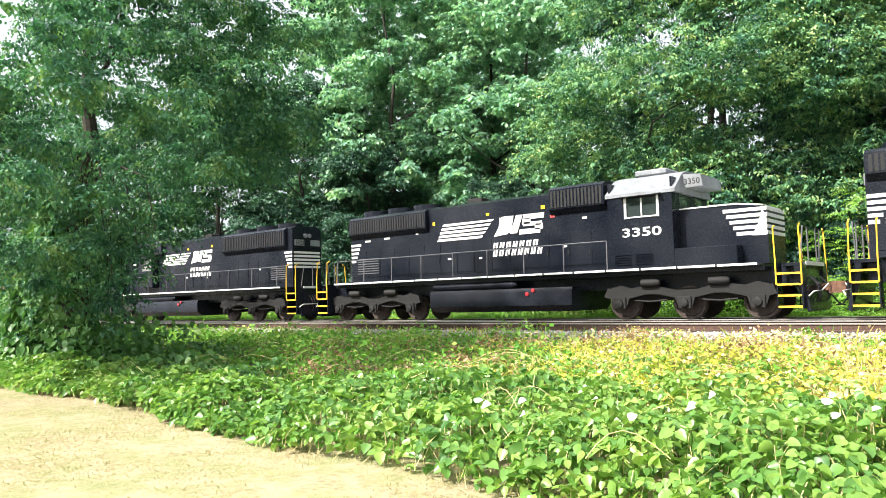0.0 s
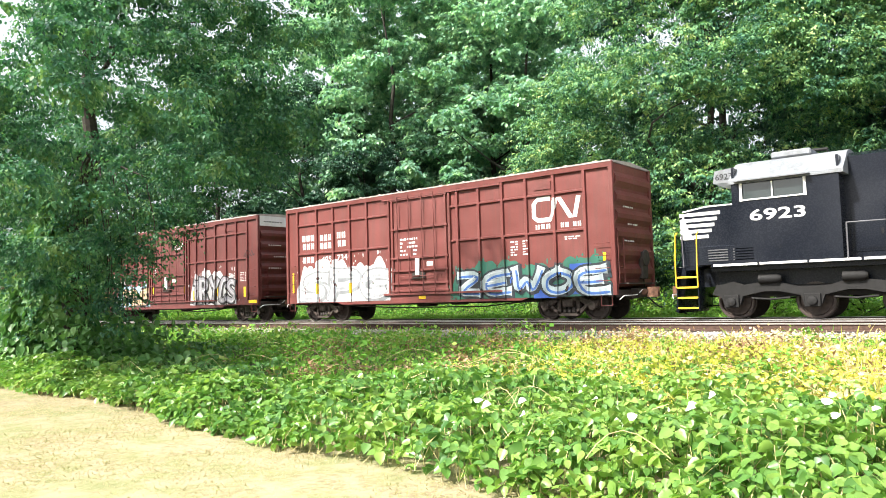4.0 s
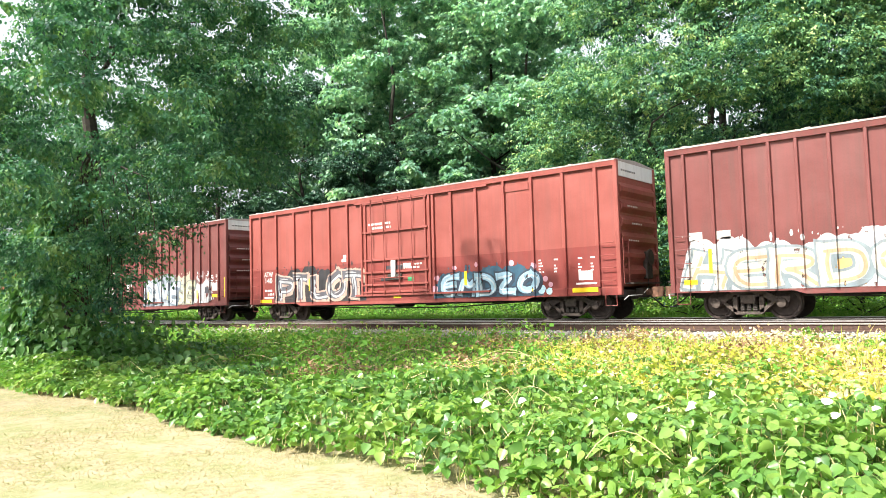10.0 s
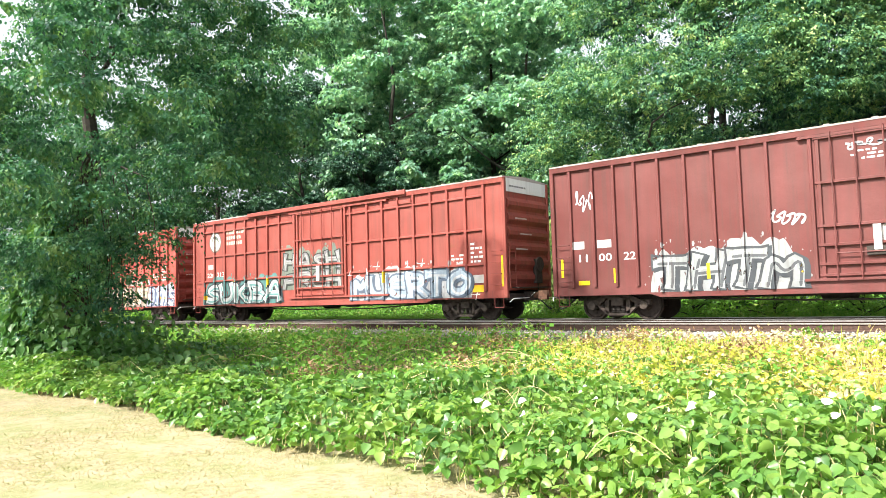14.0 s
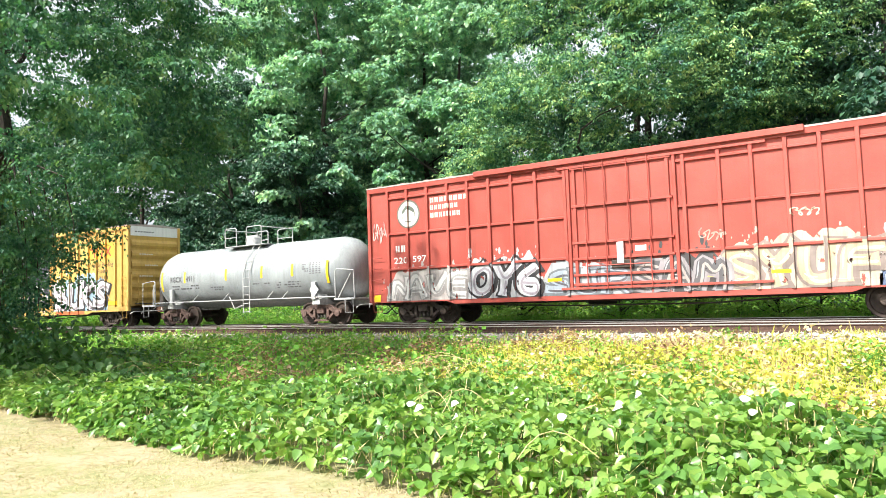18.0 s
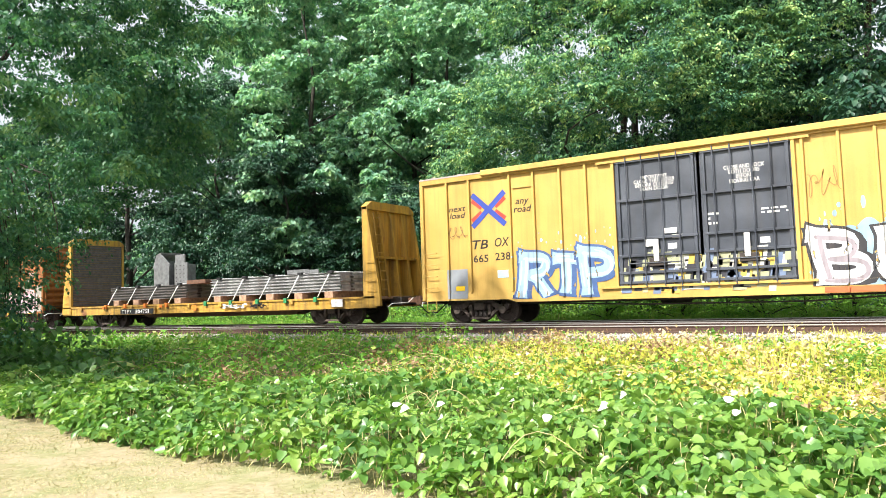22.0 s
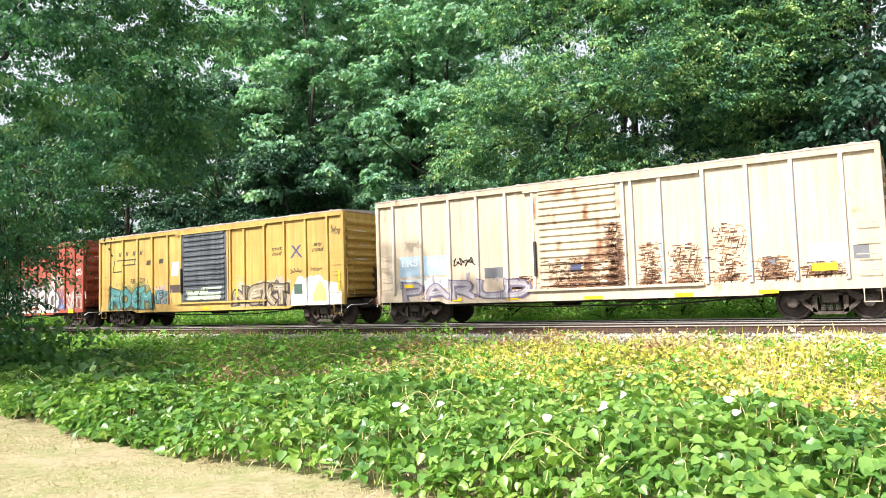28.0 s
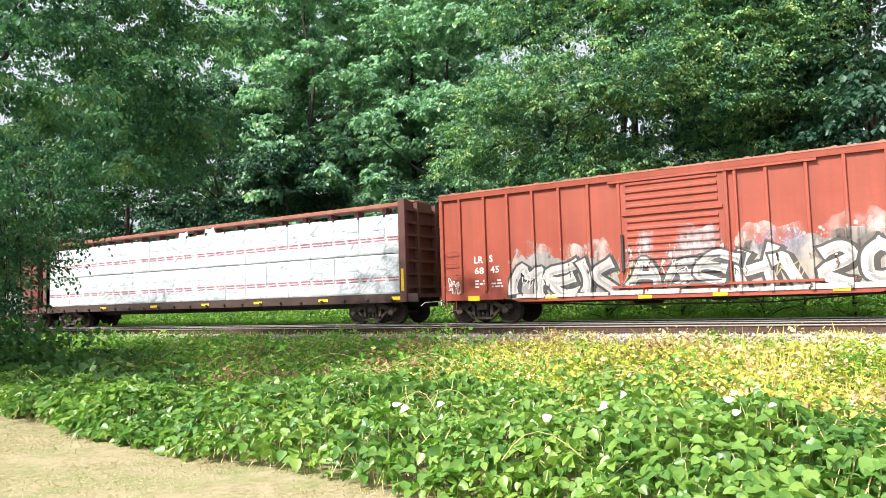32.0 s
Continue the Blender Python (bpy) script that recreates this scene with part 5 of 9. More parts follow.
    # hand brake on the leading end
    b = Shape().lathe([(h + 0.16, 0.26), (h + 0.19, 0.28), (h + 0.22, 0.26)], (0, 0.5, 2.0), "x", 18)
    part("brake_wheel", b, UNDER, car)
    part("brake_gear", Shape().box(h + 0.02, h + 0.16, 0.3, 0.75, 1.3, 2.2, 0.02).tube([(h + 0.1, 0.5, 1.3), (h + 0.1, 0.5, 0.95)], 0.02), UNDER, car)
    # doors
    for k, (a, b_) in enumerate(doors):
        for s in (-1, 1):
            z0, z1 = 1.06, zt - 0.2
            y0, y1 = (s * 1.36, s * (1.472 if door_style != "plug" else 1.434))
            dr = part("door", Shape().box(a + 0.04, b_ - 0.04, y0, y1, z0, z1, 0.012), door_paint, car)
            if door_style == "plug":
                for z in (z0 + 0.1, 1.45, 1.95, 2.45, 3.6, z1 - 0.08):
                    part("door_bar", Shape().box(a + 0.08, b_ - 0.08, min(s * 1.43, s * 1.515), max(s * 1.43, s * 1.515), z - 0.04, z + 0.04, 0.01), door_paint, dr)
                w = b_ - a
                for fx in (0.06, 0.94):
                    part("door_edge", Shape().box(a + w * fx - 0.05, a + w * fx + 0.05, min(s * 1.43, s * 1.5), max(s * 1.43, s * 1.5), z0, z1, 0.01), door_paint, dr)
                part("lock_box", Shape().box(a + w * 0.40, a + w * 0.60, min(s * 1.43, s * 1.53), max(s * 1.43, s * 1.53), 1.62, 1.86, 0.015), UNDER, dr, "grimy lock gear")
                part("lock_bar", Shape().tube([(a + w * 0.17, s * 1.545, 1.72), (a + w * 0.77, s * 1.545, 1.72)], 0.018, 6), door_paint, dr)
                part("warning_plate", Shape().box(a + w * 0.62, a + w * 0.72, min(s * 1.43, s * 1.445), max(s * 1.43, s * 1.445), 2.1, 2.26), WHITE_DIRTY, dr)
                for fx in (0.17, 0.36, 0.58, 0.77):
                    part("lock_rod", Shape().tube([(a + w * fx, s * 1.545, z0 - 0.02), (a + w * fx, s * 1.545, z1 + 0.05)], 0.02, 6), door_paint, dr)
                part("lock_lever", Shape().box(a + w * 0.46, a + w * 0.52, min(s * 1.47, s * 1.56), max(s * 1.47, s * 1.56), 1.75, 2.4, 0.01), WHITE_DIRTY, dr, "pale lock lever")
            else:
                n = 14
                SURF[car].update(rib_x=(a + 0.22, b_ - 0.22), rib_z=(z0 + 0.05, z1 - 0.05), ribs=[z0 + 0.14 + (z1 - z0 - 0.28) * i / (n - 1) for i in range(n)])
                for i in range(n):
                    z = z0 + 0.14 + (z1 - z0 - 0.28) * i / (n - 1)
                    if abs(i - 9) < 0.5:
                        continue
                    part("door_corrugation", Shape().prism([(s * 1.472, z - 0.07), (s * 1.515, z - 0.025), (s * 1.515, z + 0.025), (s * 1.472, z + 0.07)], "x", a + 0.22, b_ - 0.22), door_paint, dr)
                z = z0 + 0.14 + (z1 - z0 - 0.28) * 9 / (n - 1)
                part("door_bar", Shape().box(a + 0.1, b_ - 0.1, min(s * 1.472, s * 1.53), max(s * 1.472, s * 1.53), z - 0.05, z + 0.05, 0.008), door_paint, dr)
                part("lock_lever", Shape().box(a + 0.02, a + 0.1, min(s * 1.47, s * 1.56), max(s * 1.47, s * 1.56), 1.5, 2.6, 0.01), STEEL_DARK, dr)
    for s in (-1, 1):
        for z in (1.05, zt - 0.22):
            part("door_track", Shape().box(d0 - (d1 - d0) * 0.1, d1 + (d1 - d0) * 0.75 if len(doors) == 1 else d1 + 0.4, min(s * 1.42, s * 1.53), max(s * 1.42, s * 1.53), z - 0.04, z + 0.03), paint, car)
        for x in (d0, d1):
            part("door_post", Shape().box(x - 0.05, x + 0.05, min(s * 1.36, s * 1.505), max(s * 1.36, s * 1.505), 1.0, zt - 0.1, 0.012), post_paint, car)
    freight_truck(car, h - truck)
    freight_truck(car, -h + truck)
    # brake rigging seen below the floor
    part("brake_cylinder", Shape().lathe([(-0.4, 0.0), (-0.4, 0.17), (0.3, 0.17), (0.36, 0.08)], (1.2, -0.6, 0.75), "x", 12), UNDER, car)
    part("brake_pipe", Shape().tube([(-h + truck + 1.4, -0.9, 0.66), (-2, -0.9, 0.52), (2.5, -0.9, 0.5), (h - truck - 1.4, -0.9, 0.68)], 0.025, 5), UNDER, car)
    part("air_tank", Shape().lathe([(-0.5, 0.1), (-0.45, 0.2), (0.45, 0.2), (0.5, 0.1)], (-1.4, 0.5, 0.72), "x", 12), UNDER, car)
    return car


REFLECT = spray((0.85, 0.55, 0.02), 0.35)


def reflectors(car, spots):
    """Yellow strips: (u, z) upright; (u, z, w, h) of any size."""
    for p in spots:
        u, z = p[:2]
        w, hh = p[2:] if len(p) > 2 else (0.1, 0.45)
        rects(car, "reflector", [(u - w / 2, u + w / 2, z - hh / 2, z + hh / 2)], REFLECT, 0.016, label="yellow reflective strip")

# ---------- the boxcars, from the front of the train ----------
LW = (0.80, 0.80, 0.78)
BROWN = painted("oxide_brown_paint", (0.15, 0.036, 0.031), grime=0.34)
BROWN2 = painted("faded_oxide_paint", (0.14, 0.034, 0.03), grime=0.34)
TUSCAN = painted("tuscan_paint", (0.112, 0.024, 0.021), grime=0.35)
RED = painted("action_red_paint", (0.34, 0.06, 0.044), grime=0.28)
RED2 = painted("rusted_red_paint", (0.29, 0.062, 0.047), grime=0.4, rust=0.15)
PINKISH = painted("faded_red_paint", (0.25, 0.06, 0.048), grime=0.2)

# oxide brown car with white band lettering
car = boxcar("oxide-brown steel boxcar with ribbed panels and white graffiti", -47.36, -63.36, 5.05, BROWN, [-7.3, -6.03, -4.97, -3.95, -2.93, 1.8, 2.78, 3.81, 4.8, 5.9, 7.04], [(-1.67, 1.43)], (4.24, 2.96), truck=1.9)
for u0, u1, z0, n in ((-7.06, -6.2, 3.52, 3), (-5.85, -5.1, 3.48, 3), (-4.8, -4.2, 3.52, 2), (-7.02, -6.2, 3.16, 3), (-5.85, -5.1, 3.13, 3), (-4.75, -4.2, 3.16, 2), (-7.0, -6.25, 2.56, 3)):
    word_bars(car, u0, u1, z0, z0 + 0.26, [n])
letters(car, "405", -5.75, -5.12, 2.55, 2.8)
letters(car, "734", -4.76, -4.13, 2.58, 2.82)
logo = []
lp = [(5.75, 4.1), (5.25, 4.1), (5.1, 3.95), (5.1, 3.5), (5.25, 3.38), (5.72, 3.38), (5.82, 3.5), (5.95, 4.05), (6.1, 4.05), (6.5, 3.42), (6.66, 3.42), (6.82, 4.08)]
pts, fcs = [], []
for i, (a, b) in enumerate(lp):
    p, q = lp[max(i - 1, 0)], lp[min(i + 1, len(lp) - 1)]
    dx, dz = q[0] - p[0], q[1] - p[1]
    k = 0.08 / math.hypot(dx, dz)
    pts += [(a - dz * k, b + dx * k), (a + dz * k, b - dx * k)]
    if i:
        m = len(pts)
        fcs.append((m - 4, m - 3, m - 1, m - 2))
decal(car, "emblem", pts, fcs, WHITE, 0.005, "white looped line emblem")
word_bars(car, 5.12, 5.75, 3.08, 3.24, [3])
word_bars(car, 6.1, 6.9, 3.08, 3.24, [2, 2])
for a, b in ((4.1, 4.4), (4.6, 4.85), (6.25, 6.9)):
    stencils(car, a, b, 2.25 if a < 6 else 2.66, 2.8, 6 if a < 6 else 2, 3)
stencils(car, -1.1, -0.2, 2.55, 3.3, 5, 4)
graffiti(car, "SPG", -7.25, -1.8, 0.82, 2.35, (0.78, 0.80, 0.80), (0.32, 0.34, 0.36), (0.80, 0.81, 0.80), 3, (0.45, 0.47, 0.5), fat=0.06)
graffiti(car, "ZEWOE", 1.5, 7.75, 0.78, 1.9, (0.50, 0.60, 0.62), (0.02, 0.03, 0.04), (0.03, 0.16, 0.11), 4, (0.05, 0.15, 0.55))
rects(car, "graffiti", [(3.4, 4.2, 0.8, 1.75), (6.3, 7.1, 0.85, 1.85), (5.0, 5.9, 0.75, 1.2)], spray((0.04, 0.10, 0.38)), 0.011, 0.1, "blue sprayed patches")
reflectors(car, [(-7.66, 1.7, 0.1, 0.9), (-6.02, 1.41), (-3.92, 1.38), (-2.0, 1.4), (7.66, 1.7, 0.1, 0.9), (0, 0.9, 0.35, 0.12)])
rects(car, "panel", [(5.1, 5.85, 4.42, 4.66)], BROWN2, 0.03)

# darker car with tan and silver graffiti
car = boxcar("dark oxide-red boxcar with ribbed panels and a white-topped end", -65.6, -81.35, 5.05, TUSCAN, [-7.28, -6.31, -5.45, -4.5, -3.65, -2.75, -2.2, 1.98, 2.65, 3.5, 4.39, 5.31, 6.16, 7.05], [(-1.92, 1.74)],
             (4.29, 3.04), truck=1.32, end_top=WHITE_DIRTY)
letters(car, "CO", -7.05, -6.55, 2.5, 2.76)
letters(car, "ER", -6.1, -5.65, 2.5, 2.76)
letters(car, "17", -6.98, -6.6, 2.03, 2.28)
letters(car, "34", -6.08, -5.65, 2.03, 2.28)
letters(car, "34", -5.25, -4.82, 2.05, 2.3)
stencils(car, 0.45, 1.4, 3.85, 4.2, 3, 1)
for a, b in ((5.5, 5.7), (5.95, 6.08), (6.45, 6.75), (6.85, 6.98)):
    stencils(car, a, b, 1.75 if a < 6.2 else 1.95, 2.42, 6, 7)
stencils(car, -1.55, -1.25, 2.5, 3.2, 5, 9)
stencils(car, -6.1, -5.6, 1.0, 1.5, 4, 10)
graffiti(car, "125", -5.3, -2.1, 0.84, 2.0, (0.48, 0.30, 0.16), (0.05, 0.045, 0.045), (0.35, 0.55, 0.66), 6, (0.62, 0.45, 0.3), over=0.2)
graffiti(car, "TRYCS", 2.15, 6.15, 0.84, 2.3, (0.34, 0.33, 0.36), (0.015, 0.015, 0.017), (0.62, 0.62, 0.62), 7, (0.55, 0.55, 0.58), over=0.06)
scribble(car, 6.75, 7.6, 2.9, 3.5, 3, spray((0.03, 0.02, 0.02)))
reflectors(car, [(-7.08, 1.4), (-1.58, 1.75), (1.54, 1.7), (6.8, 1.42, 0.16, 0.5), (2.4, 1.35), (4.55, 1.5), (7.5, 0.95, 0.7, 0.14), (-7.6, 0.92, 0.4, 0.12)])
rects(car, "panel", [(5.25, 6.1, 4.45, 4.6)], TUSCAN, 0.03)

# long car, white-ground graffiti
car = boxcar("long oxide-red boxcar with close side posts and white-ground graffiti", -83.45, -102.3, 5.07, BROWN2,
             [-8.95, -8.15, -7.31, -6.56, -5.86, -5.06, -4.21, -3.48, -2.69, 1.66, 2.58, 3.39, 4.17, 4.93, 5.66, 6.44, 7.19, 7.97, 8.67], [(-1.59, 1.46)], (), truck=2.0, post_w=0.045, end_top=painted("end_brown", (0.24, 0.12, 0.08)))
stencils(car, -0.5, 0.5, 4.15, 4.5, 3, 2)
rects(car, "stencil_block", [(-8.9, -8.5, 2.3, 2.55), (-8.1, -7.7, 2.3, 2.55)], spray((0.5, 0.45, 0.42)))
for a, b in ((7.3, 7.5), (7.7, 7.9), (8.1, 8.35), (8.5, 8.6)):
    stencils(car, a, b, 1.8, 2.35, 6, 5)
graffiti(car, "HERDER", -9.1, -1.8, 0.84, 2.1, (0.62, 0.58, 0.50), (0.20, 0.25, 0.33), (0.66, 0.66, 0.66), 11, (0.60, 0.38, 0.18))
rects(car, "graffiti", [(-5.3, -4.4, 0.9, 1.75), (-3.7, -2.9, 0.95, 1.7)], spray((0.56, 0.36, 0.14)), 0.009, 0.1, "orange sprayed patches")
graffiti(car, "SYNITE", 1.3, 7.6, 0.9, 1.95, (0.16, 0.15, 0.15), (0.62, 0.60, 0.57), (0.70, 0.67, 0.62), 12, (0.05, 0.05, 0.05))
scribble(car, 7.5, 8.1, 1.0, 1.7, 5, WHITE)
scribble(car, -2.4, -1.7, 2.5, 3.0, 6, WHITE_DIRTY)
reflectors(car, [(-8.3, 1.7, 0.1, 0.7), (-5.2, 1.4), (-2.2, 1.55), (2.2, 1.62), (3.85, 1.57), (6.1, 1.53), (8.62, 1.75, 0.12, 0.7), (8.35, 1.22, 0.4, 0.16), (-8.9, 1.1, 0.4, 0.14)])
rects(car, "panel", [(4.98, 5.6, 4.4, 4.6)], BROWN2, 0.03)

# two-tone red car
car = boxcar("two-tone faded red boxcar with wide-set posts", -104.0, -122.9, 5.07, PINKISH, [-8.71, -7.54, -6.27, -5.1, -3.93, -2.79, 1.92, 2.79, 3.95, 5.17, 6.31, 7.54, 8.74], [(-1.93, 1.74)], (), truck=1.95,
             end_top=WHITE_DIRTY, post_w=0.06)
LOWER = painted("darker_red_paint", (0.20, 0.034, 0.028), grime=0.3)
rects(car, "lower_band", [(-9.42, 9.42, 1.06, 2.38)], LOWER, 0.003, label="darker red repainted lower band")
rects(car, "lower_band", [(-9.42, 9.42, 0.80, 1.02)], LOWER, 0.003, label="darker red repainted sill")
letters(car, "ATW", -8.5, -7.85, 2.05, 2.28)
letters(car, "140", -8.4, -7.9, 1.76, 2.0)
letters(car, "008", -7.15, -6.6, 1.72, 1.95)
stencils(car, -8.45, -7.8, 1.2, 1.55, 2, 2)
stencils(car, -1.55, -0.3, 3.72, 4.05, 2, 6)
stencils(car, 0.2, 1.3, 2.05, 2.3, 2, 8)
for a, b in ((6.5, 6.7), (7.1, 7.25), (8.0, 8.15), (8.45, 8.6)):
    stencils(car, a, b, 1.6, 2.1, 5, 4)
rects(car, "stencil_block", [(8.0, 8.5, 1.3, 1.6), (-3.2, -2.9, 2.5, 2.62), (-3.1, -2.85, 2.64, 2.78), (7.9, 8.65, 1.16, 1.22), (-8.5, -7.8, 1.06, 1.12)], WHITE)
rects(car, "stencil_block", [(-0.6, 0.3, 2.05, 2.2), (-0.9, -0.4, 1.6, 1.72)], spray((0.05, 0.05, 0.06)))
rects(car, "stencil_block", [(0.55, 0.85, 1.55, 1.75)], spray((0.05, 0.3, 0.12)))
graffiti(car, "PILOT", -7.6, -1.85, 0.84, 2.15, (0.10, 0.10, 0.12), (0.60, 0.42, 0.34), (0.025, 0.025, 0.03), 21, (0.55, 0.57, 0.6), fat=0.07)
graffiti(car, "EMDZO", 2.2, 6.4, 0.84, 1.75, (0.30, 0.58, 0.72), (0.03, 0.05, 0.08), (0.03, 0.10, 0.16), 22, (0.62, 0.75, 0.8), over=0.28)
dots = [(6.6, 1.05, 0.16), (6.9, 0.98, 0.12), (2.05, 1.6, 0.1), (2.9, 1.95, 0.08), (3.9, 2.02, 0.1), (5.4, 2.0, 0.11), (6.3, 1.85, 0.12), (6.75, 1.4, 0.1), (1.95, 1.2, 0.12), (6.95, 1.2, 0.09)]
for i, (x, z, r) in enumerate(dots):
    decal(car, "graffiti", [(x + r * math.cos(k * 0.524), z + r * math.sin(k * 0.524)) for k in range(12)], [tuple(range(12))], spray((0.45, 0.66, 0.75) if i < 2 else (0.55, 0.30, 0.36)), 0.012, "sprayed dot")
reflectors(car, [(-8.3, 0.93, 0.8, 0.14), (-5.26, 1.6, 0.12, 0.5), (-2.33, 1.8, 0.1, 0.5), (3.38, 1.55, 0.12, 0.5), (0, 0.95, 0.4, 0.1), (8.25, 0.98, 0.95, 0.15), (6.1, 1.02, 0.5, 0.1)])
rects(car, "panel", [(5.2, 6.25, 4.5, 4.72)], PINKISH, 0.03)

# long car with silver block graffiti
car = boxcar("long brick-red boxcar with silver block graffiti and close posts", -124.95, -143.85, 5.07, BROWN2,
             [-8.79, -7.98, -7.24, -6.54, -5.78, -4.96, -4.14, -3.39, -2.65, 1.71, 2.59, 3.4, 4.16, 4.92, 5.71, 6.46, 7.17, 8.0, 8.78], [(-1.55, 1.4)], (), truck=2.0, post_w=0.045, end_top=WHITE_DIRTY)
letters(car, "11", -8.55, -8.25, 1.88, 2.12)
letters(car, "00", -7.85, -7.4, 1.88, 2.12)
letters(car, "22", -7.0, -6.6, 1.88, 2.12)
rects(car, "stencil_block", [(-8.75, -8.35, 2.3, 2.55), (-7.9, -7.4, 2.3, 2.55), (8.15, 8.65, 1.55, 1.95), (-0.1, 0.15, 1.95, 2.4)], spray((0.55, 0.52, 0.5)))
stencils(car, -0.6, 0.5, 4.1, 4.4, 3, 2)
for a, b in ((8.1, 8.3), (8.5, 8.7), (7.6, 7.75)):
    stencils(car, a, b, 1.95, 2.4, 5, 3)
scribble(car, -0.7, 0.5, 4.35, 4.65, 9, spray((0.5, 0.5, 0.52)), 0.05)
scribble(car, -8.6, -8.0, 3.4, 4.3, 8, WHITE_DIRTY, 0.04)
scribble(car, -2.6, -1.75, 2.5, 3.1, 7, WHITE_DIRTY, 0.05)
graffiti(car, "THTM", -6.1, -1.95, 0.84, 2.05, (0.42, 0.45, 0.45), (0.05, 0.06, 0.07), (0.46, 0.49, 0.49), 31, (0.10, 0.11, 0.12), fat=0.05, wob=0.15, over=0.05)
graffiti(car, "SAVE", 1.5, 4.9, 0.85, 2.3, (0.50, 0.60, 0.66), (0.16, 0.20, 0.25), (0.36, 0.42, 0.47), 32, (0.70, 0.73, 0.75))
graffiti(car, "SE", 4.7, 6.4, 0.9, 2.2, (0.60, 0.56, 0.30), (0.20, 0.22, 0.2), (0.55, 0.52, 0.4), 33, (0.7, 0.68, 0.5))
graffiti(car, "MC", 6.6, 8.0, 0.95, 2.2, (0.72, 0.72, 0.74), (0.6, 0.58, 0.6), None, 34, (0.76, 0.76, 0.76), fat=0.05, wob=0.5)
rects(car, "graffiti", [(7.5, 8.0, 1.45, 1.75)], spray((0.04, 0.04, 0.05)), 0.013, label="dark painted-out block")
reflectors(car, [(-9.18, 1.7, 0.09, 0.6), (-7.31, 1.4), (-4.4, 1.42), (-1.91, 1.4), (1.95, 1.44), (3.96, 1.42), (6.83, 1.4), (9.3, 1.7, 0.12, 1.0), (8.45, 1.3, 0.55, 0.16), (-8.4, 1.2, 0.4, 0.14)])
rects(car, "panel", [(5.0, 5.65, 4.42, 4.6)], BROWN2, 0.03)


def shield_lettering(car, n1, n2):
    """Round emblem and bars for the owner's lettering, with the road number."""
    for r0, mat, lift in ((0.52, spray((0.12, 0.12, 0.10)), 0.004), (0.46, spray((0.52, 0.52, 0.46)), 0.007), (0.30, spray((0.10, 0.12, 0.10)), 0.010)):
        decal(car, "emblem", [(-7.9 + r0 * math.cos(k * 0.2618), 3.98 + r0 * math.sin(k * 0.2618)) for k in range(24)], [tuple(range(24))], mat, lift, "round emblem in pale ring")
    decal(car, "emblem", [(-8.12, 3.72), (-7.68, 3.72), (-7.62, 4.0), (-7.9, 4.16), (-8.18, 4.0)], [(0, 1, 2, 3, 4)], spray((0.52, 0.52, 0.46)), 0.012)
    pale = spray((0.66, 0.64, 0.55))
    word_bars(car, -6.95, -5.35, 4.3, 4.47, [8], pale)
    word_bars(car, -6.95, -5.75, 4.04, 4.2, [7], pale)
    word_bars(car, -6.95, -5.65, 3.76, 3.93, [7], pale)
    word_bars(car, -8.55, -8.05, 2.62, 2.86, [2])
    letters(car, n1, -8.6, -7.98, 2.2, 2.43)
    letters(car, n2, -7.75, -7.15, 2.22, 2.45)


P_CP = [-8.82, -7.94, -7.05, -6.18, -5.35, -4.5, -3.64, -2.75, -1.72, 1.97, 2.95, 3.81, 4.68, 5.5, 6.37, 7.18, 8.02, 8.86]
car = boxcar("red ribbed boxcar with round emblem and pale blue graffiti", -145.83, -165.3, 5.07, RED2, P_CP, [(-1.65, 1.65)], (4.5, 3.27, 2.02), truck=2.1, end_top=WHITE_DIRTY, cover=(-5.0, 5.18))
shield_lettering(car, "220", "313")
stencils(car, 7.3, 7.9, 2.1, 2.5, 3, 2)
stencils(car, 8.2, 8.8, 2.1, 2.9, 5, 3)
graffiti(car, "SUKBA", -8.75, -2.75, 0.84, 2.0, (0.66, 0.70, 0.70), (0.03, 0.05, 0.06), (0.10, 0.32, 0.31), 41, (0.14, 0.42, 0.4))
graffiti(car, "HASH\nFRCH", -2.6, 1.3, 1.4, 3.1, (0.26, 0.31, 0.27), (0.03, 0.04, 0.035), (0.20, 0.24, 0.20), 42, (0.42, 0.46, 0.42), fat=0.05, over=0.1)
graffiti(car, "MUERTO", 1.95, 8.1, 0.84, 1.95, (0.44, 0.55, 0.66), (0.10, 0.14, 0.2), (0.56, 0.58, 0.60), 43, (0.72, 0.74, 0.76))
for x, z in ((3.4, 2.2), (5.8, 2.2), (1.85, 1.9), (7.7, 1.7), (8.4, 0.95)):
    rects(car, "graffiti", [(x - 0.2, x + 0.2, z - 0.015, z + 0.015), (x - 0.015, x + 0.015, z - 0.2, z + 0.2)], WHITE, 0.012, 0.3, "white sprayed star")
rects(car, "stencil_block", [(8.3, 8.8, 1.35, 1.65)], spray((0.6, 0.58, 0.55)), 0.013)
reflectors(car, [(-8.7, 1.2, 0.2, 0.2), (-6.24, 1.75), (-3.63, 1.78), (3.84, 1.75), (6.37, 1.77), (9.6, 1.75, 0.12, 1.1), (8.5, 1.15, 0.5, 0.25)])
rects(car, "panel", [(4.7, 5.45, 4.6, 4.76)], RED2, 0.05)

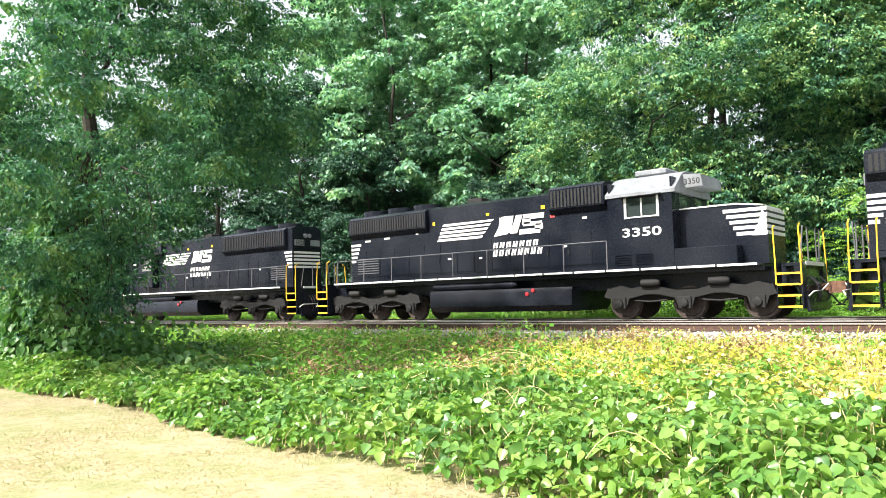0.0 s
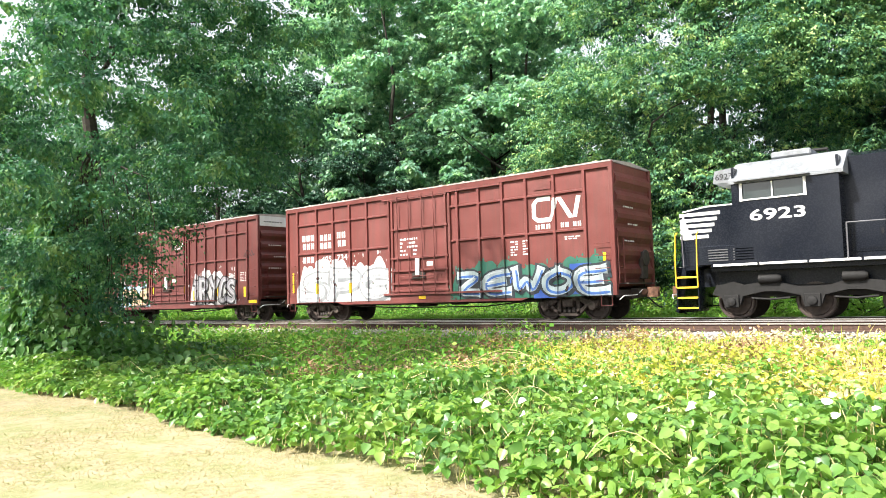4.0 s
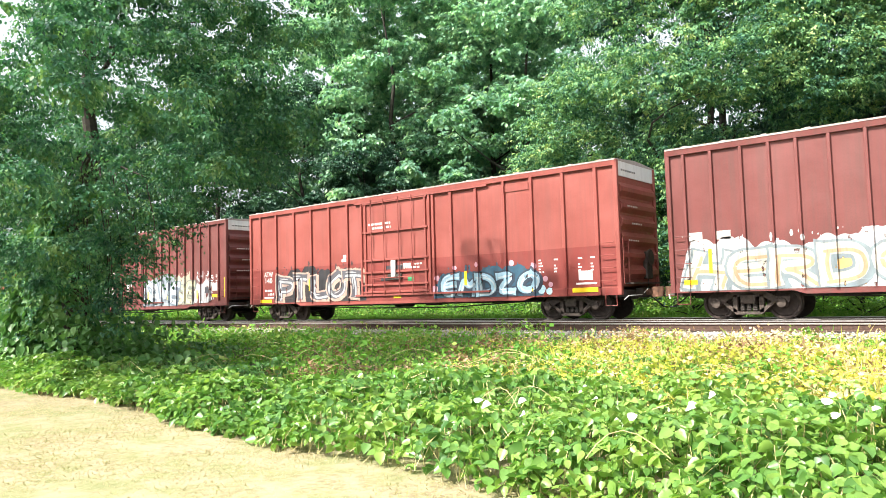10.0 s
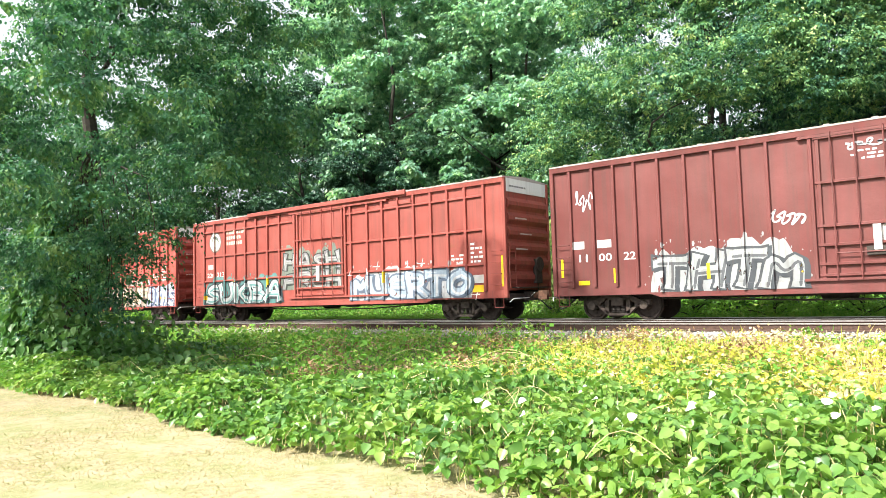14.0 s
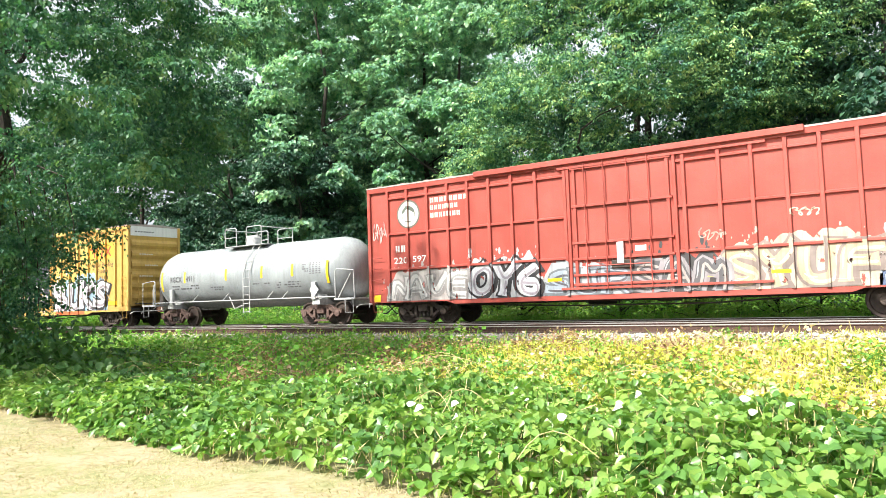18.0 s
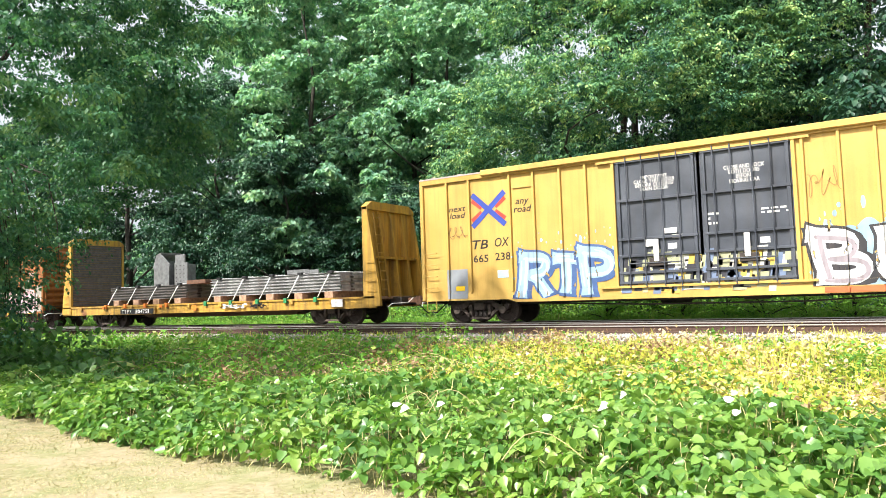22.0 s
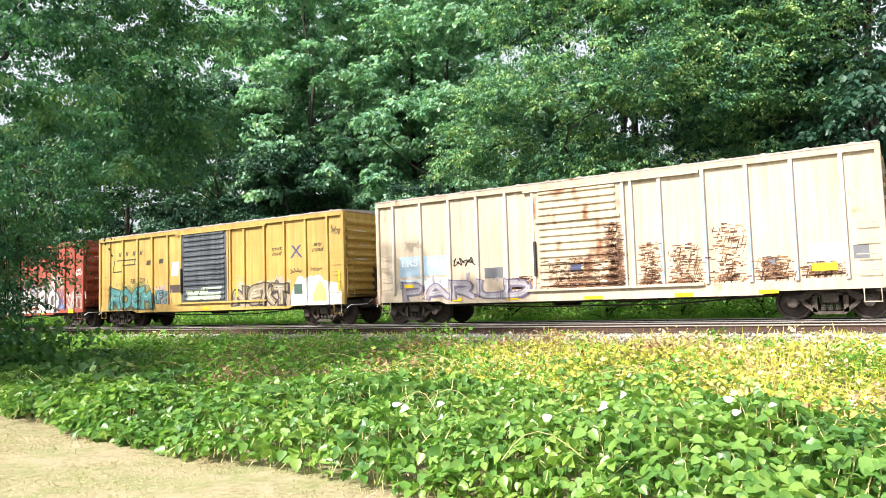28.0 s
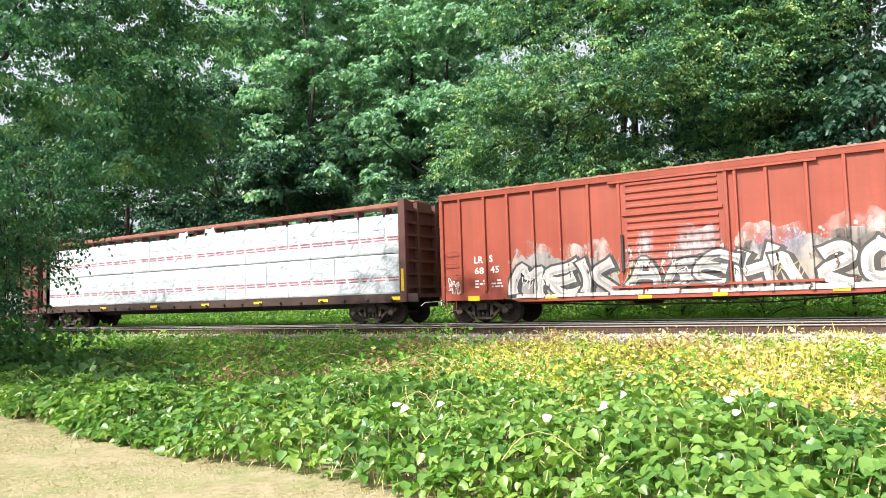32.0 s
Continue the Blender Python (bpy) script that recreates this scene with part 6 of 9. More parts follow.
car = boxcar("bright red ribbed boxcar with a graffiti-covered lower side", -167.1, -186.5, 5.07, RED, P_CP, [(-1.6, 1.72)], (4.62, 3.3, 2.0), truck=2.1, end_top=WHITE_DIRTY, cover=(-5.0, 5.18))
shield_lettering(car, "220", "597")
stencils(car, 7.3, 7.9, 2.3, 2.7, 3, 2)
stencils(car, 8.2, 8.75, 2.25, 3.1, 6, 3)
graffiti(car, "NAVE", -8.85, -5.6, 0.84, 1.85, (0.70, 0.70, 0.68), (0.35, 0.33, 0.33), (0.52, 0.48, 0.46), 51, (0.3, 0.3, 0.3))
graffiti(car, "OY6", -5.5, -2.75, 0.84, 2.1, (0.64, 0.66, 0.70), (0.02, 0.02, 0.025), (0.62, 0.64, 0.66), 52, (0.3, 0.33, 0.38))
graffiti(car, "SUR", -2.6, 0.2, 0.84, 1.75, (0.42, 0.50, 0.58), (0.16, 0.18, 0.2), (0.5, 0.54, 0.57), 53, (0.1, 0.1, 0.12))
graffiti(car, "SAM", 0.3, 2.9, 0.84, 1.95, (0.10, 0.10, 0.11), (0.36, 0.34, 0.36), (0.05, 0.05, 0.055), 54, (0.5, 0.45, 0.42))
graffiti(car, "SYUF", 2.9, 6.8, 0.84, 2.1, (0.62, 0.48, 0.32), (0.25, 0.2, 0.18), (0.60, 0.52, 0.42), 55, (0.7, 0.62, 0.5))
graffiti(car, "DYMS", 6.75, 9.6, 0.84, 1.95, (0.70, 0.74, 0.80), (0.10, 0.14, 0.25), (0.55, 0.66, 0.76), 56, (0.3, 0.45, 0.7))
scribble(car, 2.3, 3.0, 2.2, 2.7, 4, spray((0.6, 0.3, 0.25)))
scribble(car, 4.7, 5.4, 2.7, 3.1, 14, spray((0.65, 0.45, 0.35)))
scribble(car, -9.55, -8.95, 2.9, 3.9, 15, spray((0.6, 0.4, 0.38)))
reflectors(car, [(-5.6, 1.2, 0.4, 0.12), (-2.2, 1.35, 0.5, 0.1), (2.6, 1.3, 0.5, 0.12), (4.4, 1.3, 0.5, 0.1), (6.6, 1.3, 0.5, 0.12), (8.4, 1.3, 0.6, 0.12), (-9.4, 0.95, 0.3, 0.25)])
rects(car, "panel", [(4.7, 5.45, 4.62, 4.8)], RED, 0.05)

# yellow pool car with black double doors
GOLD = painted("pool_yellow_paint", (0.48, 0.305, 0.075), grime=0.2, fade=0.2)
DOORBLACK = painted("door_black_paint", (0.03, 0.037, 0.052), grime=0.2, fade=0.6)
car = boxcar("yellow boxcar with black double doors and white bubble graffiti", -201.95, -221.1, 5.05, GOLD, [-8.54, -7.65, -6.1, -5.24, -4.32, -3.46, 2.58, 3.43, 4.25, 5.11, 6.05, 6.8, 7.62, 8.48, 9.05],
             [(-2.58, -0.09), (-0.09, 2.37)], (), truck=2.0, end_top=WHITE_DIRTY, door_paint=DOORBLACK, cover=(-7.1, 6.8), post_w=0.04)
XB, XR = spray((0.03, 0.06, 0.32)), spray((0.55, 0.05, 0.03))


def crossed_arrows(car, x, z, s):
    """Crossed arrows: blue diagonals with red bands between their left and right arms."""
    for k in (-1, 1):
        for lift, mat, w, off, cut in ((0.006, XR, 0.22, 0.22, 0.10), (0.009, XB, 0.24, 0.0, 0.0)):
            for sg in (-1, 1):
                a, b = (sg * (off + cut), k * sg * cut), (sg * 0.80, k * sg * (0.70 - off * 1.1))
                n = Vector((-(b[1] - a[1]), b[0] - a[0])).normalized() * w / 2
                q = [(a[0] + n.x, a[1] + n.y), (a[0] - n.x, a[1] - n.y), (b[0] - n.x, b[1] - n.y), (b[0] + n.x, b[1] + n.y)]
                decal(car, "emblem", [(x + p[0] * s, z + p[1] * s) for p in q], [(0, 1, 2, 3)], mat, lift + 0.001 * (k > 0), "crossed arrow emblem")


crossed_arrows(car, -6.92, 3.8, 0.78)
letters(car, "next\nload", -8.48, -7.8, 3.6, 4.0, BLACK, 0.01, 0.25)
letters(car, "any\nroad", -5.98, -5.33, 3.6, 4.02, BLACK, 0.01, 0.25)
letters(car, "TB", -7.58, -6.98, 2.5, 2.8, BLACK, 0.01, 0.2)
letters(car, "OX", -6.72, -6.18, 2.53, 2.83, BLACK, 0.01, 0.2)
letters(car, "665", -7.55, -6.98, 2.05, 2.3, BLACK, 0.01)
letters(car, "238", -6.72, -6.15, 2.08, 2.33, BLACK, 0.01)
ORANGE = spray((0.62, 0.24, 0.03))
rects(car, "panel", [(6.1, 8.45, 3.52, 4.3)], spray((0.66, 0.34, 0.04)), 0.004, label="orange emblem ground")
rects(car, "emblem", [(6.25, 6.9, 3.98, 4.12), (6.5, 6.64, 3.6, 3.98), (6.98, 7.5, 3.98, 4.12), (7.18, 7.3, 3.6, 3.98)], spray((0.36, 0.05, 0.03)), 0.008, 0.05, "dark red block emblem")
rects(car, "emblem", [(7.5, 7.62, 3.6, 4.12)], spray((0.36, 0.05, 0.03)), 0.008, 0.95)
rects(car, "emblem", [(7.98, 8.1, 3.6, 4.12)], spray((0.36, 0.05, 0.03)), 0.009, -0.95)
letters(car, "Railcar Pooling", 6.3, 8.25, 3.03, 3.3, BLACK, 0.0, 0.2)
letters(car, "Experts", 6.85, 7.8, 2.72, 2.98, BLACK, 0.0, 0.2)
word_bars(car, 6.9, 7.8, 2.45, 2.62, [3, 3], BLACK, 0.2, gap=0.5)
letters(car, "IMPORTANT\nCLOSE THIS DOOR\nBEFORE CLOSING\nMAIN DOOR", -1.95, -0.75, 3.85, 4.3, WHITE, 0.005)
letters(car, "CLOSE AND LOCK\nBOTH DOORS\nBEFORE\nMOVING CAR", 0.6, 1.65, 3.8, 4.3, WHITE, 0.005)
stencils(car, 1.5, 2.2, 2.9, 3.1, 2, 3)
stencils(car, 0.1, 0.4, 2.7, 3.1, 3, 4)
rects(car, "stencil_block", [(-1.7, -1.35, 2.2, 2.42), (-1.1, -0.75, 2.55, 2.7), (-0.9, -0.6, 2.4, 2.5)], WHITE, 0.06)
graffiti(car, "RIP", -5.95, -2.65, 0.78, 2.4, (0.38, 0.58, 0.74), (0.05, 0.11, 0.28), None, 61, (0.62, 0.74, 0.82), fat=0.08, wob=0.15)
graffiti(car, "BUKS", 2.75, 7.7, 0.88, 2.5, (0.80, 0.81, 0.82), (0.02, 0.02, 0.025), (0.34, 0.52, 0.66), 62, (0.30, 0.32, 0.36), fat=0.08, wob=0.3, over=0.1)
mott = random.Random(5)
for mat in (spray((0.35, 0.36, 0.22)), spray((0.55, 0.55, 0.50)), spray((0.03, 0.03, 0.04)), spray((0.14, 0.19, 0.30)), spray((0.60, 0.42, 0.08))):
    tagged(rects(car, "graffiti", [(x, x + mott.uniform(0.06, 0.36), z, z + mott.uniform(0.06, 0.42)) for x, z in ((mott.uniform(-2.5, 2.0), mott.uniform(0.8, 1.75)) for _ in range(34))], mat, 0.012 + 0.001 * mott.random(), 0.15, "patchy old graffiti on the doors", joined=True), kind="stuff")
rects(car, "lower_band", [(2.9, 5.7, 0.71, 0.86)], spray((0.5, 0.12, 0.04)), 0.013, label="orange-red sprayed sill")
reflectors(car, [(-8.1, 1.2, 0.35, 0.15), (8.2, 1.22, 0.75, 0.2)])
rects(car, "stencil_block", [(-8.6, -7.8, 0.85, 1.85)], spray((0.25, 0.27, 0.3)), 0.006, label="grey painted-out patch")
rects(car, "stencil_block", [(-6.65, -6.25, 1.5, 1.75)], spray((0.4, 0.62, 0.66)), 0.014)
scribble(car, 2.65, 3.4, 3.1, 4.1, 30, spray((0.3, 0.18, 0.05)), 0.02, 40)
scribble(car, -8.5, -7.8, 2.6, 3.4, 31, spray((0.2, 0.12, 0.05)), 0.02, 40)
rects(car, "panel", [(5.15, 6.0, 4.42, 4.58), (-6.0, -5.3, 4.4, 4.55)], GOLD, 0.04)

# rusty orange car
RUSTO = painted("rusty_orange_paint", (0.28, 0.105, 0.024), grime=0.5, rust=0.4, rust_col=(0.20, 0.07, 0.025), fade=0.3)
RUSTO_POST = painted("orange_post_paint", (0.36, 0.15, 0.026), grime=0.45, rust=0.25, rust_col=(0.22, 0.08, 0.03))
RUSTO_DOOR = painted("orange_door_paint", (0.42, 0.21, 0.03), grime=0.5, rust=0.72, rust_col=(0.12, 0.05, 0.025))
car = boxcar("rusty orange boxcar with a ribbed yellow door and graffiti", -245.9, -261.75, 4.45, RUSTO, [-7.08, -5.93, -4.77, -3.68, -2.52, 1.67, 2.6, 3.75, 4.94, 6.01, 7.17], [(-1.41, 1.39)], (), truck=1.25,
             door_style="corrugated", door_paint=RUSTO_DOOR, post_paint=RUSTO_POST, roof=ROOFPALE, post_w=0.05, end_ribs=9)
letters(car, "LRS", -6.75, -6.2, 2.12, 2.33)
graffiti(car, "EAREY", -7.55, -1.3, 0.82, 2.15, (0.72, 0.73, 0.75), (0.015, 0.015, 0.02), (0.03, 0.33, 0.50), 71, (0.20, 0.16, 0.42), fat=0.07, wob=0.4, over=0.2)
graffiti(car, "ECTOB", 2.0, 7.2, 0.82, 2.1, (0.58, 0.36, 0.38), (0.70, 0.67, 0.66), (0.22, 0.04, 0.03), 72, (0.66, 0.52, 0.56), fat=0.075, wob=0.25, over=0.15)
rects(car, "panel", [(5.05, 5.95, 1.08, 1.82), (6.22, 7.12, 1.02, 1.9)], spray((0.16, 0.035, 0.03)), 0.014, label="dark red stencil panels")
stencils(car, 6.35, 7.0, 1.25, 1.8, 5, 2)
rects(car, "stencil_block", [(5.3, 5.75, 1.35, 1.65)], spray((0.5, 0.48, 0.45)), 0.017)
rects(car, "panel", [(7.2, 7.8, 0.9, 2.3)], spray((0.30, 0.30, 0.26)), 0.004, label="grey-green primer patch")
rects(car, "panel", [(5.6, 6.3, 2.0, 2.35)], spray((0.40, 0.40, 0.33)), 0.004, 0.2)
letters(car, "Tango", 6.4, 7.05, 2.75, 3.1, WHITE, 0.0, 0.3, name="graffiti")
scribble(car, 6.35, 7.05, 2.35, 2.7, 41, WHITE, 0.04)
scribble(car, -6.9, -6.25, 2.9, 3.9, 42, spray((0.45, 0.55, 0.6)), 0.05)
rects(car, "graffiti", [(-2.1, -1.5, 2.45, 2.95)], spray((0.55, 0.5, 0.47)), 0.005, 0.2, "pale sprayed smear")
reflectors(car, [(2.1, 0.83, 0.4, 0.12), (4.5, 0.83, 0.4, 0.12), (6.8, 0.88, 0.6, 0.2), (-6.95, 0.83, 0.4, 0.13), (-4.0, 0.82, 0.4, 0.1), (-2.2, 0.82, 0.35, 0.1)])

# cream car
CREAM = painted("cream_paint", (0.55, 0.455, 0.345), grime=0.34, rust=0.16, rust_col=(0.30, 0.14, 0.05), fade=0.15)
CREAM_DOOR = painted("rusty_cream_door_paint", (0.55, 0.45, 0.33), grime=0.4, rust=0.5, rust_col=(0.20, 0.08, 0.035))
CREAM_POST = painted("cream_post_paint", (0.60, 0.55, 0.48), grime=0.3, rust=0.15)
car = boxcar("faded cream boxcar streaked with rust and pale blue patches", -263.65, -279.5, 4.45, CREAM, [-7.23, -6.03, -4.84, -3.73, -2.63, 1.59, 2.44, 3.66, 4.81, 5.93, 7.1], [(-1.64, 1.34)], (), truck=1.3, door_style="corrugated",
             door_paint=CREAM_DOOR, post_paint=CREAM_POST, post_w=0.05, end_ribs=9)
rust_scrapes(car, [(1.7, 2.4, 1.1, 2.3), (2.5, 3.6, 1.1, 2.2), (3.7, 4.8, 1.1, 2.7), (4.85, 5.9, 1.1, 1.7), (6.0, 7.1, 1.15, 1.5), (-2.6, -1.7, 1.1, 1.5)], 26, 12)
rust_scrapes(car, [(-1.6, 1.3, 1.05, 2.0), (0.7, 1.33, 1.1, 3.0)], 70, 13, 0.008)
PALEB = spray((0.36, 0.48, 0.60))
rects(car, "stencil_block", [(-7.0, -6.1, 1.68, 2.4), (-5.95, -4.9, 1.7, 2.38)], PALEB, 0.004, label="pale blue number panel")
rects(car, "stencil_block", [(-7.0, -6.1, 1.22, 1.6), (-5.95, -4.95, 1.24, 1.62), (6.2, 7.0, 1.4, 2.0)], spray((0.55, 0.62, 0.66)), 0.004, label="faded pale blue panel")
letters(car, "LRS", -6.9, -6.2, 2.05, 2.3)
letters(car, "6831", -5.8, -4.95, 2.05, 2.3)
for x in (2.44, 3.66, 4.81, 5.93):
    rects(car, "post_stripe", [(x - 0.045, x + 0.045, 1.1, 4.0)], spray((0.30, 0.37, 0.47)), 0.004)
rects(car, "stencil_block", [(-3.5, -2.8, 1.5, 1.85), (7.25, 7.6, 1.55, 1.9), (5.2, 5.45, 1.5, 1.7)], spray((0.16, 0.16, 0.18)), 0.005)
scribble(car, -4.7, -3.9, 1.9, 2.3, 52, BLACK, 0.04)
scribble(car, -6.8, -5.9, 2.5, 3.1, 53, spray((0.5, 0.42, 0.35)), 0.03)
graffiti(car, "PARLD", -6.95, -1.9, 0.82, 1.5, (0.50, 0.46, 0.52), (0.20, 0.16, 0.26), None, 81, (0.62, 0.6, 0.62), fat=0.05)
rects(car, "panel", [(-0.4, -0.05, 1.6, 1.8)], spray((0.05, 0.06, 0.12)), 0.012)
reflectors(car, [(-6.6, 1.35, 0.4, 0.12), (6.58, 1.38, 0.6, 0.2), (-4.59, 0.82, 0.4, 0.1), (-2.44, 0.82, 0.4, 0.1), (0.29, 0.76, 0.6, 0.1), (2.99, 0.76, 0.5, 0.12), (5.21, 0.78, 0.5, 0.1)])

# yellow car with one black ribbed door
GOLD2 = painted("aged_yellow_paint", (0.47, 0.31, 0.085), grime=0.35, rust=0.06, fade=0.25)
car = boxcar("aged yellow boxcar with a black ribbed door and graffiti", -281.2, -297.0, 4.38, GOLD2, [-7.09, -6.01, -4.86, -3.73, -2.6, 1.61, 2.47, 3.67, 4.81, 5.98, 7.12], [(-1.63, 1.47)], (), truck=1.32, door_style="corrugated",
             door_paint=painted("black_door_paint", (0.022, 0.03, 0.042), grime=0.3, fade=0.8, dirt_col=(0.25, 0.25, 0.24)), end_ribs=9, post_w=0.05)
DK = spray((0.05, 0.045, 0.03))
word_bars(car, -6.5, -4.5, 3.42, 3.62, [1, 1, 1, 1], DK, 0.3, gap=0.45)
rects(car, "emblem", [(-6.6, -5.05, 3.2, 3.26), (-6.9, -6.1, 2.66, 2.72)], DK, 0.005, 0.3, "outlined block emblem")
rects(car, "emblem", [(-6.92, -6.86, 2.66, 3.26), (-6.16, -6.1, 2.66, 3.0), (-5.2, -5.14, 2.98, 3.26), (-6.0, -5.1, 2.96, 3.02)], DK, 0.005, 0.25)
rects(car, "emblem", [(-4.25, -3.95, 2.9, 3.12), (-3.3, -3.0, 2.93, 3.15)], DK, 0.005, 0.2, "dark block emblem")
letters(car, "RB", -5.45, -5.08, 2.08, 2.3, BLACK, 0.005)
letters(car, "OX", -4.75, -4.3, 2.1, 2.32, BLACK, 0.005)
letters(car, "next\nload", 4.08, 4.65, 2.85, 3.2, BLACK, 0.008, 0.25)
letters(car, "any\nroad", 6.3, 6.9, 2.88, 3.22, BLACK, 0.008, 0.25)
rects(car, "emblem", [(5.1, 5.22, 2.7, 3.2)], spray((0.06, 0.07, 0.16)), 0.008, 1.0, "crossed dark lines emblem")
rects(car, "emblem", [(5.66, 5.78, 2.7, 3.2)], spray((0.06, 0.07, 0.16)), 0.009, -1.0)
graffiti(car, "ROEM", -7.1, -3.75, 0.82, 1.9, (0.08, 0.36, 0.36), (0.08, 0.09, 0.06), (0.24, 0.22, 0.07), 91, (0.1, 0.42, 0.45))
graffiti(car, "CFS", -3.65, -2.65, 1.05, 1.75, (0.12, 0.40, 0.42), (0.05, 0.08, 0.1), (0.55, 0.40, 0.42), 92)
graffiti(car, "NEKT", 1.8, 5.0, 0.82, 1.8, (0.40, 0.27, 0.17), (0.06, 0.05, 0.05), (0.58, 0.48, 0.36), 93, (0.60, 0.50, 0.4), over=0.15)
p_, f_ = blob(5.1, 7.85, 0.8, 1.85, 94, rough=0.15)
decal(car, "graffiti", p_, f_, spray((0.66, 0.68, 0.70)), 0.004, "white over-sprayed patch")
p_, f_ = blob(6.3, 7.05, 0.95, 1.75, 95, rough=0.15)
decal(car, "graffiti", p_, f_, spray((0.50, 0.40, 0.16)), 0.008, "mustard sprayed patch")
rects(car, "stencil_block", [(5.3, 5.75, 1.25, 1.65)], spray((0.06, 0.10, 0.08)), 0.01)
rects(car, "stencil_block", [(-2.5, -1.8, 1.55, 1.9)], spray((0.08, 0.06, 0.05)), 0.005)
rects(car, "graffiti", [(-2.4, -1.9, 2.3, 2.95)], spray((0.66, 0.60, 0.55)), 0.006, 0.1, "white torn placard")
rects(car, "graffiti", [(-1.2, 1.0, 1.15, 1.5), (-1.3, 0.2, 1.5, 1.62), (-0.2, 1.1, 1.62, 1.72)], spray((0.40, 0.46, 0.38), 0.5, True), 0.008, 0.1, "pale green scraped graffiti")
scribble(car, 7.3, 7.85, 3.4, 3.9, 96, spray((0.15, 0.1, 0.05)), 0.035)
scribble(car, 5.1, 5.7, 2.0, 2.3, 97, spray((0.15, 0.1, 0.05)), 0.03)
scribble(car, 6.2, 6.8, 2.1, 2.3, 98, spray((0.2, 0.13, 0.07)), 0.03)
reflectors(car, [(1.98, 1.45, 0.1, 0.4), (4.68, 1.45, 0.14, 0.45), (-2.9, 1.3, 0.1, 0.4), (-4.9, 1.2, 0.1, 0.4), (7.66, 1.7, 0.1, 0.8), (0, 0.8, 0.4, 0.12)])

# red car with a ribbed door
RED3 = painted("flat_red_paint", (0.30, 0.062, 0.038), grime=0.25, fade=0.15)
car = boxcar("flat red boxcar with a ribbed door and grey graffiti", -298.5, -314.3, 4.42, RED3, [-7.16, -6.21, -5.33, -4.42, -3.5, -2.53, 1.75, 2.54, 3.52, 4.4, 5.34, 6.24, 7.14], [(-1.55, 1.5)], (), truck=1.3, door_style="corrugated",
             roof=painted("worn_red_roof", (0.33, 0.13, 0.09), rust=0.3), end_ribs=6, post_w=0.045)
letters(car, "LR", -6.65, -6.32, 2.02, 2.25)
letters(car, "S", -6.08, -5.95, 2.04, 2.27)
letters(car, "68", -6.65, -6.3, 1.66, 1.88)
letters(car, "45", -6.05, -5.72, 1.68, 1.9)
stencils(car, -6.65, -5.6, 1.2, 1.5, 3, 5)
for x0, x1, z0, z1, seed, col in ((-5.3, -1.7, 1.5, 2.55, 106, (0.60, 0.50, 0.46)), (-1.7, 1.6, 1.6, 2.7, 109, (0.50, 0.44, 0.46)), (1.5, 6.2, 1.6, 2.75, 110, (0.66, 0.58, 0.55)), (2.0, 3.8, 1.7, 2.5, 113, (0.30, 0.30, 0.48))):
    p_, f_ = blob(x0, x1, z0, z1, seed, rough=0.12, n=60)
    decal(car, "graffiti", p_, f_, spray(col, 0.6, "mist"), 0.003 + 0.0002 * (seed - 105), "thin pale overspray")
graffiti(car, "MEK", -5.2, -1.75, 0.8, 2.0, (0.60, 0.58, 0.57), (0.05, 0.05, 0.05), (0.36, 0.34, 0.34), 101, (0.42, 0.40, 0.40), fat=0.06, wob=1.0)
graffiti(car, "AGE", -1.45, 1.45, 0.95, 1.95, (0.58, 0.56, 0.55), (0.06, 0.06, 0.065), None, 102, (0.34, 0.33, 0.33), fat=0.05, wob=0.9)
graffiti(car, "H12O", 1.6, 5.5, 0.8, 2.1, (0.74, 0.71, 0.69), (0.07, 0.065, 0.06), (0.50, 0.46, 0.44), 103, (0.46, 0.44, 0.44), fat=0.06, wob=1.0)
rects(car, "graffiti", [(-5.1 + 1.05 * k, -4.12 + 1.05 * k, 0.81, 0.93 + 0.03 * math.sin(5 * k)) for k in range(10)], spray((0.55, 0.52, 0.50), 0.5, True), 0.028, 0.2, "pale worn paint along the sill")
for k in range(7):
    x = -4.9 + 1.5 * k
    scribble(car, x, x + 0.9 + 0.2 * math.sin(3 * k), 0.95, 1.95, 120 + k, spray(((0.62, 0.60, 0.58), (0.10, 0.10, 0.10), (0.40, 0.36, 0.20))[k % 3], 0.5, True), 0.03, 9)
p_, f_ = blob(5.05, 6.3, 0.95, 2.15, 104, rough=0.2)
decal(car, "graffiti", p_, f_, spray((0.10, 0.24, 0.55), 0.5, "mist"), 0.0052, "blue sprayed cloud")
p_, f_ = blob(5.15, 6.0, 1.0, 1.75, 114, rough=0.25)
decal(car, "graffiti", p_, f_, spray((0.09, 0.20, 0.46), 0.5, True), 0.0048, "blue sprayed cloud")
graffiti(car, "SRM", 6.3, 7.8, 0.95, 1.95, (0.56, 0.42, 0.38), (0.36, 0.16, 0.13), None, 105, (0.62, 0.55, 0.53), fat=0.05, wob=0.6)
scribble(car, 7.2, 7.7, 2.6, 3.3, 107, WHITE_DIRTY, 0.03)
scribble(car, -7.7, -7.25, 0.9, 1.8, 108, WHITE_DIRTY, 0.03)
reflectors(car, [(-6.7, 0.85, 0.45, 0.16), (-3.88, 0.82, 0.4, 0.1), (-0.9, 0.74, 0.4, 0.1), (1.2, 0.76, 0.4, 0.1), (4.16, 0.8, 0.4, 0.12), (6.84, 0.86, 0.55, 0.2)])

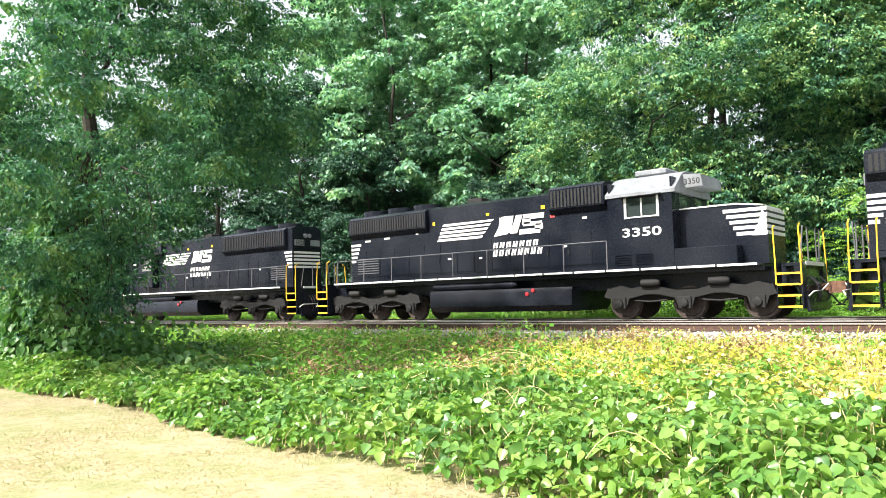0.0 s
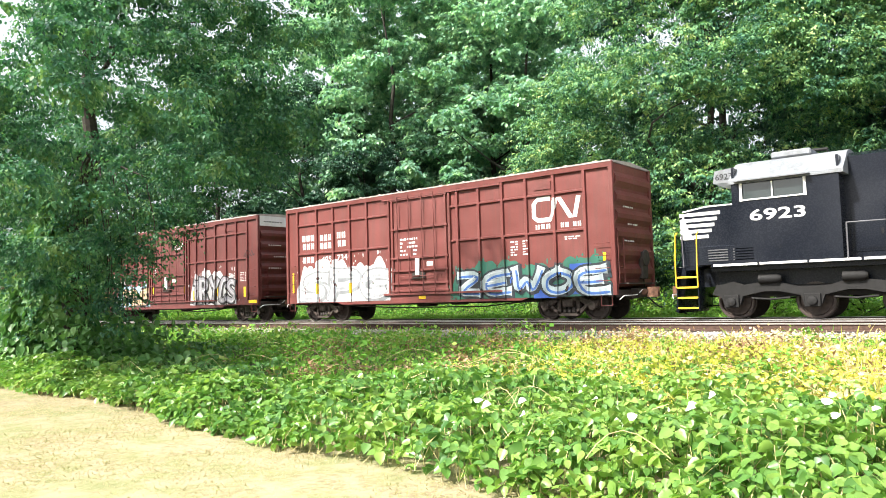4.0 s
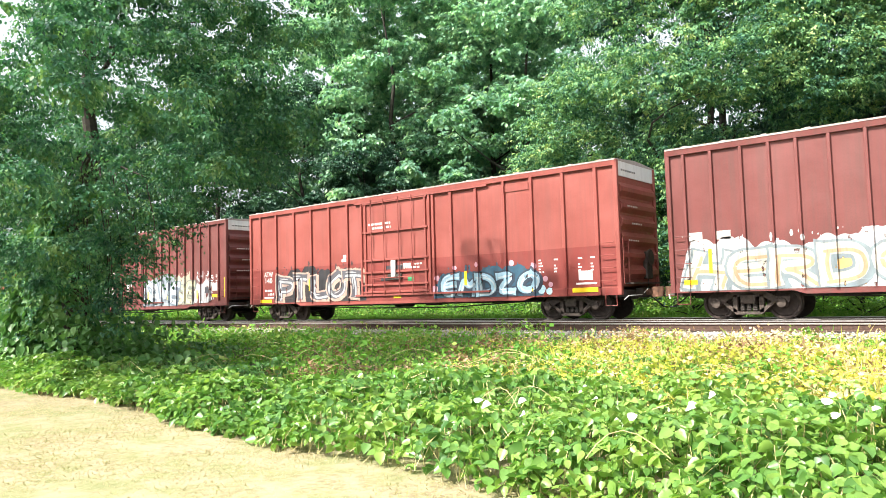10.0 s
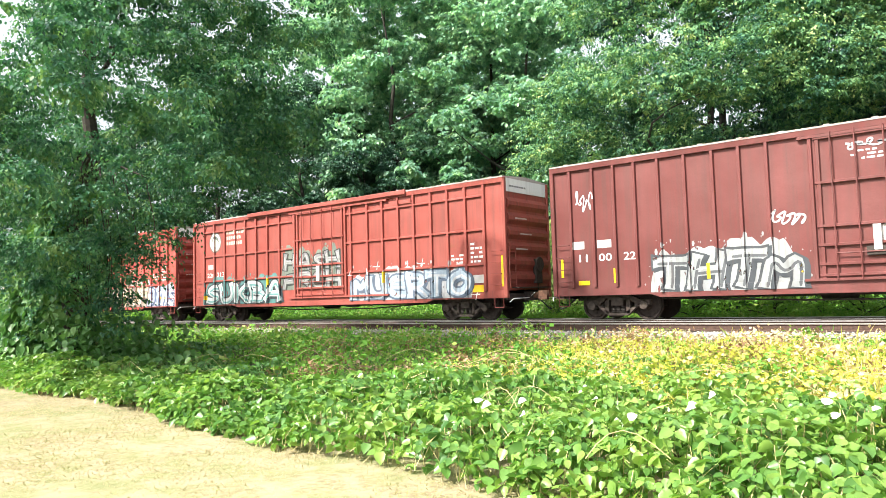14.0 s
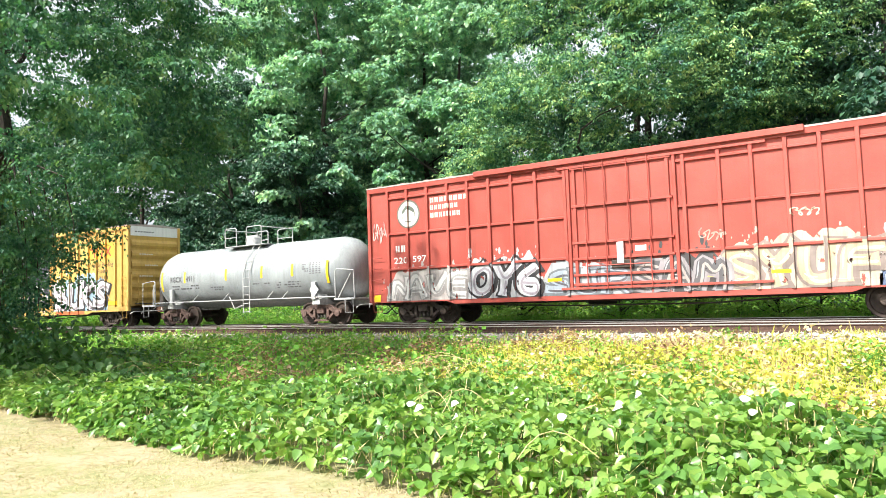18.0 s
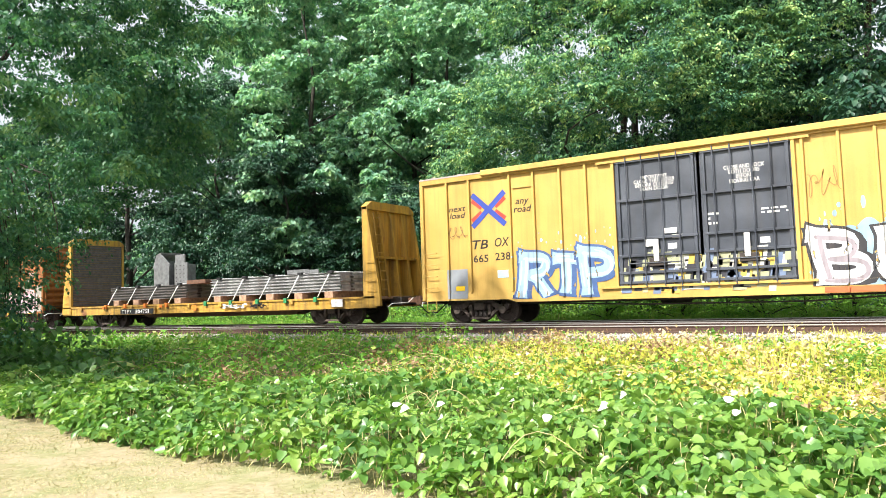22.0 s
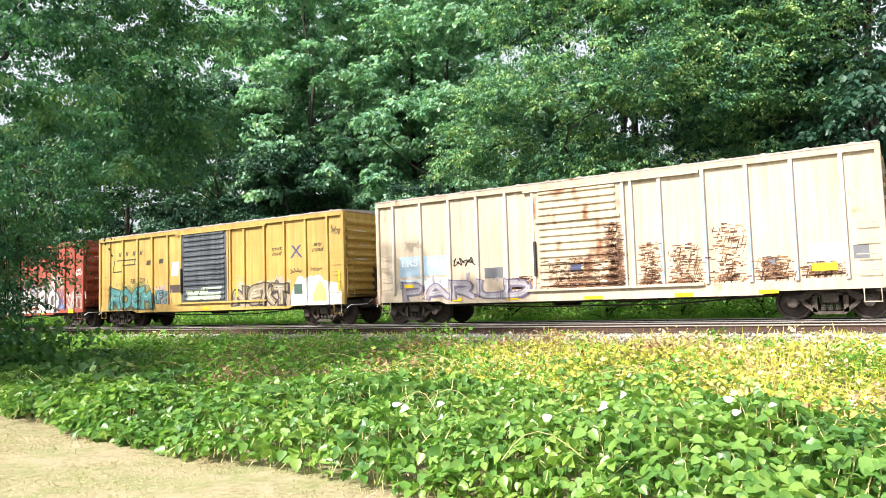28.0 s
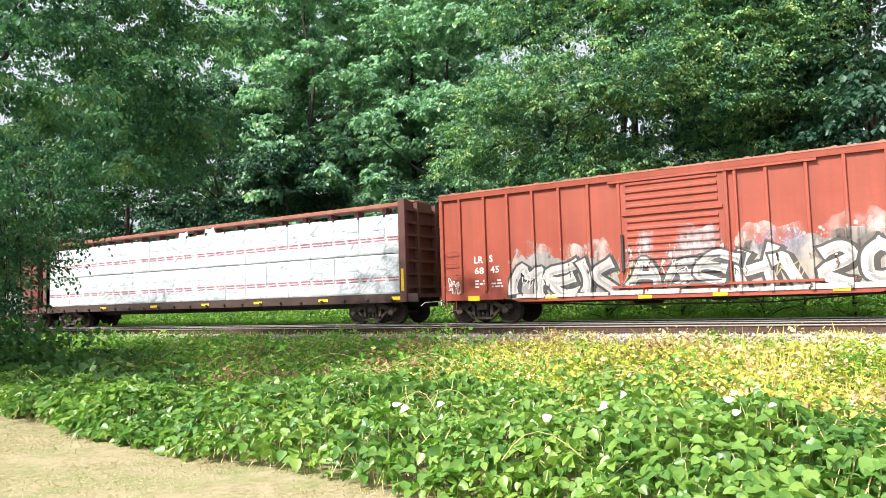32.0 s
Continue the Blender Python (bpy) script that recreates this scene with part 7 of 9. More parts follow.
# the last car, half hidden behind the tree
car = boxcar("plain oxide-red boxcar at the tail of the train", -340.4, -356.2, 4.9, BROWN, [-7.2, -6.2, -5.2, -4.2, -3.2, -2.2, 2.2, 3.2, 4.2, 5.2, 6.2, 7.2], [(-1.6, 1.5)], (), truck=1.3)
graffiti(car, "TWO", 2.0, 6.4, 0.82, 1.9, (0.7, 0.7, 0.7), (0.1, 0.1, 0.1), (0.5, 0.5, 0.52), 111)

# ---------- locomotives ----------
LBLACK = painted("engine_black_paint", (0.0048, 0.0068, 0.0125), grime=0.035, fade=0.2, rough=0.24, dirt_col=(0.02, 0.022, 0.028), spec=0.2, dents=0.12)
LGRILLE = plain("dark_grille", (0.012, 0.012, 0.012), 0.8)
LFRAME = plain("engine_truck_steel", (0.009, 0.0085, 0.0085), 0.75, 0.1, 0.4)
ROOFWHITE = painted("pale_cab_roof_paint", (0.20, 0.215, 0.235), grime=0.4)
GLASS, gN, gL, gB = material("window_glass")
gB.inputs["Base Color"].default_value = (0.03, 0.04, 0.04, 1)
gB.inputs["Roughness"].default_value = 0.06
gB.inputs["Specular IOR Level"].default_value = 0.8
RAILGREY = plain("handrail_paint", (0.10, 0.10, 0.11), 0.5)


def engine_truck(loco, axles, key):
    """Six-wheel truck with a heavy cast frame."""
    x0, x1 = min(axles) - 0.55, max(axles) + 0.5
    xm = sum(axles) / 3
    t = part("truck", Shape().box(x0 + 0.3, x1 - 0.3, -0.9, 0.9, 0.62, 0.95, 0.03), LFRAME, loco, "six-wheel cast truck")
    for s in (-1, 1):
        y0, y1 = 1.0 * s, 1.2 * s
        top = [(x0, 0.72), (x0 + 0.15, 1.02), (x0 + 0.6, 1.08)]
        low = []
        a = sorted(axles)
        for i, ax in enumerate(a):
            top += [(ax - 0.35, 0.98 if i != 1 else 0.9), (ax + 0.35, 0.98 if i != 1 else 0.9)]
            if i < 2:
                top += [((ax + a[i + 1]) / 2, 1.08)]
        top += [(x1 - 0.5, 1.08), (x1 - 0.1, 1.02), (x1, 0.72)]
        for i, ax in reversed(list(enumerate(a))):
            low += [(ax + 0.3, 0.66), (ax + 0.22, 0.42), (ax - 0.22, 0.42), (ax - 0.3, 0.66)]
            if i:
                low += [((ax + a[i - 1]) / 2 + 0.2, 0.78), ((ax + a[i - 1]) / 2 - 0.2, 0.78)]
        top = sorted(top, key=lambda p: p[0])
        part("side_frame", Shape().prism(top + low, "y", y0, y1), LFRAME, t)
        for ax in a:
            part("axle_box", Shape().box(ax - 0.2, ax + 0.2, min(y1, y1 + 0.06 * s), max(y1, y1 + 0.06 * s), 0.34, 0.7, 0.03).lathe([(y1 + 0.05 * s, 0.13), (y1 + 0.12 * s, 0.12), (y1 + 0.14 * s, 0.05)], (ax, 0, R_LOCO), "y", 14), LFRAME, t)
        for x in ((a[0] + a[1]) / 2, (a[1] + a[2]) / 2):
            part("brake_cylinder", Shape().lathe([(-0.3, 0.06), (-0.28, 0.13), (0.2, 0.13), (0.3, 0.07)], (x, y1 + 0.02 * s, 1.13), "x", 12), LFRAME, t)
            part("brake_shoe", Shape().tube([(x - 0.5, y1 + 0.03 * s, 0.6), (x, y1 + 0.05 * s, 0.56), (x + 0.5, y1 + 0.03 * s, 0.6)], 0.03, 6), LFRAME, t)
    for ax in axles:
        wheelset(t, ax, R_LOCO)
    return t


def handrail(loco, pts, r, mat, name="handrail"):
    return part(name, Shape().tube(pts, r, 6), mat, loco, "yellow handrail" if mat is YELLOW else "")


def locomotive(label, centre, d, ends, cab, nose, hood, rad, flare, tank, trucks, number, marks, win, box=None, stripes_rear=True):
    """d: +1 where the cab looks along the train's way. ends: (x of one platform's end, of the other)."""
    lo = rolling(thing("locomotive", label, "locomotive", "engines of the train"), centre)
    SURF[lo] = dict(base=0.872, post=0.872, posts=[], doors=[])
    e0, e1 = ends
    # frame and walkway
    part("frame", Shape().box(e0 + 0.3, e1 - 0.3, -0.75, 0.75, 0.95, 1.5).box(e0 + 1.0, e1 - 1.0, -1.3, 1.3, 1.38, 1.52), LBLACK, lo)
    part("walkway", Shape().box(e0 + 1.05, e1 - 1.05, -1.52, 1.52, 1.5, 1.57, 0.01), LBLACK, lo)
    for s in (-1, 1):
        seg = 15
        for i in range(seg):
            a = e0 + 1.1 + (e1 - e0 - 2.2) * i / seg
            b = e0 + 1.1 + (e1 - e0 - 2.2) * (i + 1) / seg
            part("sill_stripe", Shape().box(a + 0.03, b - 0.03, min(s * 1.52, s * 1.535), max(s * 1.52, s * 1.535), 1.52, 1.585), WHITE_DIRTY, lo, "white sill stripe")
    for e, sg in ((e0, -1), (e1, 1)):
        part("end_platform", Shape().box(min(e, e - sg * 0.6), max(e, e - sg * 0.6), -1.1, 1.1, 1.45, 1.55, 0.01), LBLACK, lo)
        part("platform_edge", Shape().box(min(e, e + sg * 0.02), max(e, e + sg * 0.02), -1.1, 1.1, 1.47, 1.57), WHITE_DIRTY, lo)
        part("pilot", Shape().prism([(e - sg * 0.1, 1.45), (e - sg * 0.02, 1.0), (e + sg * 0.12, 0.25), (e + sg * 0.04, 0.2), (e - sg * 0.2, 0.9), (e - sg * 0.25, 1.45)], "y", -1.3, 1.3), LBLACK, lo, "black pilot plate")
        coupler(lo, e, sg, zc=0.85, reach=0.62)
        for y in (-0.75, -0.6, -0.45, 0.5, 0.65):
            part("air_hose", Shape().tube([(e, y, 1.15), (e + sg * 0.18, y, 0.95), (e + sg * 0.22, y * 0.95, 0.6), (e + sg * 0.12, y * 0.9, 0.45)], 0.022, 5), BLACK, lo, "black rubber air hose")
        for s in (-1, 1):
            xs0, xs1 = sorted((e - sg * 0.04, e - sg * 0.64))
            st = part("steps", Shape().box(xs0 - 0.03, xs0, s * 1.0 if s > 0 else -1.5, 1.5 if s > 0 else -1.0, 0.3, 1.55).box(xs1, xs1 + 0.03, s * 1.0 if s > 0 else -1.5, 1.5 if s > 0 else -1.0, 0.3, 1.55), LBLACK, lo)
            for i in range(4):
                z = 0.36 + 0.3 * i
                y0, y1 = sorted((s * 1.05, s * 1.5))
                part("step_tread", Shape().box(xs0, xs1, y0, y1, z - 0.02, z + 0.015), LBLACK, st)
                part("step_edge", Shape().box(xs0, xs1, min(s * 1.5, s * 1.52), max(s * 1.5, s * 1.52), z - 0.035, z + 0.02), YELLOW, st, "yellow step edge")
            for x in (xs0 - 0.02, xs1 + 0.02):
                handrail(lo, [(x, s * 1.53, 0.95), (x, s * 1.54, 1.6), (x - sg * 0.02, s * 1.5, 2.5), (x - sg * 0.02, s * 1.35, 2.58)], 0.022, YELLOW)
            handrail(lo, [(e - sg * 0.05, s * 0.5, 1.55), (e - sg * 0.05, s * 0.5, 2.55), (e - sg * 0.05, s * 1.0, 2.55), (e - sg * 0.12, s * 1.12, 1.55)], 0.02, RAILGREY)
    # long hood
    h0, h1 = hood
    zt = 4.42
    part("hood", Shape().prism([(-0.87, 1.57), (0.87, 1.57), (0.87, zt - 0.12), (0.62, zt), (-0.62, zt), (-0.87, zt - 0.12)], "x", h0, h1), LBLACK, lo)
    n = int((h1 - h0) / 0.82)
    for i in range(n):
        a = h0 + 0.1 + (h1 - h0 - 0.2) * i / n
        b = h0 + 0.1 + (h1 - h0 - 0.2) * (i + 1) / n
        for s in (-1, 1):
            dr = part("hood_door", Shape().box(a + 0.02, b - 0.02, min(s * 0.86, s * 0.885), max(s * 0.86, s * 0.885), 1.75, 2.95, 0.008), LBLACK, lo)
            part("latch", Shape().box(b - 0.12, b - 0.07, min(s * 0.88, s * 0.91), max(s * 0.88, s * 0.91), 2.2, 2.34), LFRAME, dr)
    # radiator and brake-grid housings, flared out
    for k, (a, b, z0, z1) in enumerate((rad, flare)):
        part("grille_housing", Shape().prism([(-0.88, z0 - 0.2), (-1.06, z0), (-1.06, z1), (-0.9, z1 + 0.1), (0.9, z1 + 0.1), (1.06, z1), (1.06, z0), (0.88, z0 - 0.2)], "x", a, b), LBLACK, lo)
        for s in (-1, 1):
            g = part("grille", Shape().box(a + 0.08, b - 0.08, min(s * 1.06, s * 1.07), max(s * 1.06, s * 1.07), z0 + 0.05, z1 - 0.05), LGRILLE, lo)
            m = int((b - a) / 0.14)
            sl = Shape()
            for i in range(m):
                x = a + 0.12 + (b - a - 0.24) * (i + 0.5) / m
                sl.box(x - 0.02, x + 0.02, min(s * 1.07, s * 1.09), max(s * 1.07, s * 1.09), z0 + 0.06, z1 - 0.06)
            tagged(part("grille", sl, LBLACK, g), kind="stuff")
    for i in range(3):
        x = rad[0] + (rad[1] - rad[0]) * (i + 0.5) / 3
        part("roof_fan", Shape().lathe([(zt, 0.62), (zt + 0.2, 0.62), (zt + 0.22, 0.5), (zt + 0.12, 0.1)], (x, 0, 0), "z", 20), LBLACK, lo)
    for i in range(2):
        x = flare[0] + (flare[1] - flare[0]) * (i + 0.5) / 2
        part("roof_fan", Shape().lathe([(zt, 0.5), (zt + 0.17, 0.5), (zt + 0.18, 0.4), (zt + 0.1, 0.1)], (x, 0, 0), "z", 18), LBLACK, lo)
    part("exhaust", Shape().box((h0 + h1) / 2 - 0.35, (h0 + h1) / 2 + 0.35, -0.25, 0.25, zt - 0.02, zt + 0.22, 0.03), LFRAME, lo)
    # cab with windows and a pale sloping roof
    c0, c1 = cab
    cz = 3.86
    for s in (-1, 1):
        w0, w1, wz0, wz1 = win
        y0, y1 = sorted((s * 1.46, s * 1.52))
        part("cab_side", Shape().box(c0, w0, y0, y1, 1.57, cz).box(w1, c1, y0, y1, 1.57, cz).box(w0, w1, y0, y1, 1.57, wz0).box(w0, w1, y0, y1, wz1, cz), LBLACK, lo)
        fr = part("window_frame", Shape().box(w0 - 0.04, w0 + 0.03, min(s * 1.5, s * 1.55), max(s * 1.5, s * 1.55), wz0 - 0.04, wz1 + 0.04).box(w1 - 0.03, w1 + 0.04, min(s * 1.5, s * 1.55), max(s * 1.5, s * 1.55), wz0 - 0.04, wz1 + 0.04)
                  .box(w0, w1, min(s * 1.5, s * 1.55), max(s * 1.5, s * 1.55), wz0 - 0.03, wz0 + 0.01).box((w0 + w1) / 2 - 0.02, (w0 + w1) / 2 + 0.015, min(s * 1.5, s * 1.54), max(s * 1.5, s * 1.54), wz0, wz1), WHITE_DIRTY, lo, "pale window frame")
        part("pane", Shape().box(w0, w1, min(s * 1.47, s * 1.485), max(s * 1.47, s * 1.485), wz0, wz1), GLASS, fr)
        part("awning", Shape().box(w0 - 0.15, w1 + 0.15, min(s * 1.52, s * 1.74), max(s * 1.52, s * 1.74), wz1 + 0.06, wz1 + 0.09), ROOFWHITE, lo, "pale sun awning")
    part("cab_wall", Shape().box(c0, c0 + 0.06, -1.46, 1.46, 1.57, 4.3), LBLACK, lo)
    part("cab_wall", Shape().box(c1 - 0.06, c1, -1.46, 1.46, 1.57, 4.3), LBLACK, lo)
    part("cab_roof", Shape().prism([(-1.56, cz - 0.04), (-1.56, cz + 0.06), (-0.85, 4.46), (-0.45, 4.56), (0.45, 4.56), (0.85, 4.46), (1.56, cz + 0.06), (1.56, cz - 0.04)], "x", c0 - 0.06, c1 + 0.12), ROOFWHITE, lo, "pale grey sloping cab roof")
    part("cab_air_unit", Shape().box((c0 + c1) / 2 - 0.5, (c0 + c1) / 2 + 0.55, -0.6, 0.6, 4.55, 4.74, 0.04), ROOFWHITE, lo)
    part("horn", Shape().tube([((c0 + c1) / 2 - 0.8 * d, 0.3, 4.55), ((c0 + c1) / 2 - 0.8 * d, 0.3, 4.78), ((c0 + c1) / 2 - 0.3 * d, 0.3, 4.8)], 0.05, 8), LFRAME, lo)
    # windscreen and number boards over the nose
    cf = c1 if d > 0 else c0
    for y in (-0.95, 0.35):
        part("windscreen", Shape().box(min(cf, cf + d * 0.02), max(cf, cf + d * 0.02), y, y + 0.6, 3.45, 3.85), GLASS, lo)
    part("number_board", Shape().prism([(cf, 3.98), (cf + d * 0.72, 4.0), (cf + d * 0.66, 4.36), (cf, 4.42)], "y", -0.86, 0.86), ROOFWHITE, lo, "pale number board housing")
    n0, n1 = sorted(nose)
    lowf = (n1, n0)[d < 0]
    o = [(cf, 1.57), (lowf, 1.57), (lowf, 3.02), (lowf - d * 0.12, 3.2), (lowf - d * 0.8, 3.3), (cf, 3.3)]
    part("nose", Shape().prism(o, "y", -0.95, 0.95), LBLACK, lo)
    part("nose_top", Shape().prism([(lowf - d * 0.1, 3.215), (lowf - d * 0.8, 3.31), (cf, 3.31), (cf, 3.35), (lowf - d * 0.8, 3.35), (lowf - d * 0.1, 3.25)], "y", -0.97, 0.97), WHITE_DIRTY, lo, "pale edge of the nose roof")
    b0, b1 = sorted((cf - d * 2.2, lowf - d * 0.7))
    for s in (-1, 1):
        bb = part("battery_box", Shape().box(b0, b1, min(s * 0.9, s * 1.5), max(s * 0.9, s * 1.5), 1.57, 2.12, 0.02), LBLACK, lo)
        for k in range(5):
            for xa in (b0 + 0.3, b0 + 1.0):
                part("louvre", Shape().box(xa, xa + 0.55, min(s * 1.5, s * 1.52), max(s * 1.5, s * 1.52), 1.68 + 0.075 * k, 1.71 + 0.075 * k), RAILGREY, bb)
    for i in range(5):
        z = 2.4 + 0.17 * i
        part("nose_stripe", Shape().box(min(lowf, lowf + d * 0.004), max(lowf, lowf + d * 0.004), -0.9, 0.9, z, z + 0.1), WHITE, lo, "white nose stripe")
    SURF[lo] = dict(base=0.952, post=0.952, posts=[], doors=[])
    sl = []
    for i in range(5):
        z = 2.4 + 0.17 * i
        a = lowf - d * (0.85 + 0.09 * i)
        sl.append((min(a, lowf), max(a, lowf), z, z + 0.1))
    rects(lo, "nose_stripe", sl, WHITE, 0.004, -0.5 * d * 0, "white stripes on the nose side")
    decal(lo, "emblem", [(lowf - d * 0.42, 2.38), (lowf - d * 0.02, 2.38), (lowf - d * 0.02, 2.9), (lowf - d * 0.12, 3.12), (lowf - d * 0.24, 2.72)], [(0, 1, 2, 3, 4)], WHITE, 0.007, "white angular figure over the nose stripes")
    SURF[lo] = dict(base=0.888, post=0.888, posts=[], doors=[])
    for fx, z, w in ((0.07, 3.28, 0.3), (0.16, 3.32, 0.3), (0.30, 3.4, 0.14), (0.43, 2.3, 0.16), (0.55, 2.25, 0.14), (0.90, 3.35, 0.16), (0.84, 2.45, 0.12)):
        x = h0 + (h1 - h0) * fx
        rects(lo, "data_plate", [(x, x + w, z, z + 0.07)], WHITE, 0.004)
    rects(lo, "data_plate", [(h0 + (h1 - h0) * 0.8, h0 + (h1 - h0) * 0.8 + 0.18, 3.5, 3.58)], spray((0.5, 0.05, 0.05)), 0.004, label="small red label")
    # fuel tank and air reservoir
    t0, t1 = tank
    part("fuel_tank", Shape().prism([(-1.35, 1.1), (-1.42, 0.95), (-1.4, 0.5), (-1.1, 0.3), (1.1, 0.3), (1.4, 0.5), (1.42, 0.95), (1.35, 1.1)], "x", t0, t1), LBLACK, lo)
    for s in (-1, 1):
        part("air_reservoir", Shape().lathe([(t0 + 0.1, 0.05), (t0 + 0.2, 0.13), (t0 + (t1 - t0) * 0.62, 0.13), (t0 + (t1 - t0) * 0.64, 0.05)], (0, s * 1.3, 1.24), "x", 14), LBLACK, lo)
    for x, col in ((t0 + (t1 - t0) * 0.72, (0.5, 0.03, 0.04)), (t0 + (t1 - t0) * 0.76, (0.5, 0.03, 0.04))):
        part("fuel_filler", Shape().lathe([(-1.42, 0.07), (-1.47, 0.07), (-1.48, 0.03)], (x, 0, 0.9 if col[0] > 0.4 and x < t0 + (t1 - t0) * 0.74 else 1.02), "y", 10), spray(col), lo, "red fuel cut-off")
    # handrails along the walkway
    for s in (-1, 1):
        r0, r1 = (c1 + 0.1, e1 - 1.35) if d < 0 else (e0 + 1.35, c0 - 0.1)
        handrail(lo, [(r0, s * 1.5, 2.5), (r0 + (r1 - r0) * 0.5, s * 1.5, 2.5), (r1, s * 1.5, 2.5)], 0.018, RAILGREY)
        m = 9
        for i in range(m):
            x = r0 + (r1 - r0) * i / (m - 1)
            part("stanchion", Shape().tube([(x, s * 1.52, 1.56), (x, s * 1.5, 2.5)], 0.022, 5), RAILGREY, lo)
    for k, tr in enumerate(trucks):
        engine_truck(lo, tr, k)
    # hood lettering: fanned stripes and plain blocks for the owner's mark
    sx0, sx1, bx1, z0, z1 = marks
    SURF[lo] = dict(base=0.888, post=0.888, posts=[], doors=[])
    hh = (z1 - z0) / 5
    for i in range(5):
        k = i / 4
        pts = [(sx0 + 0.28 * k, z0 + hh * i), (sx1 - 0.55 + 0.5 * k, z0 + hh * i + 0.02 * k), (sx1 - 0.45 + 0.5 * k, z0 + hh * (i + 0.68)), (sx0 + 0.28 * k + 0.06, z0 + hh * (i + 0.68))]
        decal(lo, "stripe", pts, [(0, 1, 2, 3)], WHITE, 0.003, "white speed stripe")
    w = bx1 - sx1
    decal(lo, "emblem", [(sx1 + 0.02, z0), (sx1 + 0.30 * w, z0 + 0.06), (sx1 + 0.26 * w, z0 + 0.3), (sx1 + 0.14 * w, z1), (sx1 + 0.12 * w, z0 + 0.35)], [(0, 1, 2, 4), (2, 3, 4)], WHITE, 0.003, "white angular emblem block")
    decal(lo, "emblem", [(sx1 + 0.24 * w, z0 + 0.1), (sx1 + 0.36 * w, z0 + 0.1), (sx1 + 0.42 * w, z1), (sx1 + 0.17 * w, z1)], [(0, 1, 2, 3)], WHITE, 0.004)
    decal(lo, "emblem", [(sx1 + 0.34 * w, z0 + 0.06), (sx1 + 0.48 * w, z0 + 0.06), (sx1 + 0.6 * w, z1), (sx1 + 0.47 * w, z1)], [(0, 1, 2, 3)], WHITE, 0.005)
    for a, b, c, e in ((0.6, 1.0, 0.74, 1.0), (0.58, 0.74, 0.5, 0.8), (0.6, 0.95, 0.4, 0.6), (0.82, 0.97, 0.18, 0.48), (0.52, 0.92, 0.0, 0.26)):
        rects(lo, "emblem", [(sx1 + a * w, sx1 + b * w, z0 + c * (z1 - z0), z0 + e * (z1 - z0))], WHITE, 0.006, 0.15, "white emblem block")
    word_bars(lo, sx1 - 0.08, bx1 - 0.25, z0 - 0.42, z0 - 0.22, [7], WHITE, 0.25, gap=0.3)
    word_bars(lo, sx1 - 0.1, bx1 - 0.1, z0 - 0.72, z0 - 0.50, [8], WHITE, 0.25, gap=0.3)
    # rear stripes on the hood's end
    hr, sg = (h0, -1) if d > 0 else (h1, 1)
    for i in range(5):
        part("end_stripe", Shape().box(min(hr, hr + sg * 0.004), max(hr, hr + sg * 0.004), -0.8, 0.8, 2.45 + 0.17 * i, 2.55 + 0.17 * i), WHITE, lo, "white stripe on the hood end")
    for s in (-1, 1):                        # louvres low on the hood's rear
        for k in range(7):
            a, b = sorted((hr - sg * 0.4, hr - sg * 1.6))
            part("louvre", Shape().box(a, b, min(s * 0.885, s * 0.9), max(s * 0.885, s * 0.9), 1.95 + 0.1 * k, 1.985 + 0.1 * k), RAILGREY, lo)
    st = []
    for i in range(5):
        a, b = sorted((hr - sg * (0.28 + 0.08 * i), hr - sg * 0.01))
        st.append((a, b, 2.45 + 0.17 * i, 2.55 + 0.17 * i))
    rects(lo, "end_stripe", st, WHITE, 0.003)
    part("end_number_board", Shape().box(min(hr, hr + sg * 0.05), max(hr, hr + sg * 0.05), -0.75, -0.2, 3.5, 3.78).box(min(hr, hr + sg * 0.05), max(hr, hr + sg * 0.05), 0.2, 0.75, 3.5, 3.78), ROOFWHITE, lo, "pale number boards")
    part("headlight", Shape().lathe([(hr, 0.1), (hr + sg * 0.08, 0.1), (hr + sg * 0.09, 0.07)], (0, -0.12, 3.98), "x", 12).lathe([(hr, 0.1), (hr + sg * 0.08, 0.1), (hr + sg * 0.09, 0.07)], (0, 0.12, 3.98), "x", 12), ROOFWHITE, lo)
    # cab side number
    SURF[lo] = dict(base=1.522, post=1.522, posts=[], doors=[])
    if number:
        letters(lo, number[0], *number[1:], WHITE, 0.02)
        SURF[lo] = dict(base=0.862, post=0.862, posts=[], doors=[])
        a, b = sorted((cf + d * 0.16, cf + d * 0.64))
        letters(lo, number[0], a, b, 4.08, 4.26, BLACK, 0.01)
        # figures on the end board
        v, f = text_shape(number[0], 0.01, 0)
        me = bpy.data.meshes.new("lettering")
        me.from_pydata([(hr + sg * 0.054, (-0.72 + 0.5 * p[0]) if sg > 0 else (-0.22 - 0.5 * p[0]), 3.54 + 0.2 * p[1]) for p in v], [], f)
        me.materials.append(BLACK)
        part("lettering", me, None, lo)
    SURF[lo] = dict(base=0.888, post=0.888, posts=[], doors=[])
    rects(lo, "reflector", [(sx0 - 0.2, sx0 - 0.08, z1 - 0.05, z1 + 0.08), (sx1 - 0.3, sx1 - 0.16, z1 + 0.1, z1 + 0.2), (bx1 - 0.1, bx1 + 0.06, z1 + 0.12, z1 + 0.24)], REFLECT, 0.006, label="small yellow label")
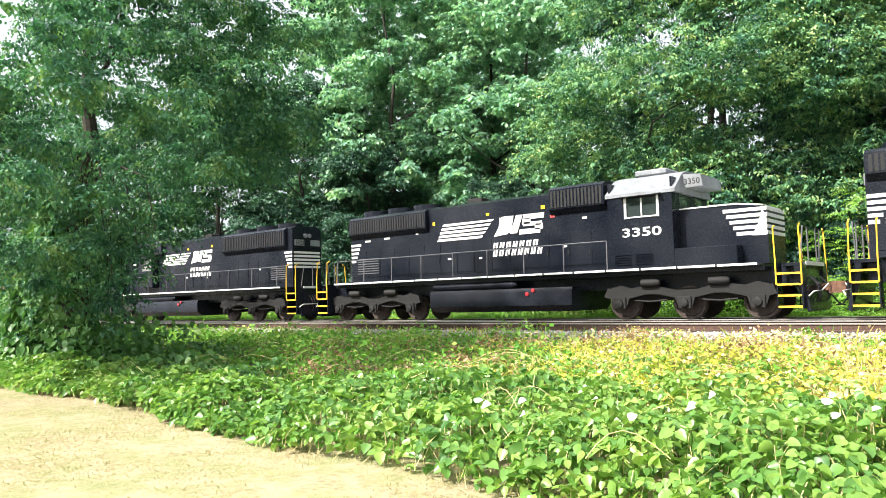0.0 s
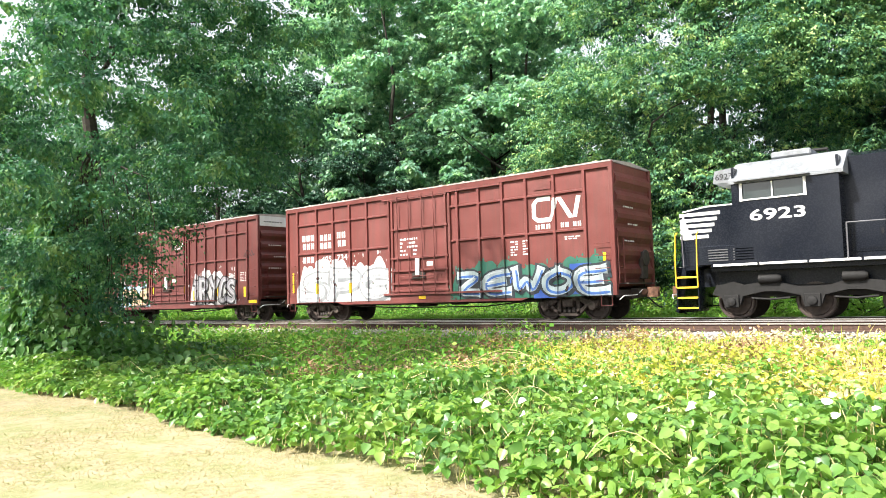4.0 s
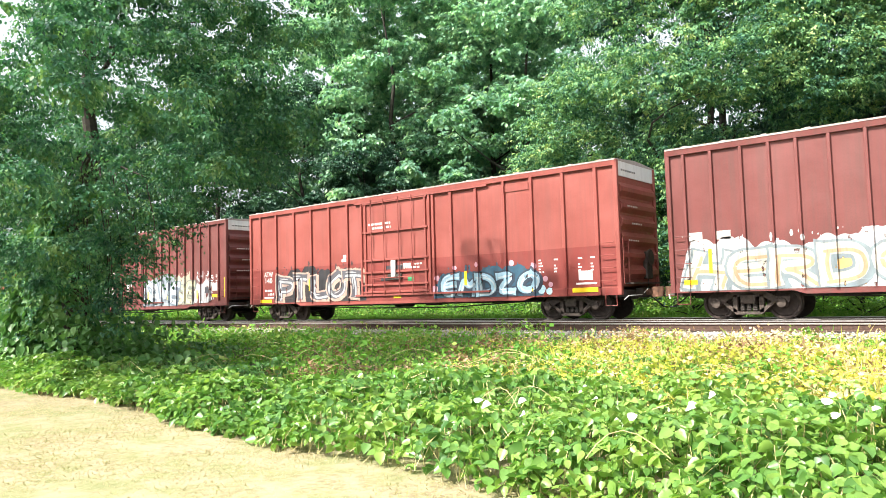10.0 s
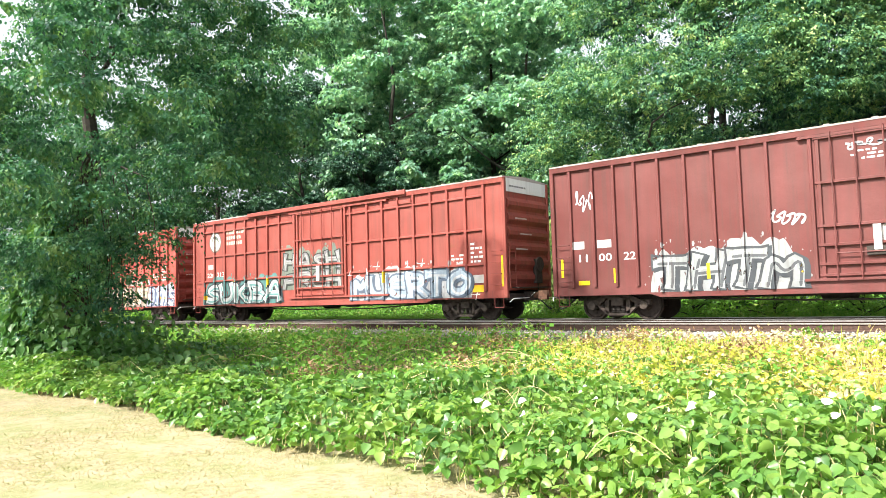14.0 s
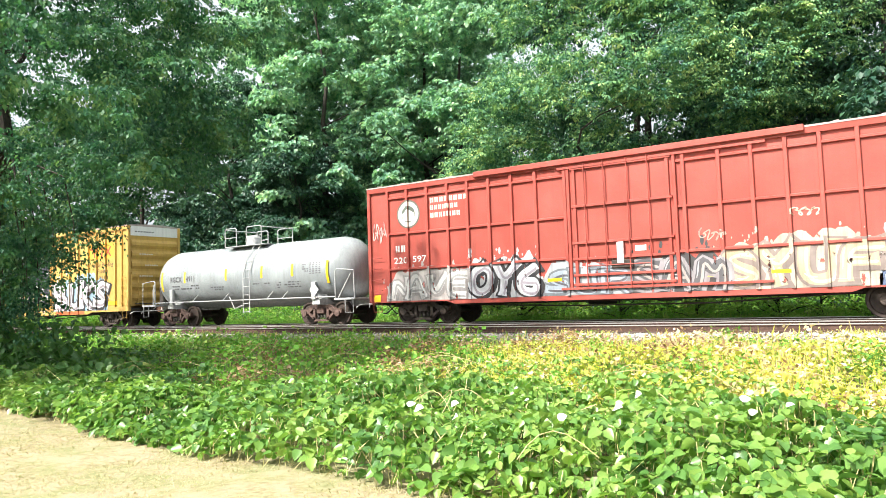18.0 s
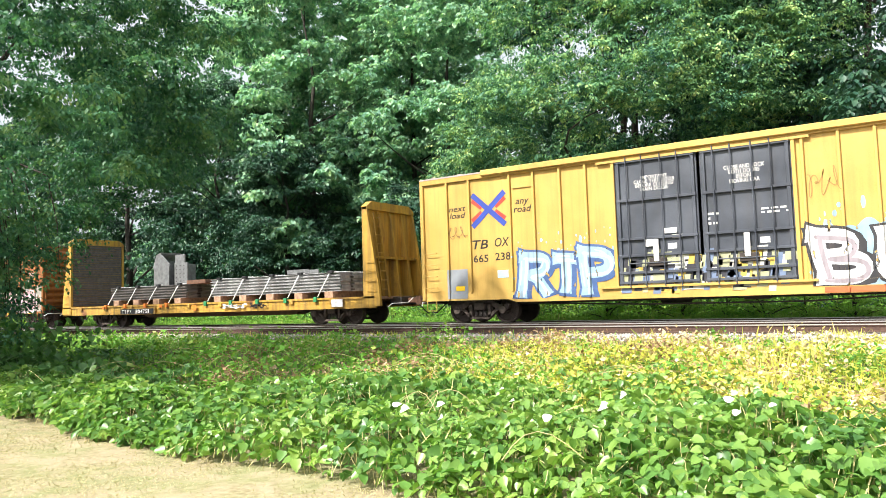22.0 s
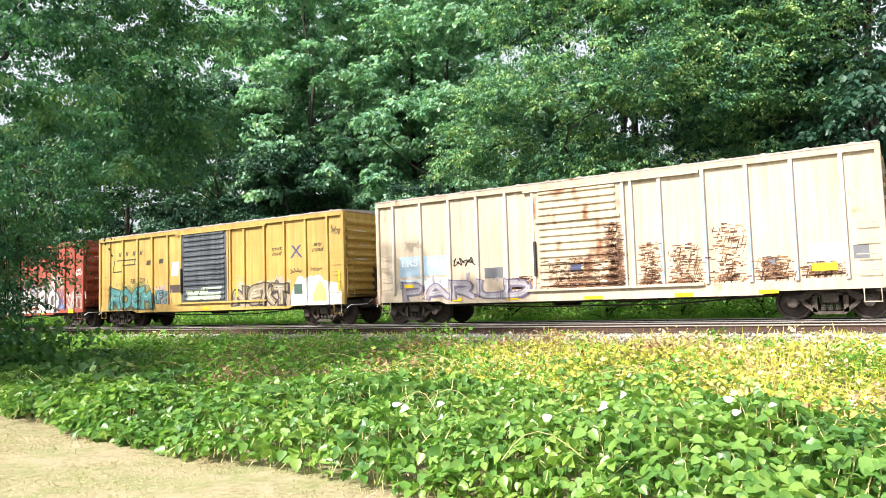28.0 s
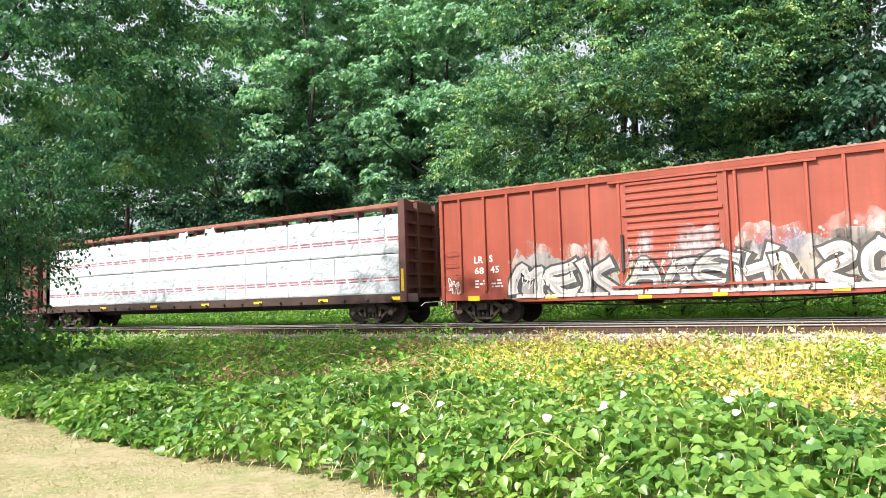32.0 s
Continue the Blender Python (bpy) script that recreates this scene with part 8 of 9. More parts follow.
    if box:
        a, b = box
        part("air_intake", Shape().box(a, b, -1.25, -0.86, 1.9, 3.7, 0.03).box(a - 0.05, b + 0.7, -1.12, -0.86, 3.72, 4.4, 0.03), LBLACK, lo)
        part("intake_panel", Shape().box(a + 0.35, b - 0.1, -1.262, -1.25, 2.85, 3.5), plain("worn_grey_panel", (0.16, 0.16, 0.16), 0.6), lo, "worn grey panel")
    return lo


locomotive("black diesel locomotive with white stripes and yellow rails", -12.85, 1, (-10.05, 9.35), (3.82, 5.9), (5.9, 8.4), (-8.5, 3.82), (-8.45, -4.15, 3.62, 4.24), (1.41, 3.47, 3.75, 4.42),
           (-3.72, 2.36), [(8.11, 6.03, 3.96), (-9.0, -6.95, -4.9)], ("3350", 4.29, 5.55, 2.56, 2.84), (-3.72, -1.05, 1.1, 3.02, 3.72), (4.42, 5.46, 3.17, 3.74))
locomotive("dusty black diesel locomotive running cab backwards with white stripes", -34.4, -1, (-11.0, 10.1), (-9.26, -6.54), (-11.0, -9.26), (-6.54, 9.1), (3.77, 8.75, 3.5, 4.24), (-4.6, -2.1, 3.75, 4.42),
           (-4.17, 2.06), [(4.3, 6.38, 8.45), (-9.5, -7.4, -5.33)], ("6923", -8.8, -7.37, 2.74, 3.06), (-2.25, 0.62, 2.64, 3.08, 3.72), (-9.0, -7.36, 3.35, 3.8), box=(-4.1, -2.68))
locomotive("leading black diesel locomotive with white stripes on its hood end", 7.55, 1, (-9.95, 10.4), (3.9, 6.2), (6.2, 9.0), (-9.55, 3.9), (-9.5, -4.2, 3.75, 4.3), (1.41, 3.47, 3.75, 4.42),
           (-3.5, 2.4), [(8.3, 6.2, 4.1), (-8.6, -6.5, -4.4)], None, (-3.72, -1.05, 1.1, 3.02, 3.72), (4.6, 5.6, 3.17, 3.74))

# ---------- tank car ----------
TANKGREY = painted("silver_grey_paint", (0.255, 0.28, 0.29), grime=0.22, fade=0.3, rough=0.28)
PALE_STEEL = plain("pale_painted_steel", (0.42, 0.43, 0.43), 0.5)
RUSTTRUCK = plain("reddish_truck_steel", (0.105, 0.066, 0.054), 0.85, 0.0, 0.35)


def tank_car():
    car = rolling(thing("tank_car", "silver-grey railway tank car with yellow reflective strips", "tank car", "freight cars of the train"), -194.08)
    zc, r = 2.17, 1.39
    prof = [(-6.25, 0.02), (-6.2, 0.45), (-6.05, 0.85), (-5.85, 1.1), (-5.55, 1.3), (-5.2, r), (5.2, r), (5.55, 1.3), (5.85, 1.1), (6.05, 0.85), (6.2, 0.45), (6.25, 0.02)]
    part("tank", Shape().lathe(prof, (0, 0, zc), "x", 48), TANKGREY, car)
    for x in (-3.5, 0.0, 3.5):
        part("weld_seam", Shape().lathe([(x - 0.02, r), (x - 0.015, r + 0.006), (x + 0.015, r + 0.006), (x + 0.02, r)], (0, 0, zc), "x", 48), TANKGREY, car)
    SURF[car] = dict(base=1.4, post=1.4, posts=[], doors=[], cyl=(zc, r))
    # ends of the frame
    for sg in (-1, 1):
        part("stub_sill", Shape().box(min(sg * 3.2, sg * 6.75), max(sg * 3.2, sg * 6.75), -0.33, 0.33, 0.72, 1.02, 0.02), PALE_STEEL, car)
        part("end_platform", Shape().box(min(sg * 5.7, sg * 6.75), max(sg * 5.7, sg * 6.75), -1.45, 1.45, 0.96, 1.04, 0.01), PALE_STEEL, car)
        part("saddle", Shape().prism([(-0.9, 1.0), (0.9, 1.0), (1.15, 1.5), (0.8, 1.1), (0, 0.85), (-0.8, 1.1), (-1.15, 1.5)], "x", sg * 4.4, sg * 4.9), PALE_STEEL, car)
        part("bolster", Shape().box(sg * 4.65 - 0.2, sg * 4.65 + 0.2, -1.35, 1.35, 0.82, 1.02), PALE_STEEL, car)
        coupler(car, sg * 6.7, sg)
        for y in (-1.42, 1.42):
            part("grab_rail", Shape().tube([(sg * 5.75, y, 1.04), (sg * 5.75, y, 2.1), (sg * 5.85, y, 2.18), (sg * 6.7, y, 2.1), (sg * 6.72, y, 1.04)], 0.022, 6), PALE_STEEL, car)
            part("brace", Shape().tube([(sg * 5.9, y, 1.05), (sg * 6.3, y * 0.8, 2.0)], 0.02, 5), PALE_STEEL, car)
            part("step", Shape().tube([(sg * 6.25, y, 0.98), (sg * 6.25, y, 0.48), (sg * 6.65, y, 0.48), (sg * 6.65, y, 0.98)], 0.02, 5), PALE_STEEL, car)
        part("jacking_pad", Shape().box(sg * 4.55 - 0.1, sg * 4.55 + 0.12, -1.42, -1.3, 1.02, 1.72, 0.01), PALE_STEEL, car)
        freight_truck(car, sg * 4.65, RUSTTRUCK)
    part("hand_brake", Shape().box(-6.6, -6.3, -0.6, 0.0, 1.05, 1.9, 0.03), STEEL_DARK, car)
    for s in (-1, 1):
        part("side_rail", Shape().tube([(-5.75, s * 1.42, 1.12), (5.75, s * 1.42, 1.1)], 0.025, 6), PALE_STEEL, car, "pale side handrail")
        for x in (-3.0, -0.9, 1.9, 2.8):
            part("rail_bracket", Shape().tube([(x, s * 1.42, 1.1), (x + 0.15, s * 1.2, 1.42)], 0.02, 5), PALE_STEEL, car)
        L = part("ladder", Shape().tube([(0.55, s * 1.5, 0.55), (0.55, s * 1.5, 2.2), (0.55, s * 1.25, 2.95), (0.55, s * 0.8, 3.5)], 0.022, 5).tube([(0.95, s * 1.5, 0.55), (0.95, s * 1.5, 2.2), (0.95, s * 1.25, 2.95), (0.95, s * 0.8, 3.5)], 0.022, 5), PALE_STEEL, car)
        for i in range(8):
            z = 0.6 + i * 0.36
            y = 1.5 if z < 2.2 else 1.5 - (z - 2.2) * 0.36
            part("rung", Shape().tube([(0.55, s * y, z), (0.95, s * y, z)], 0.016, 5), PALE_STEEL, L)
        part("ladder_brace", Shape().tube([(0.55, s * 1.48, 0.9), (-0.1, s * 1.42, 0.75), (-0.5, s * 1.35, 1.25)], 0.022, 5), PALE_STEEL, car)
    # valve housing, walkway and its railings
    part("manway", Shape().lathe([(3.45, 0.34), (3.92, 0.34), (4.0, 0.28), (4.02, 0.05)], (-0.45, 0, 0), "z", 20), PALE_STEEL, car, "pale domed manway cover")
    part("top_platform", Shape().box(-1.25, 1.3, -0.95, 0.95, 3.49, 3.52), PALE_STEEL, car)
    for y in (-0.93, 0.93):
        for a, b in ((-1.25, -0.5), (0.15, 1.1)):
            part("railing", Shape().tube([(a, y, 3.5), (a, y, 4.25), (a + 0.08, y, 4.32), (b - 0.08, y, 4.32), (b, y, 4.25), (b, y, 3.5)], 0.022, 6), PALE_STEEL, car)
            part("railing", Shape().tube([(a, y, 3.9), (b, y, 3.9)], 0.018, 6), PALE_STEEL, car)
    for x in (-1.25, 1.1):
        part("railing", Shape().tube([(x, -0.93, 4.28), (x, 0.93, 4.28)], 0.02, 6), PALE_STEEL, car)
    for u in (-5.25, -3.55, -0.7, 1.57, 3.38, 5.3):
        big = abs(u) > 5
        rects(car, "reflector", [(u - 0.06, u + 0.06, z, z + 0.1) for z in np.arange(1.65 if big else 2.0, 2.5 if big else 2.42, 0.1)], REFLECT, 0.006, label="yellow reflective strip")
    ink = spray((0.09, 0.09, 0.1))
    letters(car, "RGCX", -4.6, -3.75, 2.04, 2.3, ink, 0.035)
    letters(car, "4911", -3.45, -2.85, 2.04, 2.3, ink, 0.035)
    stencils(car, -4.5, -2.6, 1.7, 1.95, 2, 3, ink)
    stencils(car, 1.0, 2.0, 1.75, 1.85, 1, 4, ink)
    stencils(car, 2.4, 3.8, 1.55, 1.85, 3, 5, ink)
    stencils(car, -1.8, -0.9, 1.6, 1.8, 2, 6, ink)
    for x in (4.35, 4.52, 4.69, 4.86):
        stencils(car, x, x + 0.1, 2.05, 2.55, 6, 7, ink)
    stencils(car, 3.95, 4.3, 2.15, 2.5, 4, 8, ink)
    pl = part("placard", Shape().prism([(4.66, 1.14), (4.9, 1.4), (4.66, 1.66), (4.42, 1.4)], "y", -1.47, -1.455), WHITE_DIRTY, car, "white diamond placard")
    return car


tank_car()

# ---------- bulkhead flat car with steel ----------
FLATYEL = painted("flatcar_yellow_paint", (0.43, 0.25, 0.035), grime=0.65, rust=0.36)
SILLRUST = painted("rusty_sill_paint", (0.16, 0.08, 0.04), grime=0.4, rust=0.4)
BOARD = plain("weathered_grey_board", (0.10, 0.09, 0.082), 0.9, 0.0, 0.4, 8)
TIMBER = plain("rough_timber", (0.33, 0.21, 0.14), 0.9, 0.0, 0.35, 8)
GALV = plain("galvanised_steel", (0.17, 0.175, 0.18), 0.5, 0.25, 0.3, 6)


def bulkhead_flat():
    car = rolling(thing("bulkhead_flatcar", "yellow bulkhead flatcar with grey boards on its end walls", "flatcar", "freight cars of the train"), -233.7)
    SURF[car] = dict(base=1.54, post=1.54, posts=[], doors=[])
    part("number_board", Shape().box(-5.2, -2.45, -1.54, -1.44, 0.60, 0.9, 0.004), FLATYEL, car)
    part("deck", Shape().box(-10.2, 10.5, -1.4, 1.4, 0.95, 1.04), TIMBER, car, "worn timber deck")
    part("centre_sill", Shape().prism([(-9.6, 0.9), (-5.6, 0.75), (-4.6, 0.42), (5.2, 0.42), (6.2, 0.75), (10.0, 0.9), (10.0, 0.98), (-9.6, 0.98)], "y", -0.35, 0.35), SILLRUST, car)
    for s in (-1, 1):
        part("side_sill", Shape().box(-10.2, 10.4, min(s * 1.36, s * 1.45), max(s * 1.36, s * 1.45), 0.62, 1.02).box(-10.2, 10.4, min(s * 1.36, s * 1.5), max(s * 1.36, s * 1.5), 0.98, 1.05), FLATYEL, car)
        for i in range(9):
            x = -8.5 + i * 2.1
            part("stake_pocket", Shape().box(x - 0.09, x + 0.09, min(s * 1.45, s * 1.53), max(s * 1.45, s * 1.53), 0.84, 1.0, 0.01), FLATYEL, car)
    for sg, xb in ((1, 9.95), (-1, -9.5)):
        b = part("bulkhead", Shape().box(min(xb, xb + sg * 0.06), max(xb, xb + sg * 0.06), -1.4, 1.4, 1.05, 4.35), FLATYEL, car, "yellow steel end wall")
        n = 26
        for i in range(n):
            z = 1.1 + 3.25 * i / n
            part("board", Shape().box(min(xb - sg * 0.06, xb), max(xb - sg * 0.06, xb), -1.36, 1.36, z + 0.008, z + 3.25 / n - 0.008, 0.006), BOARD, b)
        for s in (-1, 1):
            part("tapered_stile", Shape().prism([(xb - sg * 0.06, 0.68), (xb + sg * 0.72, 0.68), (xb + sg * 0.66, 1.4), (xb + sg * 0.16, 4.4), (xb - sg * 0.06, 4.4)], "y", s * 1.38, s * 1.5), FLATYEL, b)
            for k in range(4):
                z = 1.25 + 0.36 * k
                part("grab_iron", Shape().tube([(xb + sg * 0.15, s * 1.5, z), (xb + sg * 0.15, s * 1.56, z), (xb + sg * 0.55, s * 1.56, z), (xb + sg * 0.55, s * 1.5, z)], 0.014, 5), FLATYEL, b)
        for y in (-0.75, 0.0, 0.75):
            part("upright", Shape().prism([(xb + sg * 0.06, 1.0), (xb + sg * 0.6, 1.0), (xb + sg * 0.14, 4.3), (xb + sg * 0.06, 4.3)], "y", y - 0.06, y + 0.06), FLATYEL, b)
        part("cap", Shape().prism([(-1.5, 4.3), (1.5, 4.3), (1.5, 4.42), (1.2, 4.62), (-1.2, 4.62), (-1.5, 4.42)], "x", xb - sg * 0.08, xb + sg * 0.2), FLATYEL, b)
        part("cross_beam", Shape().box(min(xb + sg * 0.06, xb + sg * 0.4), max(xb + sg * 0.06, xb + sg * 0.4), -1.38, 1.38, 2.45, 2.55), FLATYEL, b)
        L = part("ladder", Shape().tube([(xb + sg * 0.62, -1.2, 1.1), (xb + sg * 0.24, -1.2, 4.2)], 0.02, 5).tube([(xb + sg * 0.62, -0.85, 1.1), (xb + sg * 0.24, -0.85, 4.2)], 0.02, 5), FLATYEL, b)
        for k in range(9):
            z = 1.3 + k * 0.34
            x = xb + sg * (0.62 - 0.38 * (z - 1.1) / 3.1)
            part("rung", Shape().tube([(x, -1.2, z), (x, -0.85, z)], 0.015, 5), FLATYEL, L)
        part("end_sill", Shape().box(min(xb + sg * 0.4, xb + sg * 0.95), max(xb + sg * 0.4, xb + sg * 0.95), -0.5, 0.5, 0.7, 1.0, 0.02), STEEL_DARK, car)
        coupler(car, xb + sg * 0.9, sg)
    freight_truck(car, 7.95)
    freight_truck(car, -7.0)
    rects(car, "number_panel", [(-5.1, -2.55, 0.62, 0.87)], BLACK, 0.004, label="black number panel")
    for k, ch in enumerate("TTPX"):
        letters(car, ch, -4.97 + 0.2 * k, -4.82 + 0.2 * k, 0.655, 0.835, WHITE, 0.012)
    for k, ch in enumerate("804751"):
        letters(car, ch, -3.9 + (0.185 * k), -3.755 + 0.185 * k - (0.06 if ch == "1" else 0), 0.655, 0.835, WHITE, 0.012)
    rects(car, "stencil_block", [(8.35, 8.9, 0.7, 0.98)], WHITE, 0.004)
    scribble(car, 2.2, 3.6, 0.72, 0.98, 5, spray((0.6, 0.6, 0.6)), 0.06)
    scribble(car, 3.9, 4.8, 0.72, 0.98, 6, BLACK, 0.05)
    rects(car, "reflector", [(-6.6, -6.3, 0.92, 1.0), (-2.1, -1.9, 0.9, 1.02), (0.2, 0.5, 0.72, 0.95)], spray((0.75, 0.2, 0.03)), 0.02, label="orange patch")
    return car


def load(name, label, category):
    return rolling(thing(name, label, category, "steel load on the flatcar"), -233.7)


BEAM_DARK = painted("weathered_dark_steel", (0.13, 0.12, 0.115), grime=0.3, rust=0.25, rust_col=(0.14, 0.09, 0.07))
BEAM_PALE = painted("weathered_pale_steel", (0.34, 0.34, 0.345), grime=0.4, rust=0.2, rust_col=(0.15, 0.10, 0.08))


def steel_stack(x0, x1, zb, rows, pr, steel, hook):
    st = load("steel_bundle", "stacked grey galvanised steel beams strapped on timber blocks", "steel bundle")
    h = 0.125
    for i in range(rows):
        for j in range(3):
            y = -1.15 + 0.78 * j
            dx = pr.uniform(-0.15, 0.05)
            z = zb + i * h
            b = Shape().box(x0 + dx, x1 + dx * 0.5, y, y + 0.74, z, z + 0.022, 0.004).box(x0 + dx, x1 + dx * 0.5, y, y + 0.74, z + 0.095, z + 0.117, 0.004).box(x0 + dx, x1 + dx * 0.5, y + 0.1, y + 0.64, z + 0.022, z + 0.095)
            part("beam", b, steel, st)
    n = max(3, int((x1 - x0) / 1.35))
    for i in range(n):
        x = x0 + 0.5 + (x1 - x0 - 1.0) * i / (n - 1)
        part("timber_block", Shape().box(x - 0.22, x + 0.22, -1.25, 1.25, 1.05, zb, 0.01), TIMBER, st, "rough timber block")
        zt = zb + rows * h
        sg = 1 if x < (x0 + x1) / 2 else 1
        part("strap", Shape().tube([(x - 0.45, -1.42, 1.05), (x + 0.05, -1.2, zt + 0.02), (x + 0.1, 1.2, zt + 0.02), (x - 0.3, 1.42, 1.05)], 0.022, 5), WHITE_DIRTY, st, "pale tie-down strap")
        part("corner_guard", Shape().box(x - 0.05, x + 0.18, -1.24, -1.1, zt - 0.05, zt + 0.06, 0.01), BLACK, st)
        part("hook", Shape().box(x - 0.53, x - 0.37, -1.56, -1.4, 0.9, 1.1, 0.01), hook, st, "painted strap hook")
    return st


bulkhead_flat()
pr_ = random.Random(4)
steel_stack(-6.4, -0.7, 1.3, 5, pr_, BEAM_DARK, spray((0.7, 0.2, 0.03)))
steel_stack(1.0, 8.45, 1.3, 6, pr_, BEAM_PALE, spray((0.03, 0.22, 0.08)))
gs = load("steel_fabrication", "grey welded steel plates standing on the beam stack", "steelwork")
part("plate", Shape().prism([(-3.4, 1.93), (-2.3, 1.93), (-2.25, 2.9), (-2.85, 3.4), (-3.1, 3.3), (-3.4, 2.75)], "y", -0.9, -0.82), GALV, gs)
part("plate", Shape().prism([(-3.3, 1.93), (-2.4, 1.93), (-2.4, 2.8), (-2.9, 3.25), (-3.3, 2.7)], "y", 0.1, 0.2), GALV, gs)
part("plate", Shape().prism([(-3.42, 2.72), (-3.12, 3.3), (-2.84, 3.42), (-2.84, 3.5), (-3.2, 3.4), (-3.5, 2.75)], "y", -0.9, 0.2), GALV, gs)
part("web", Shape().box(-2.85, -2.75, -0.85, 0.15, 1.93, 3.1), GALV, gs)
part("plate", Shape().box(-2.2, -1.2, -0.7, -0.62, 1.93, 2.95, 0.01).box(-2.2, -2.12, -0.7, 0.5, 1.93, 2.95, 0.01), GALV, gs)
part("plate", Shape().box(-2.15, -1.45, -0.66, -0.58, 2.95, 3.35, 0.01), GALV, gs)
for i in range(3):
    for j in range(5):
        part("bolt_hole", Shape().lathe([(-0.702, 0.035), (-0.706, 0.03)], (-2.0 + 0.28 * i, 0, 2.1 + 0.18 * j), "y", 8), STEEL_DARK, gs)
rp = load("rusty_plate", "rust-brown steel plate lying on the beam stack", "steel plate")
part("plate", Shape().box(-1.0, 0.3, -0.9, 0.2, 1.925, 2.1, 0.01), RUSTY, rp)
rp = load("channel_steel", "short grey steel channel lying on the beam stack", "steelwork")
part("channel", Shape().box(5.4, 6.6, -0.9, -0.3, 2.05, 2.08).box(5.4, 6.6, -0.9, -0.87, 2.05, 2.25).box(5.4, 6.6, -0.33, -0.3, 2.05, 2.25), GALV, rp)

# ---------- centre-beam car with wrapped lumber ----------
CBROWN = painted("centrebeam_brown_paint", (0.105, 0.042, 0.034), grime=0.4, rust=0.2)
CSILL = painted("dark_brown_sill_paint", (0.05, 0.026, 0.022), grime=0.4, rust=0.1)
CBEAM = painted("lighter_brown_paint", (0.24, 0.085, 0.055), grime=0.35, rust=0.25)


def wrap_material():
    m, N, Lk, B = material("white_lumber_wrap")
    n = noise_tex(N, Lk, 1.4, 6, (1.0, 1.0, 2.2))
    Lk.new(ramp(N, Lk, n, [(0.3, (0.40, 0.45, 0.50)), (0.7, (0.58, 0.61, 0.64))]), B.inputs["Base Color"])
    B.inputs["Roughness"].default_value = 0.38
    w = N.new("ShaderNodeTexNoise")
    w.inputs["Scale"].default_value = 2.6
    w.inputs["Detail"].default_value = 5
    w.inputs["Distortion"].default_value = 1.8
    tc = N.new("ShaderNodeTexCoord")
    Lk.new(tc.outputs["Object"], w.inputs["Vector"])
    bump(N, Lk, B, w.outputs["Fac"], 0.75, 0.09)
    return m


def centrebeam():
    car = rolling(thing("centrebeam_car", "brown centre-beam railcar with ribbed end walls", "flatcar", "freight cars of the train"), -327.35)
    SURF[car] = dict(base=1.44, post=1.44, posts=[], doors=[])
    e0, e1 = -12.9, 11.95
    part("deck", Shape().box(e0, e1, -1.4, 1.4, 0.95, 1.08), CBROWN, car)
    part("centre_sill", Shape().box(e0 + 0.3, e1 - 0.3, -0.3, 0.3, 0.6, 0.95), STEEL_DARK, car)
    for s in (-1, 1):
        part("side_sill", Shape().box(e0, e1, min(s * 1.36, s * 1.44), max(s * 1.36, s * 1.44), 0.8, 1.1), CSILL, car)
        for i in range(21):
            x = -11.6 + i * 1.12
            part("winch", Shape().lathe([(s * 1.44, 0.06), (s * 1.52, 0.06), (s * 1.53, 0.02)], (x, 0, 0.9), "y", 8), STEEL_DARK, car)
    part("top_beam", Shape().box(-12.2, 11.2, -0.42, 0.42, 4.44, 4.60, 0.02), CBEAM, car)
    for i in range(17):
        x = -11.4 + i * 1.4
        part("centre_post", Shape().box(x - 0.09, x + 0.09, -0.2, 0.2, 1.08, 4.44), CBROWN, car)
    for sg, x in ((1, 11.2), (-1, -12.15)):
        b = part("bulkhead", Shape().box(min(x, x + sg * 0.1), max(x, x + sg * 0.1), -1.45, 1.45, 1.05, 4.5), CBROWN, car)
        for s in (-1, 1):
            part("corner_post", Shape().box(min(x, x + sg * 0.3), max(x, x + sg * 0.3), min(s * 1.3, s * 1.5), max(s * 1.3, s * 1.5), 0.8, 4.52, 0.015), CBROWN, b)
        for i in range(7):
            z = 1.3 + i * 0.47
            part("bulkhead_rib", Shape().box(min(x + sg * 0.1, x + sg * 0.26), max(x + sg * 0.1, x + sg * 0.26), -1.3, 1.3, z, z + 0.1), CBROWN, b)
        for y in (-0.6, 0.6):
            part("upright", Shape().box(min(x + sg * 0.1, x + sg * 0.3), max(x + sg * 0.1, x + sg * 0.3), y - 0.07, y + 0.07, 1.05, 4.45), CBROWN, b)
        coupler(car, (e1 if sg > 0 else e0), sg)
    freight_truck(car, 9.6)
    freight_truck(car, -10.5)
    reflectors(car, [(11.05, 0.95, 0.5, 0.12), (7.5, 0.95, 0.5, 0.1), (3.9, 0.95, 0.5, 0.1), (0.6, 0.95, 0.5, 0.1), (-3.0, 0.95, 0.5, 0.1), (-7.0, 0.95, 0.5, 0.1)])
    rects(car, "reflector", [(11.28, 11.4, 1.2, 2.0)], REFLECT, 0.065, label="tall yellow reflective strip")
    return car


centrebeam()
WRAP = wrap_material()
RED_INK, GREY_INK = spray((0.40, 0.10, 0.14), 0.5, True), spray((0.35, 0.40, 0.48))
WRAP_STRAP = plain("pale_strap", (0.50, 0.53, 0.56), 0.5, 0.0, 0.2)
edges = [-12.05, -8.2, -4.1, -0.05, 3.7, 7.4, 11.1]


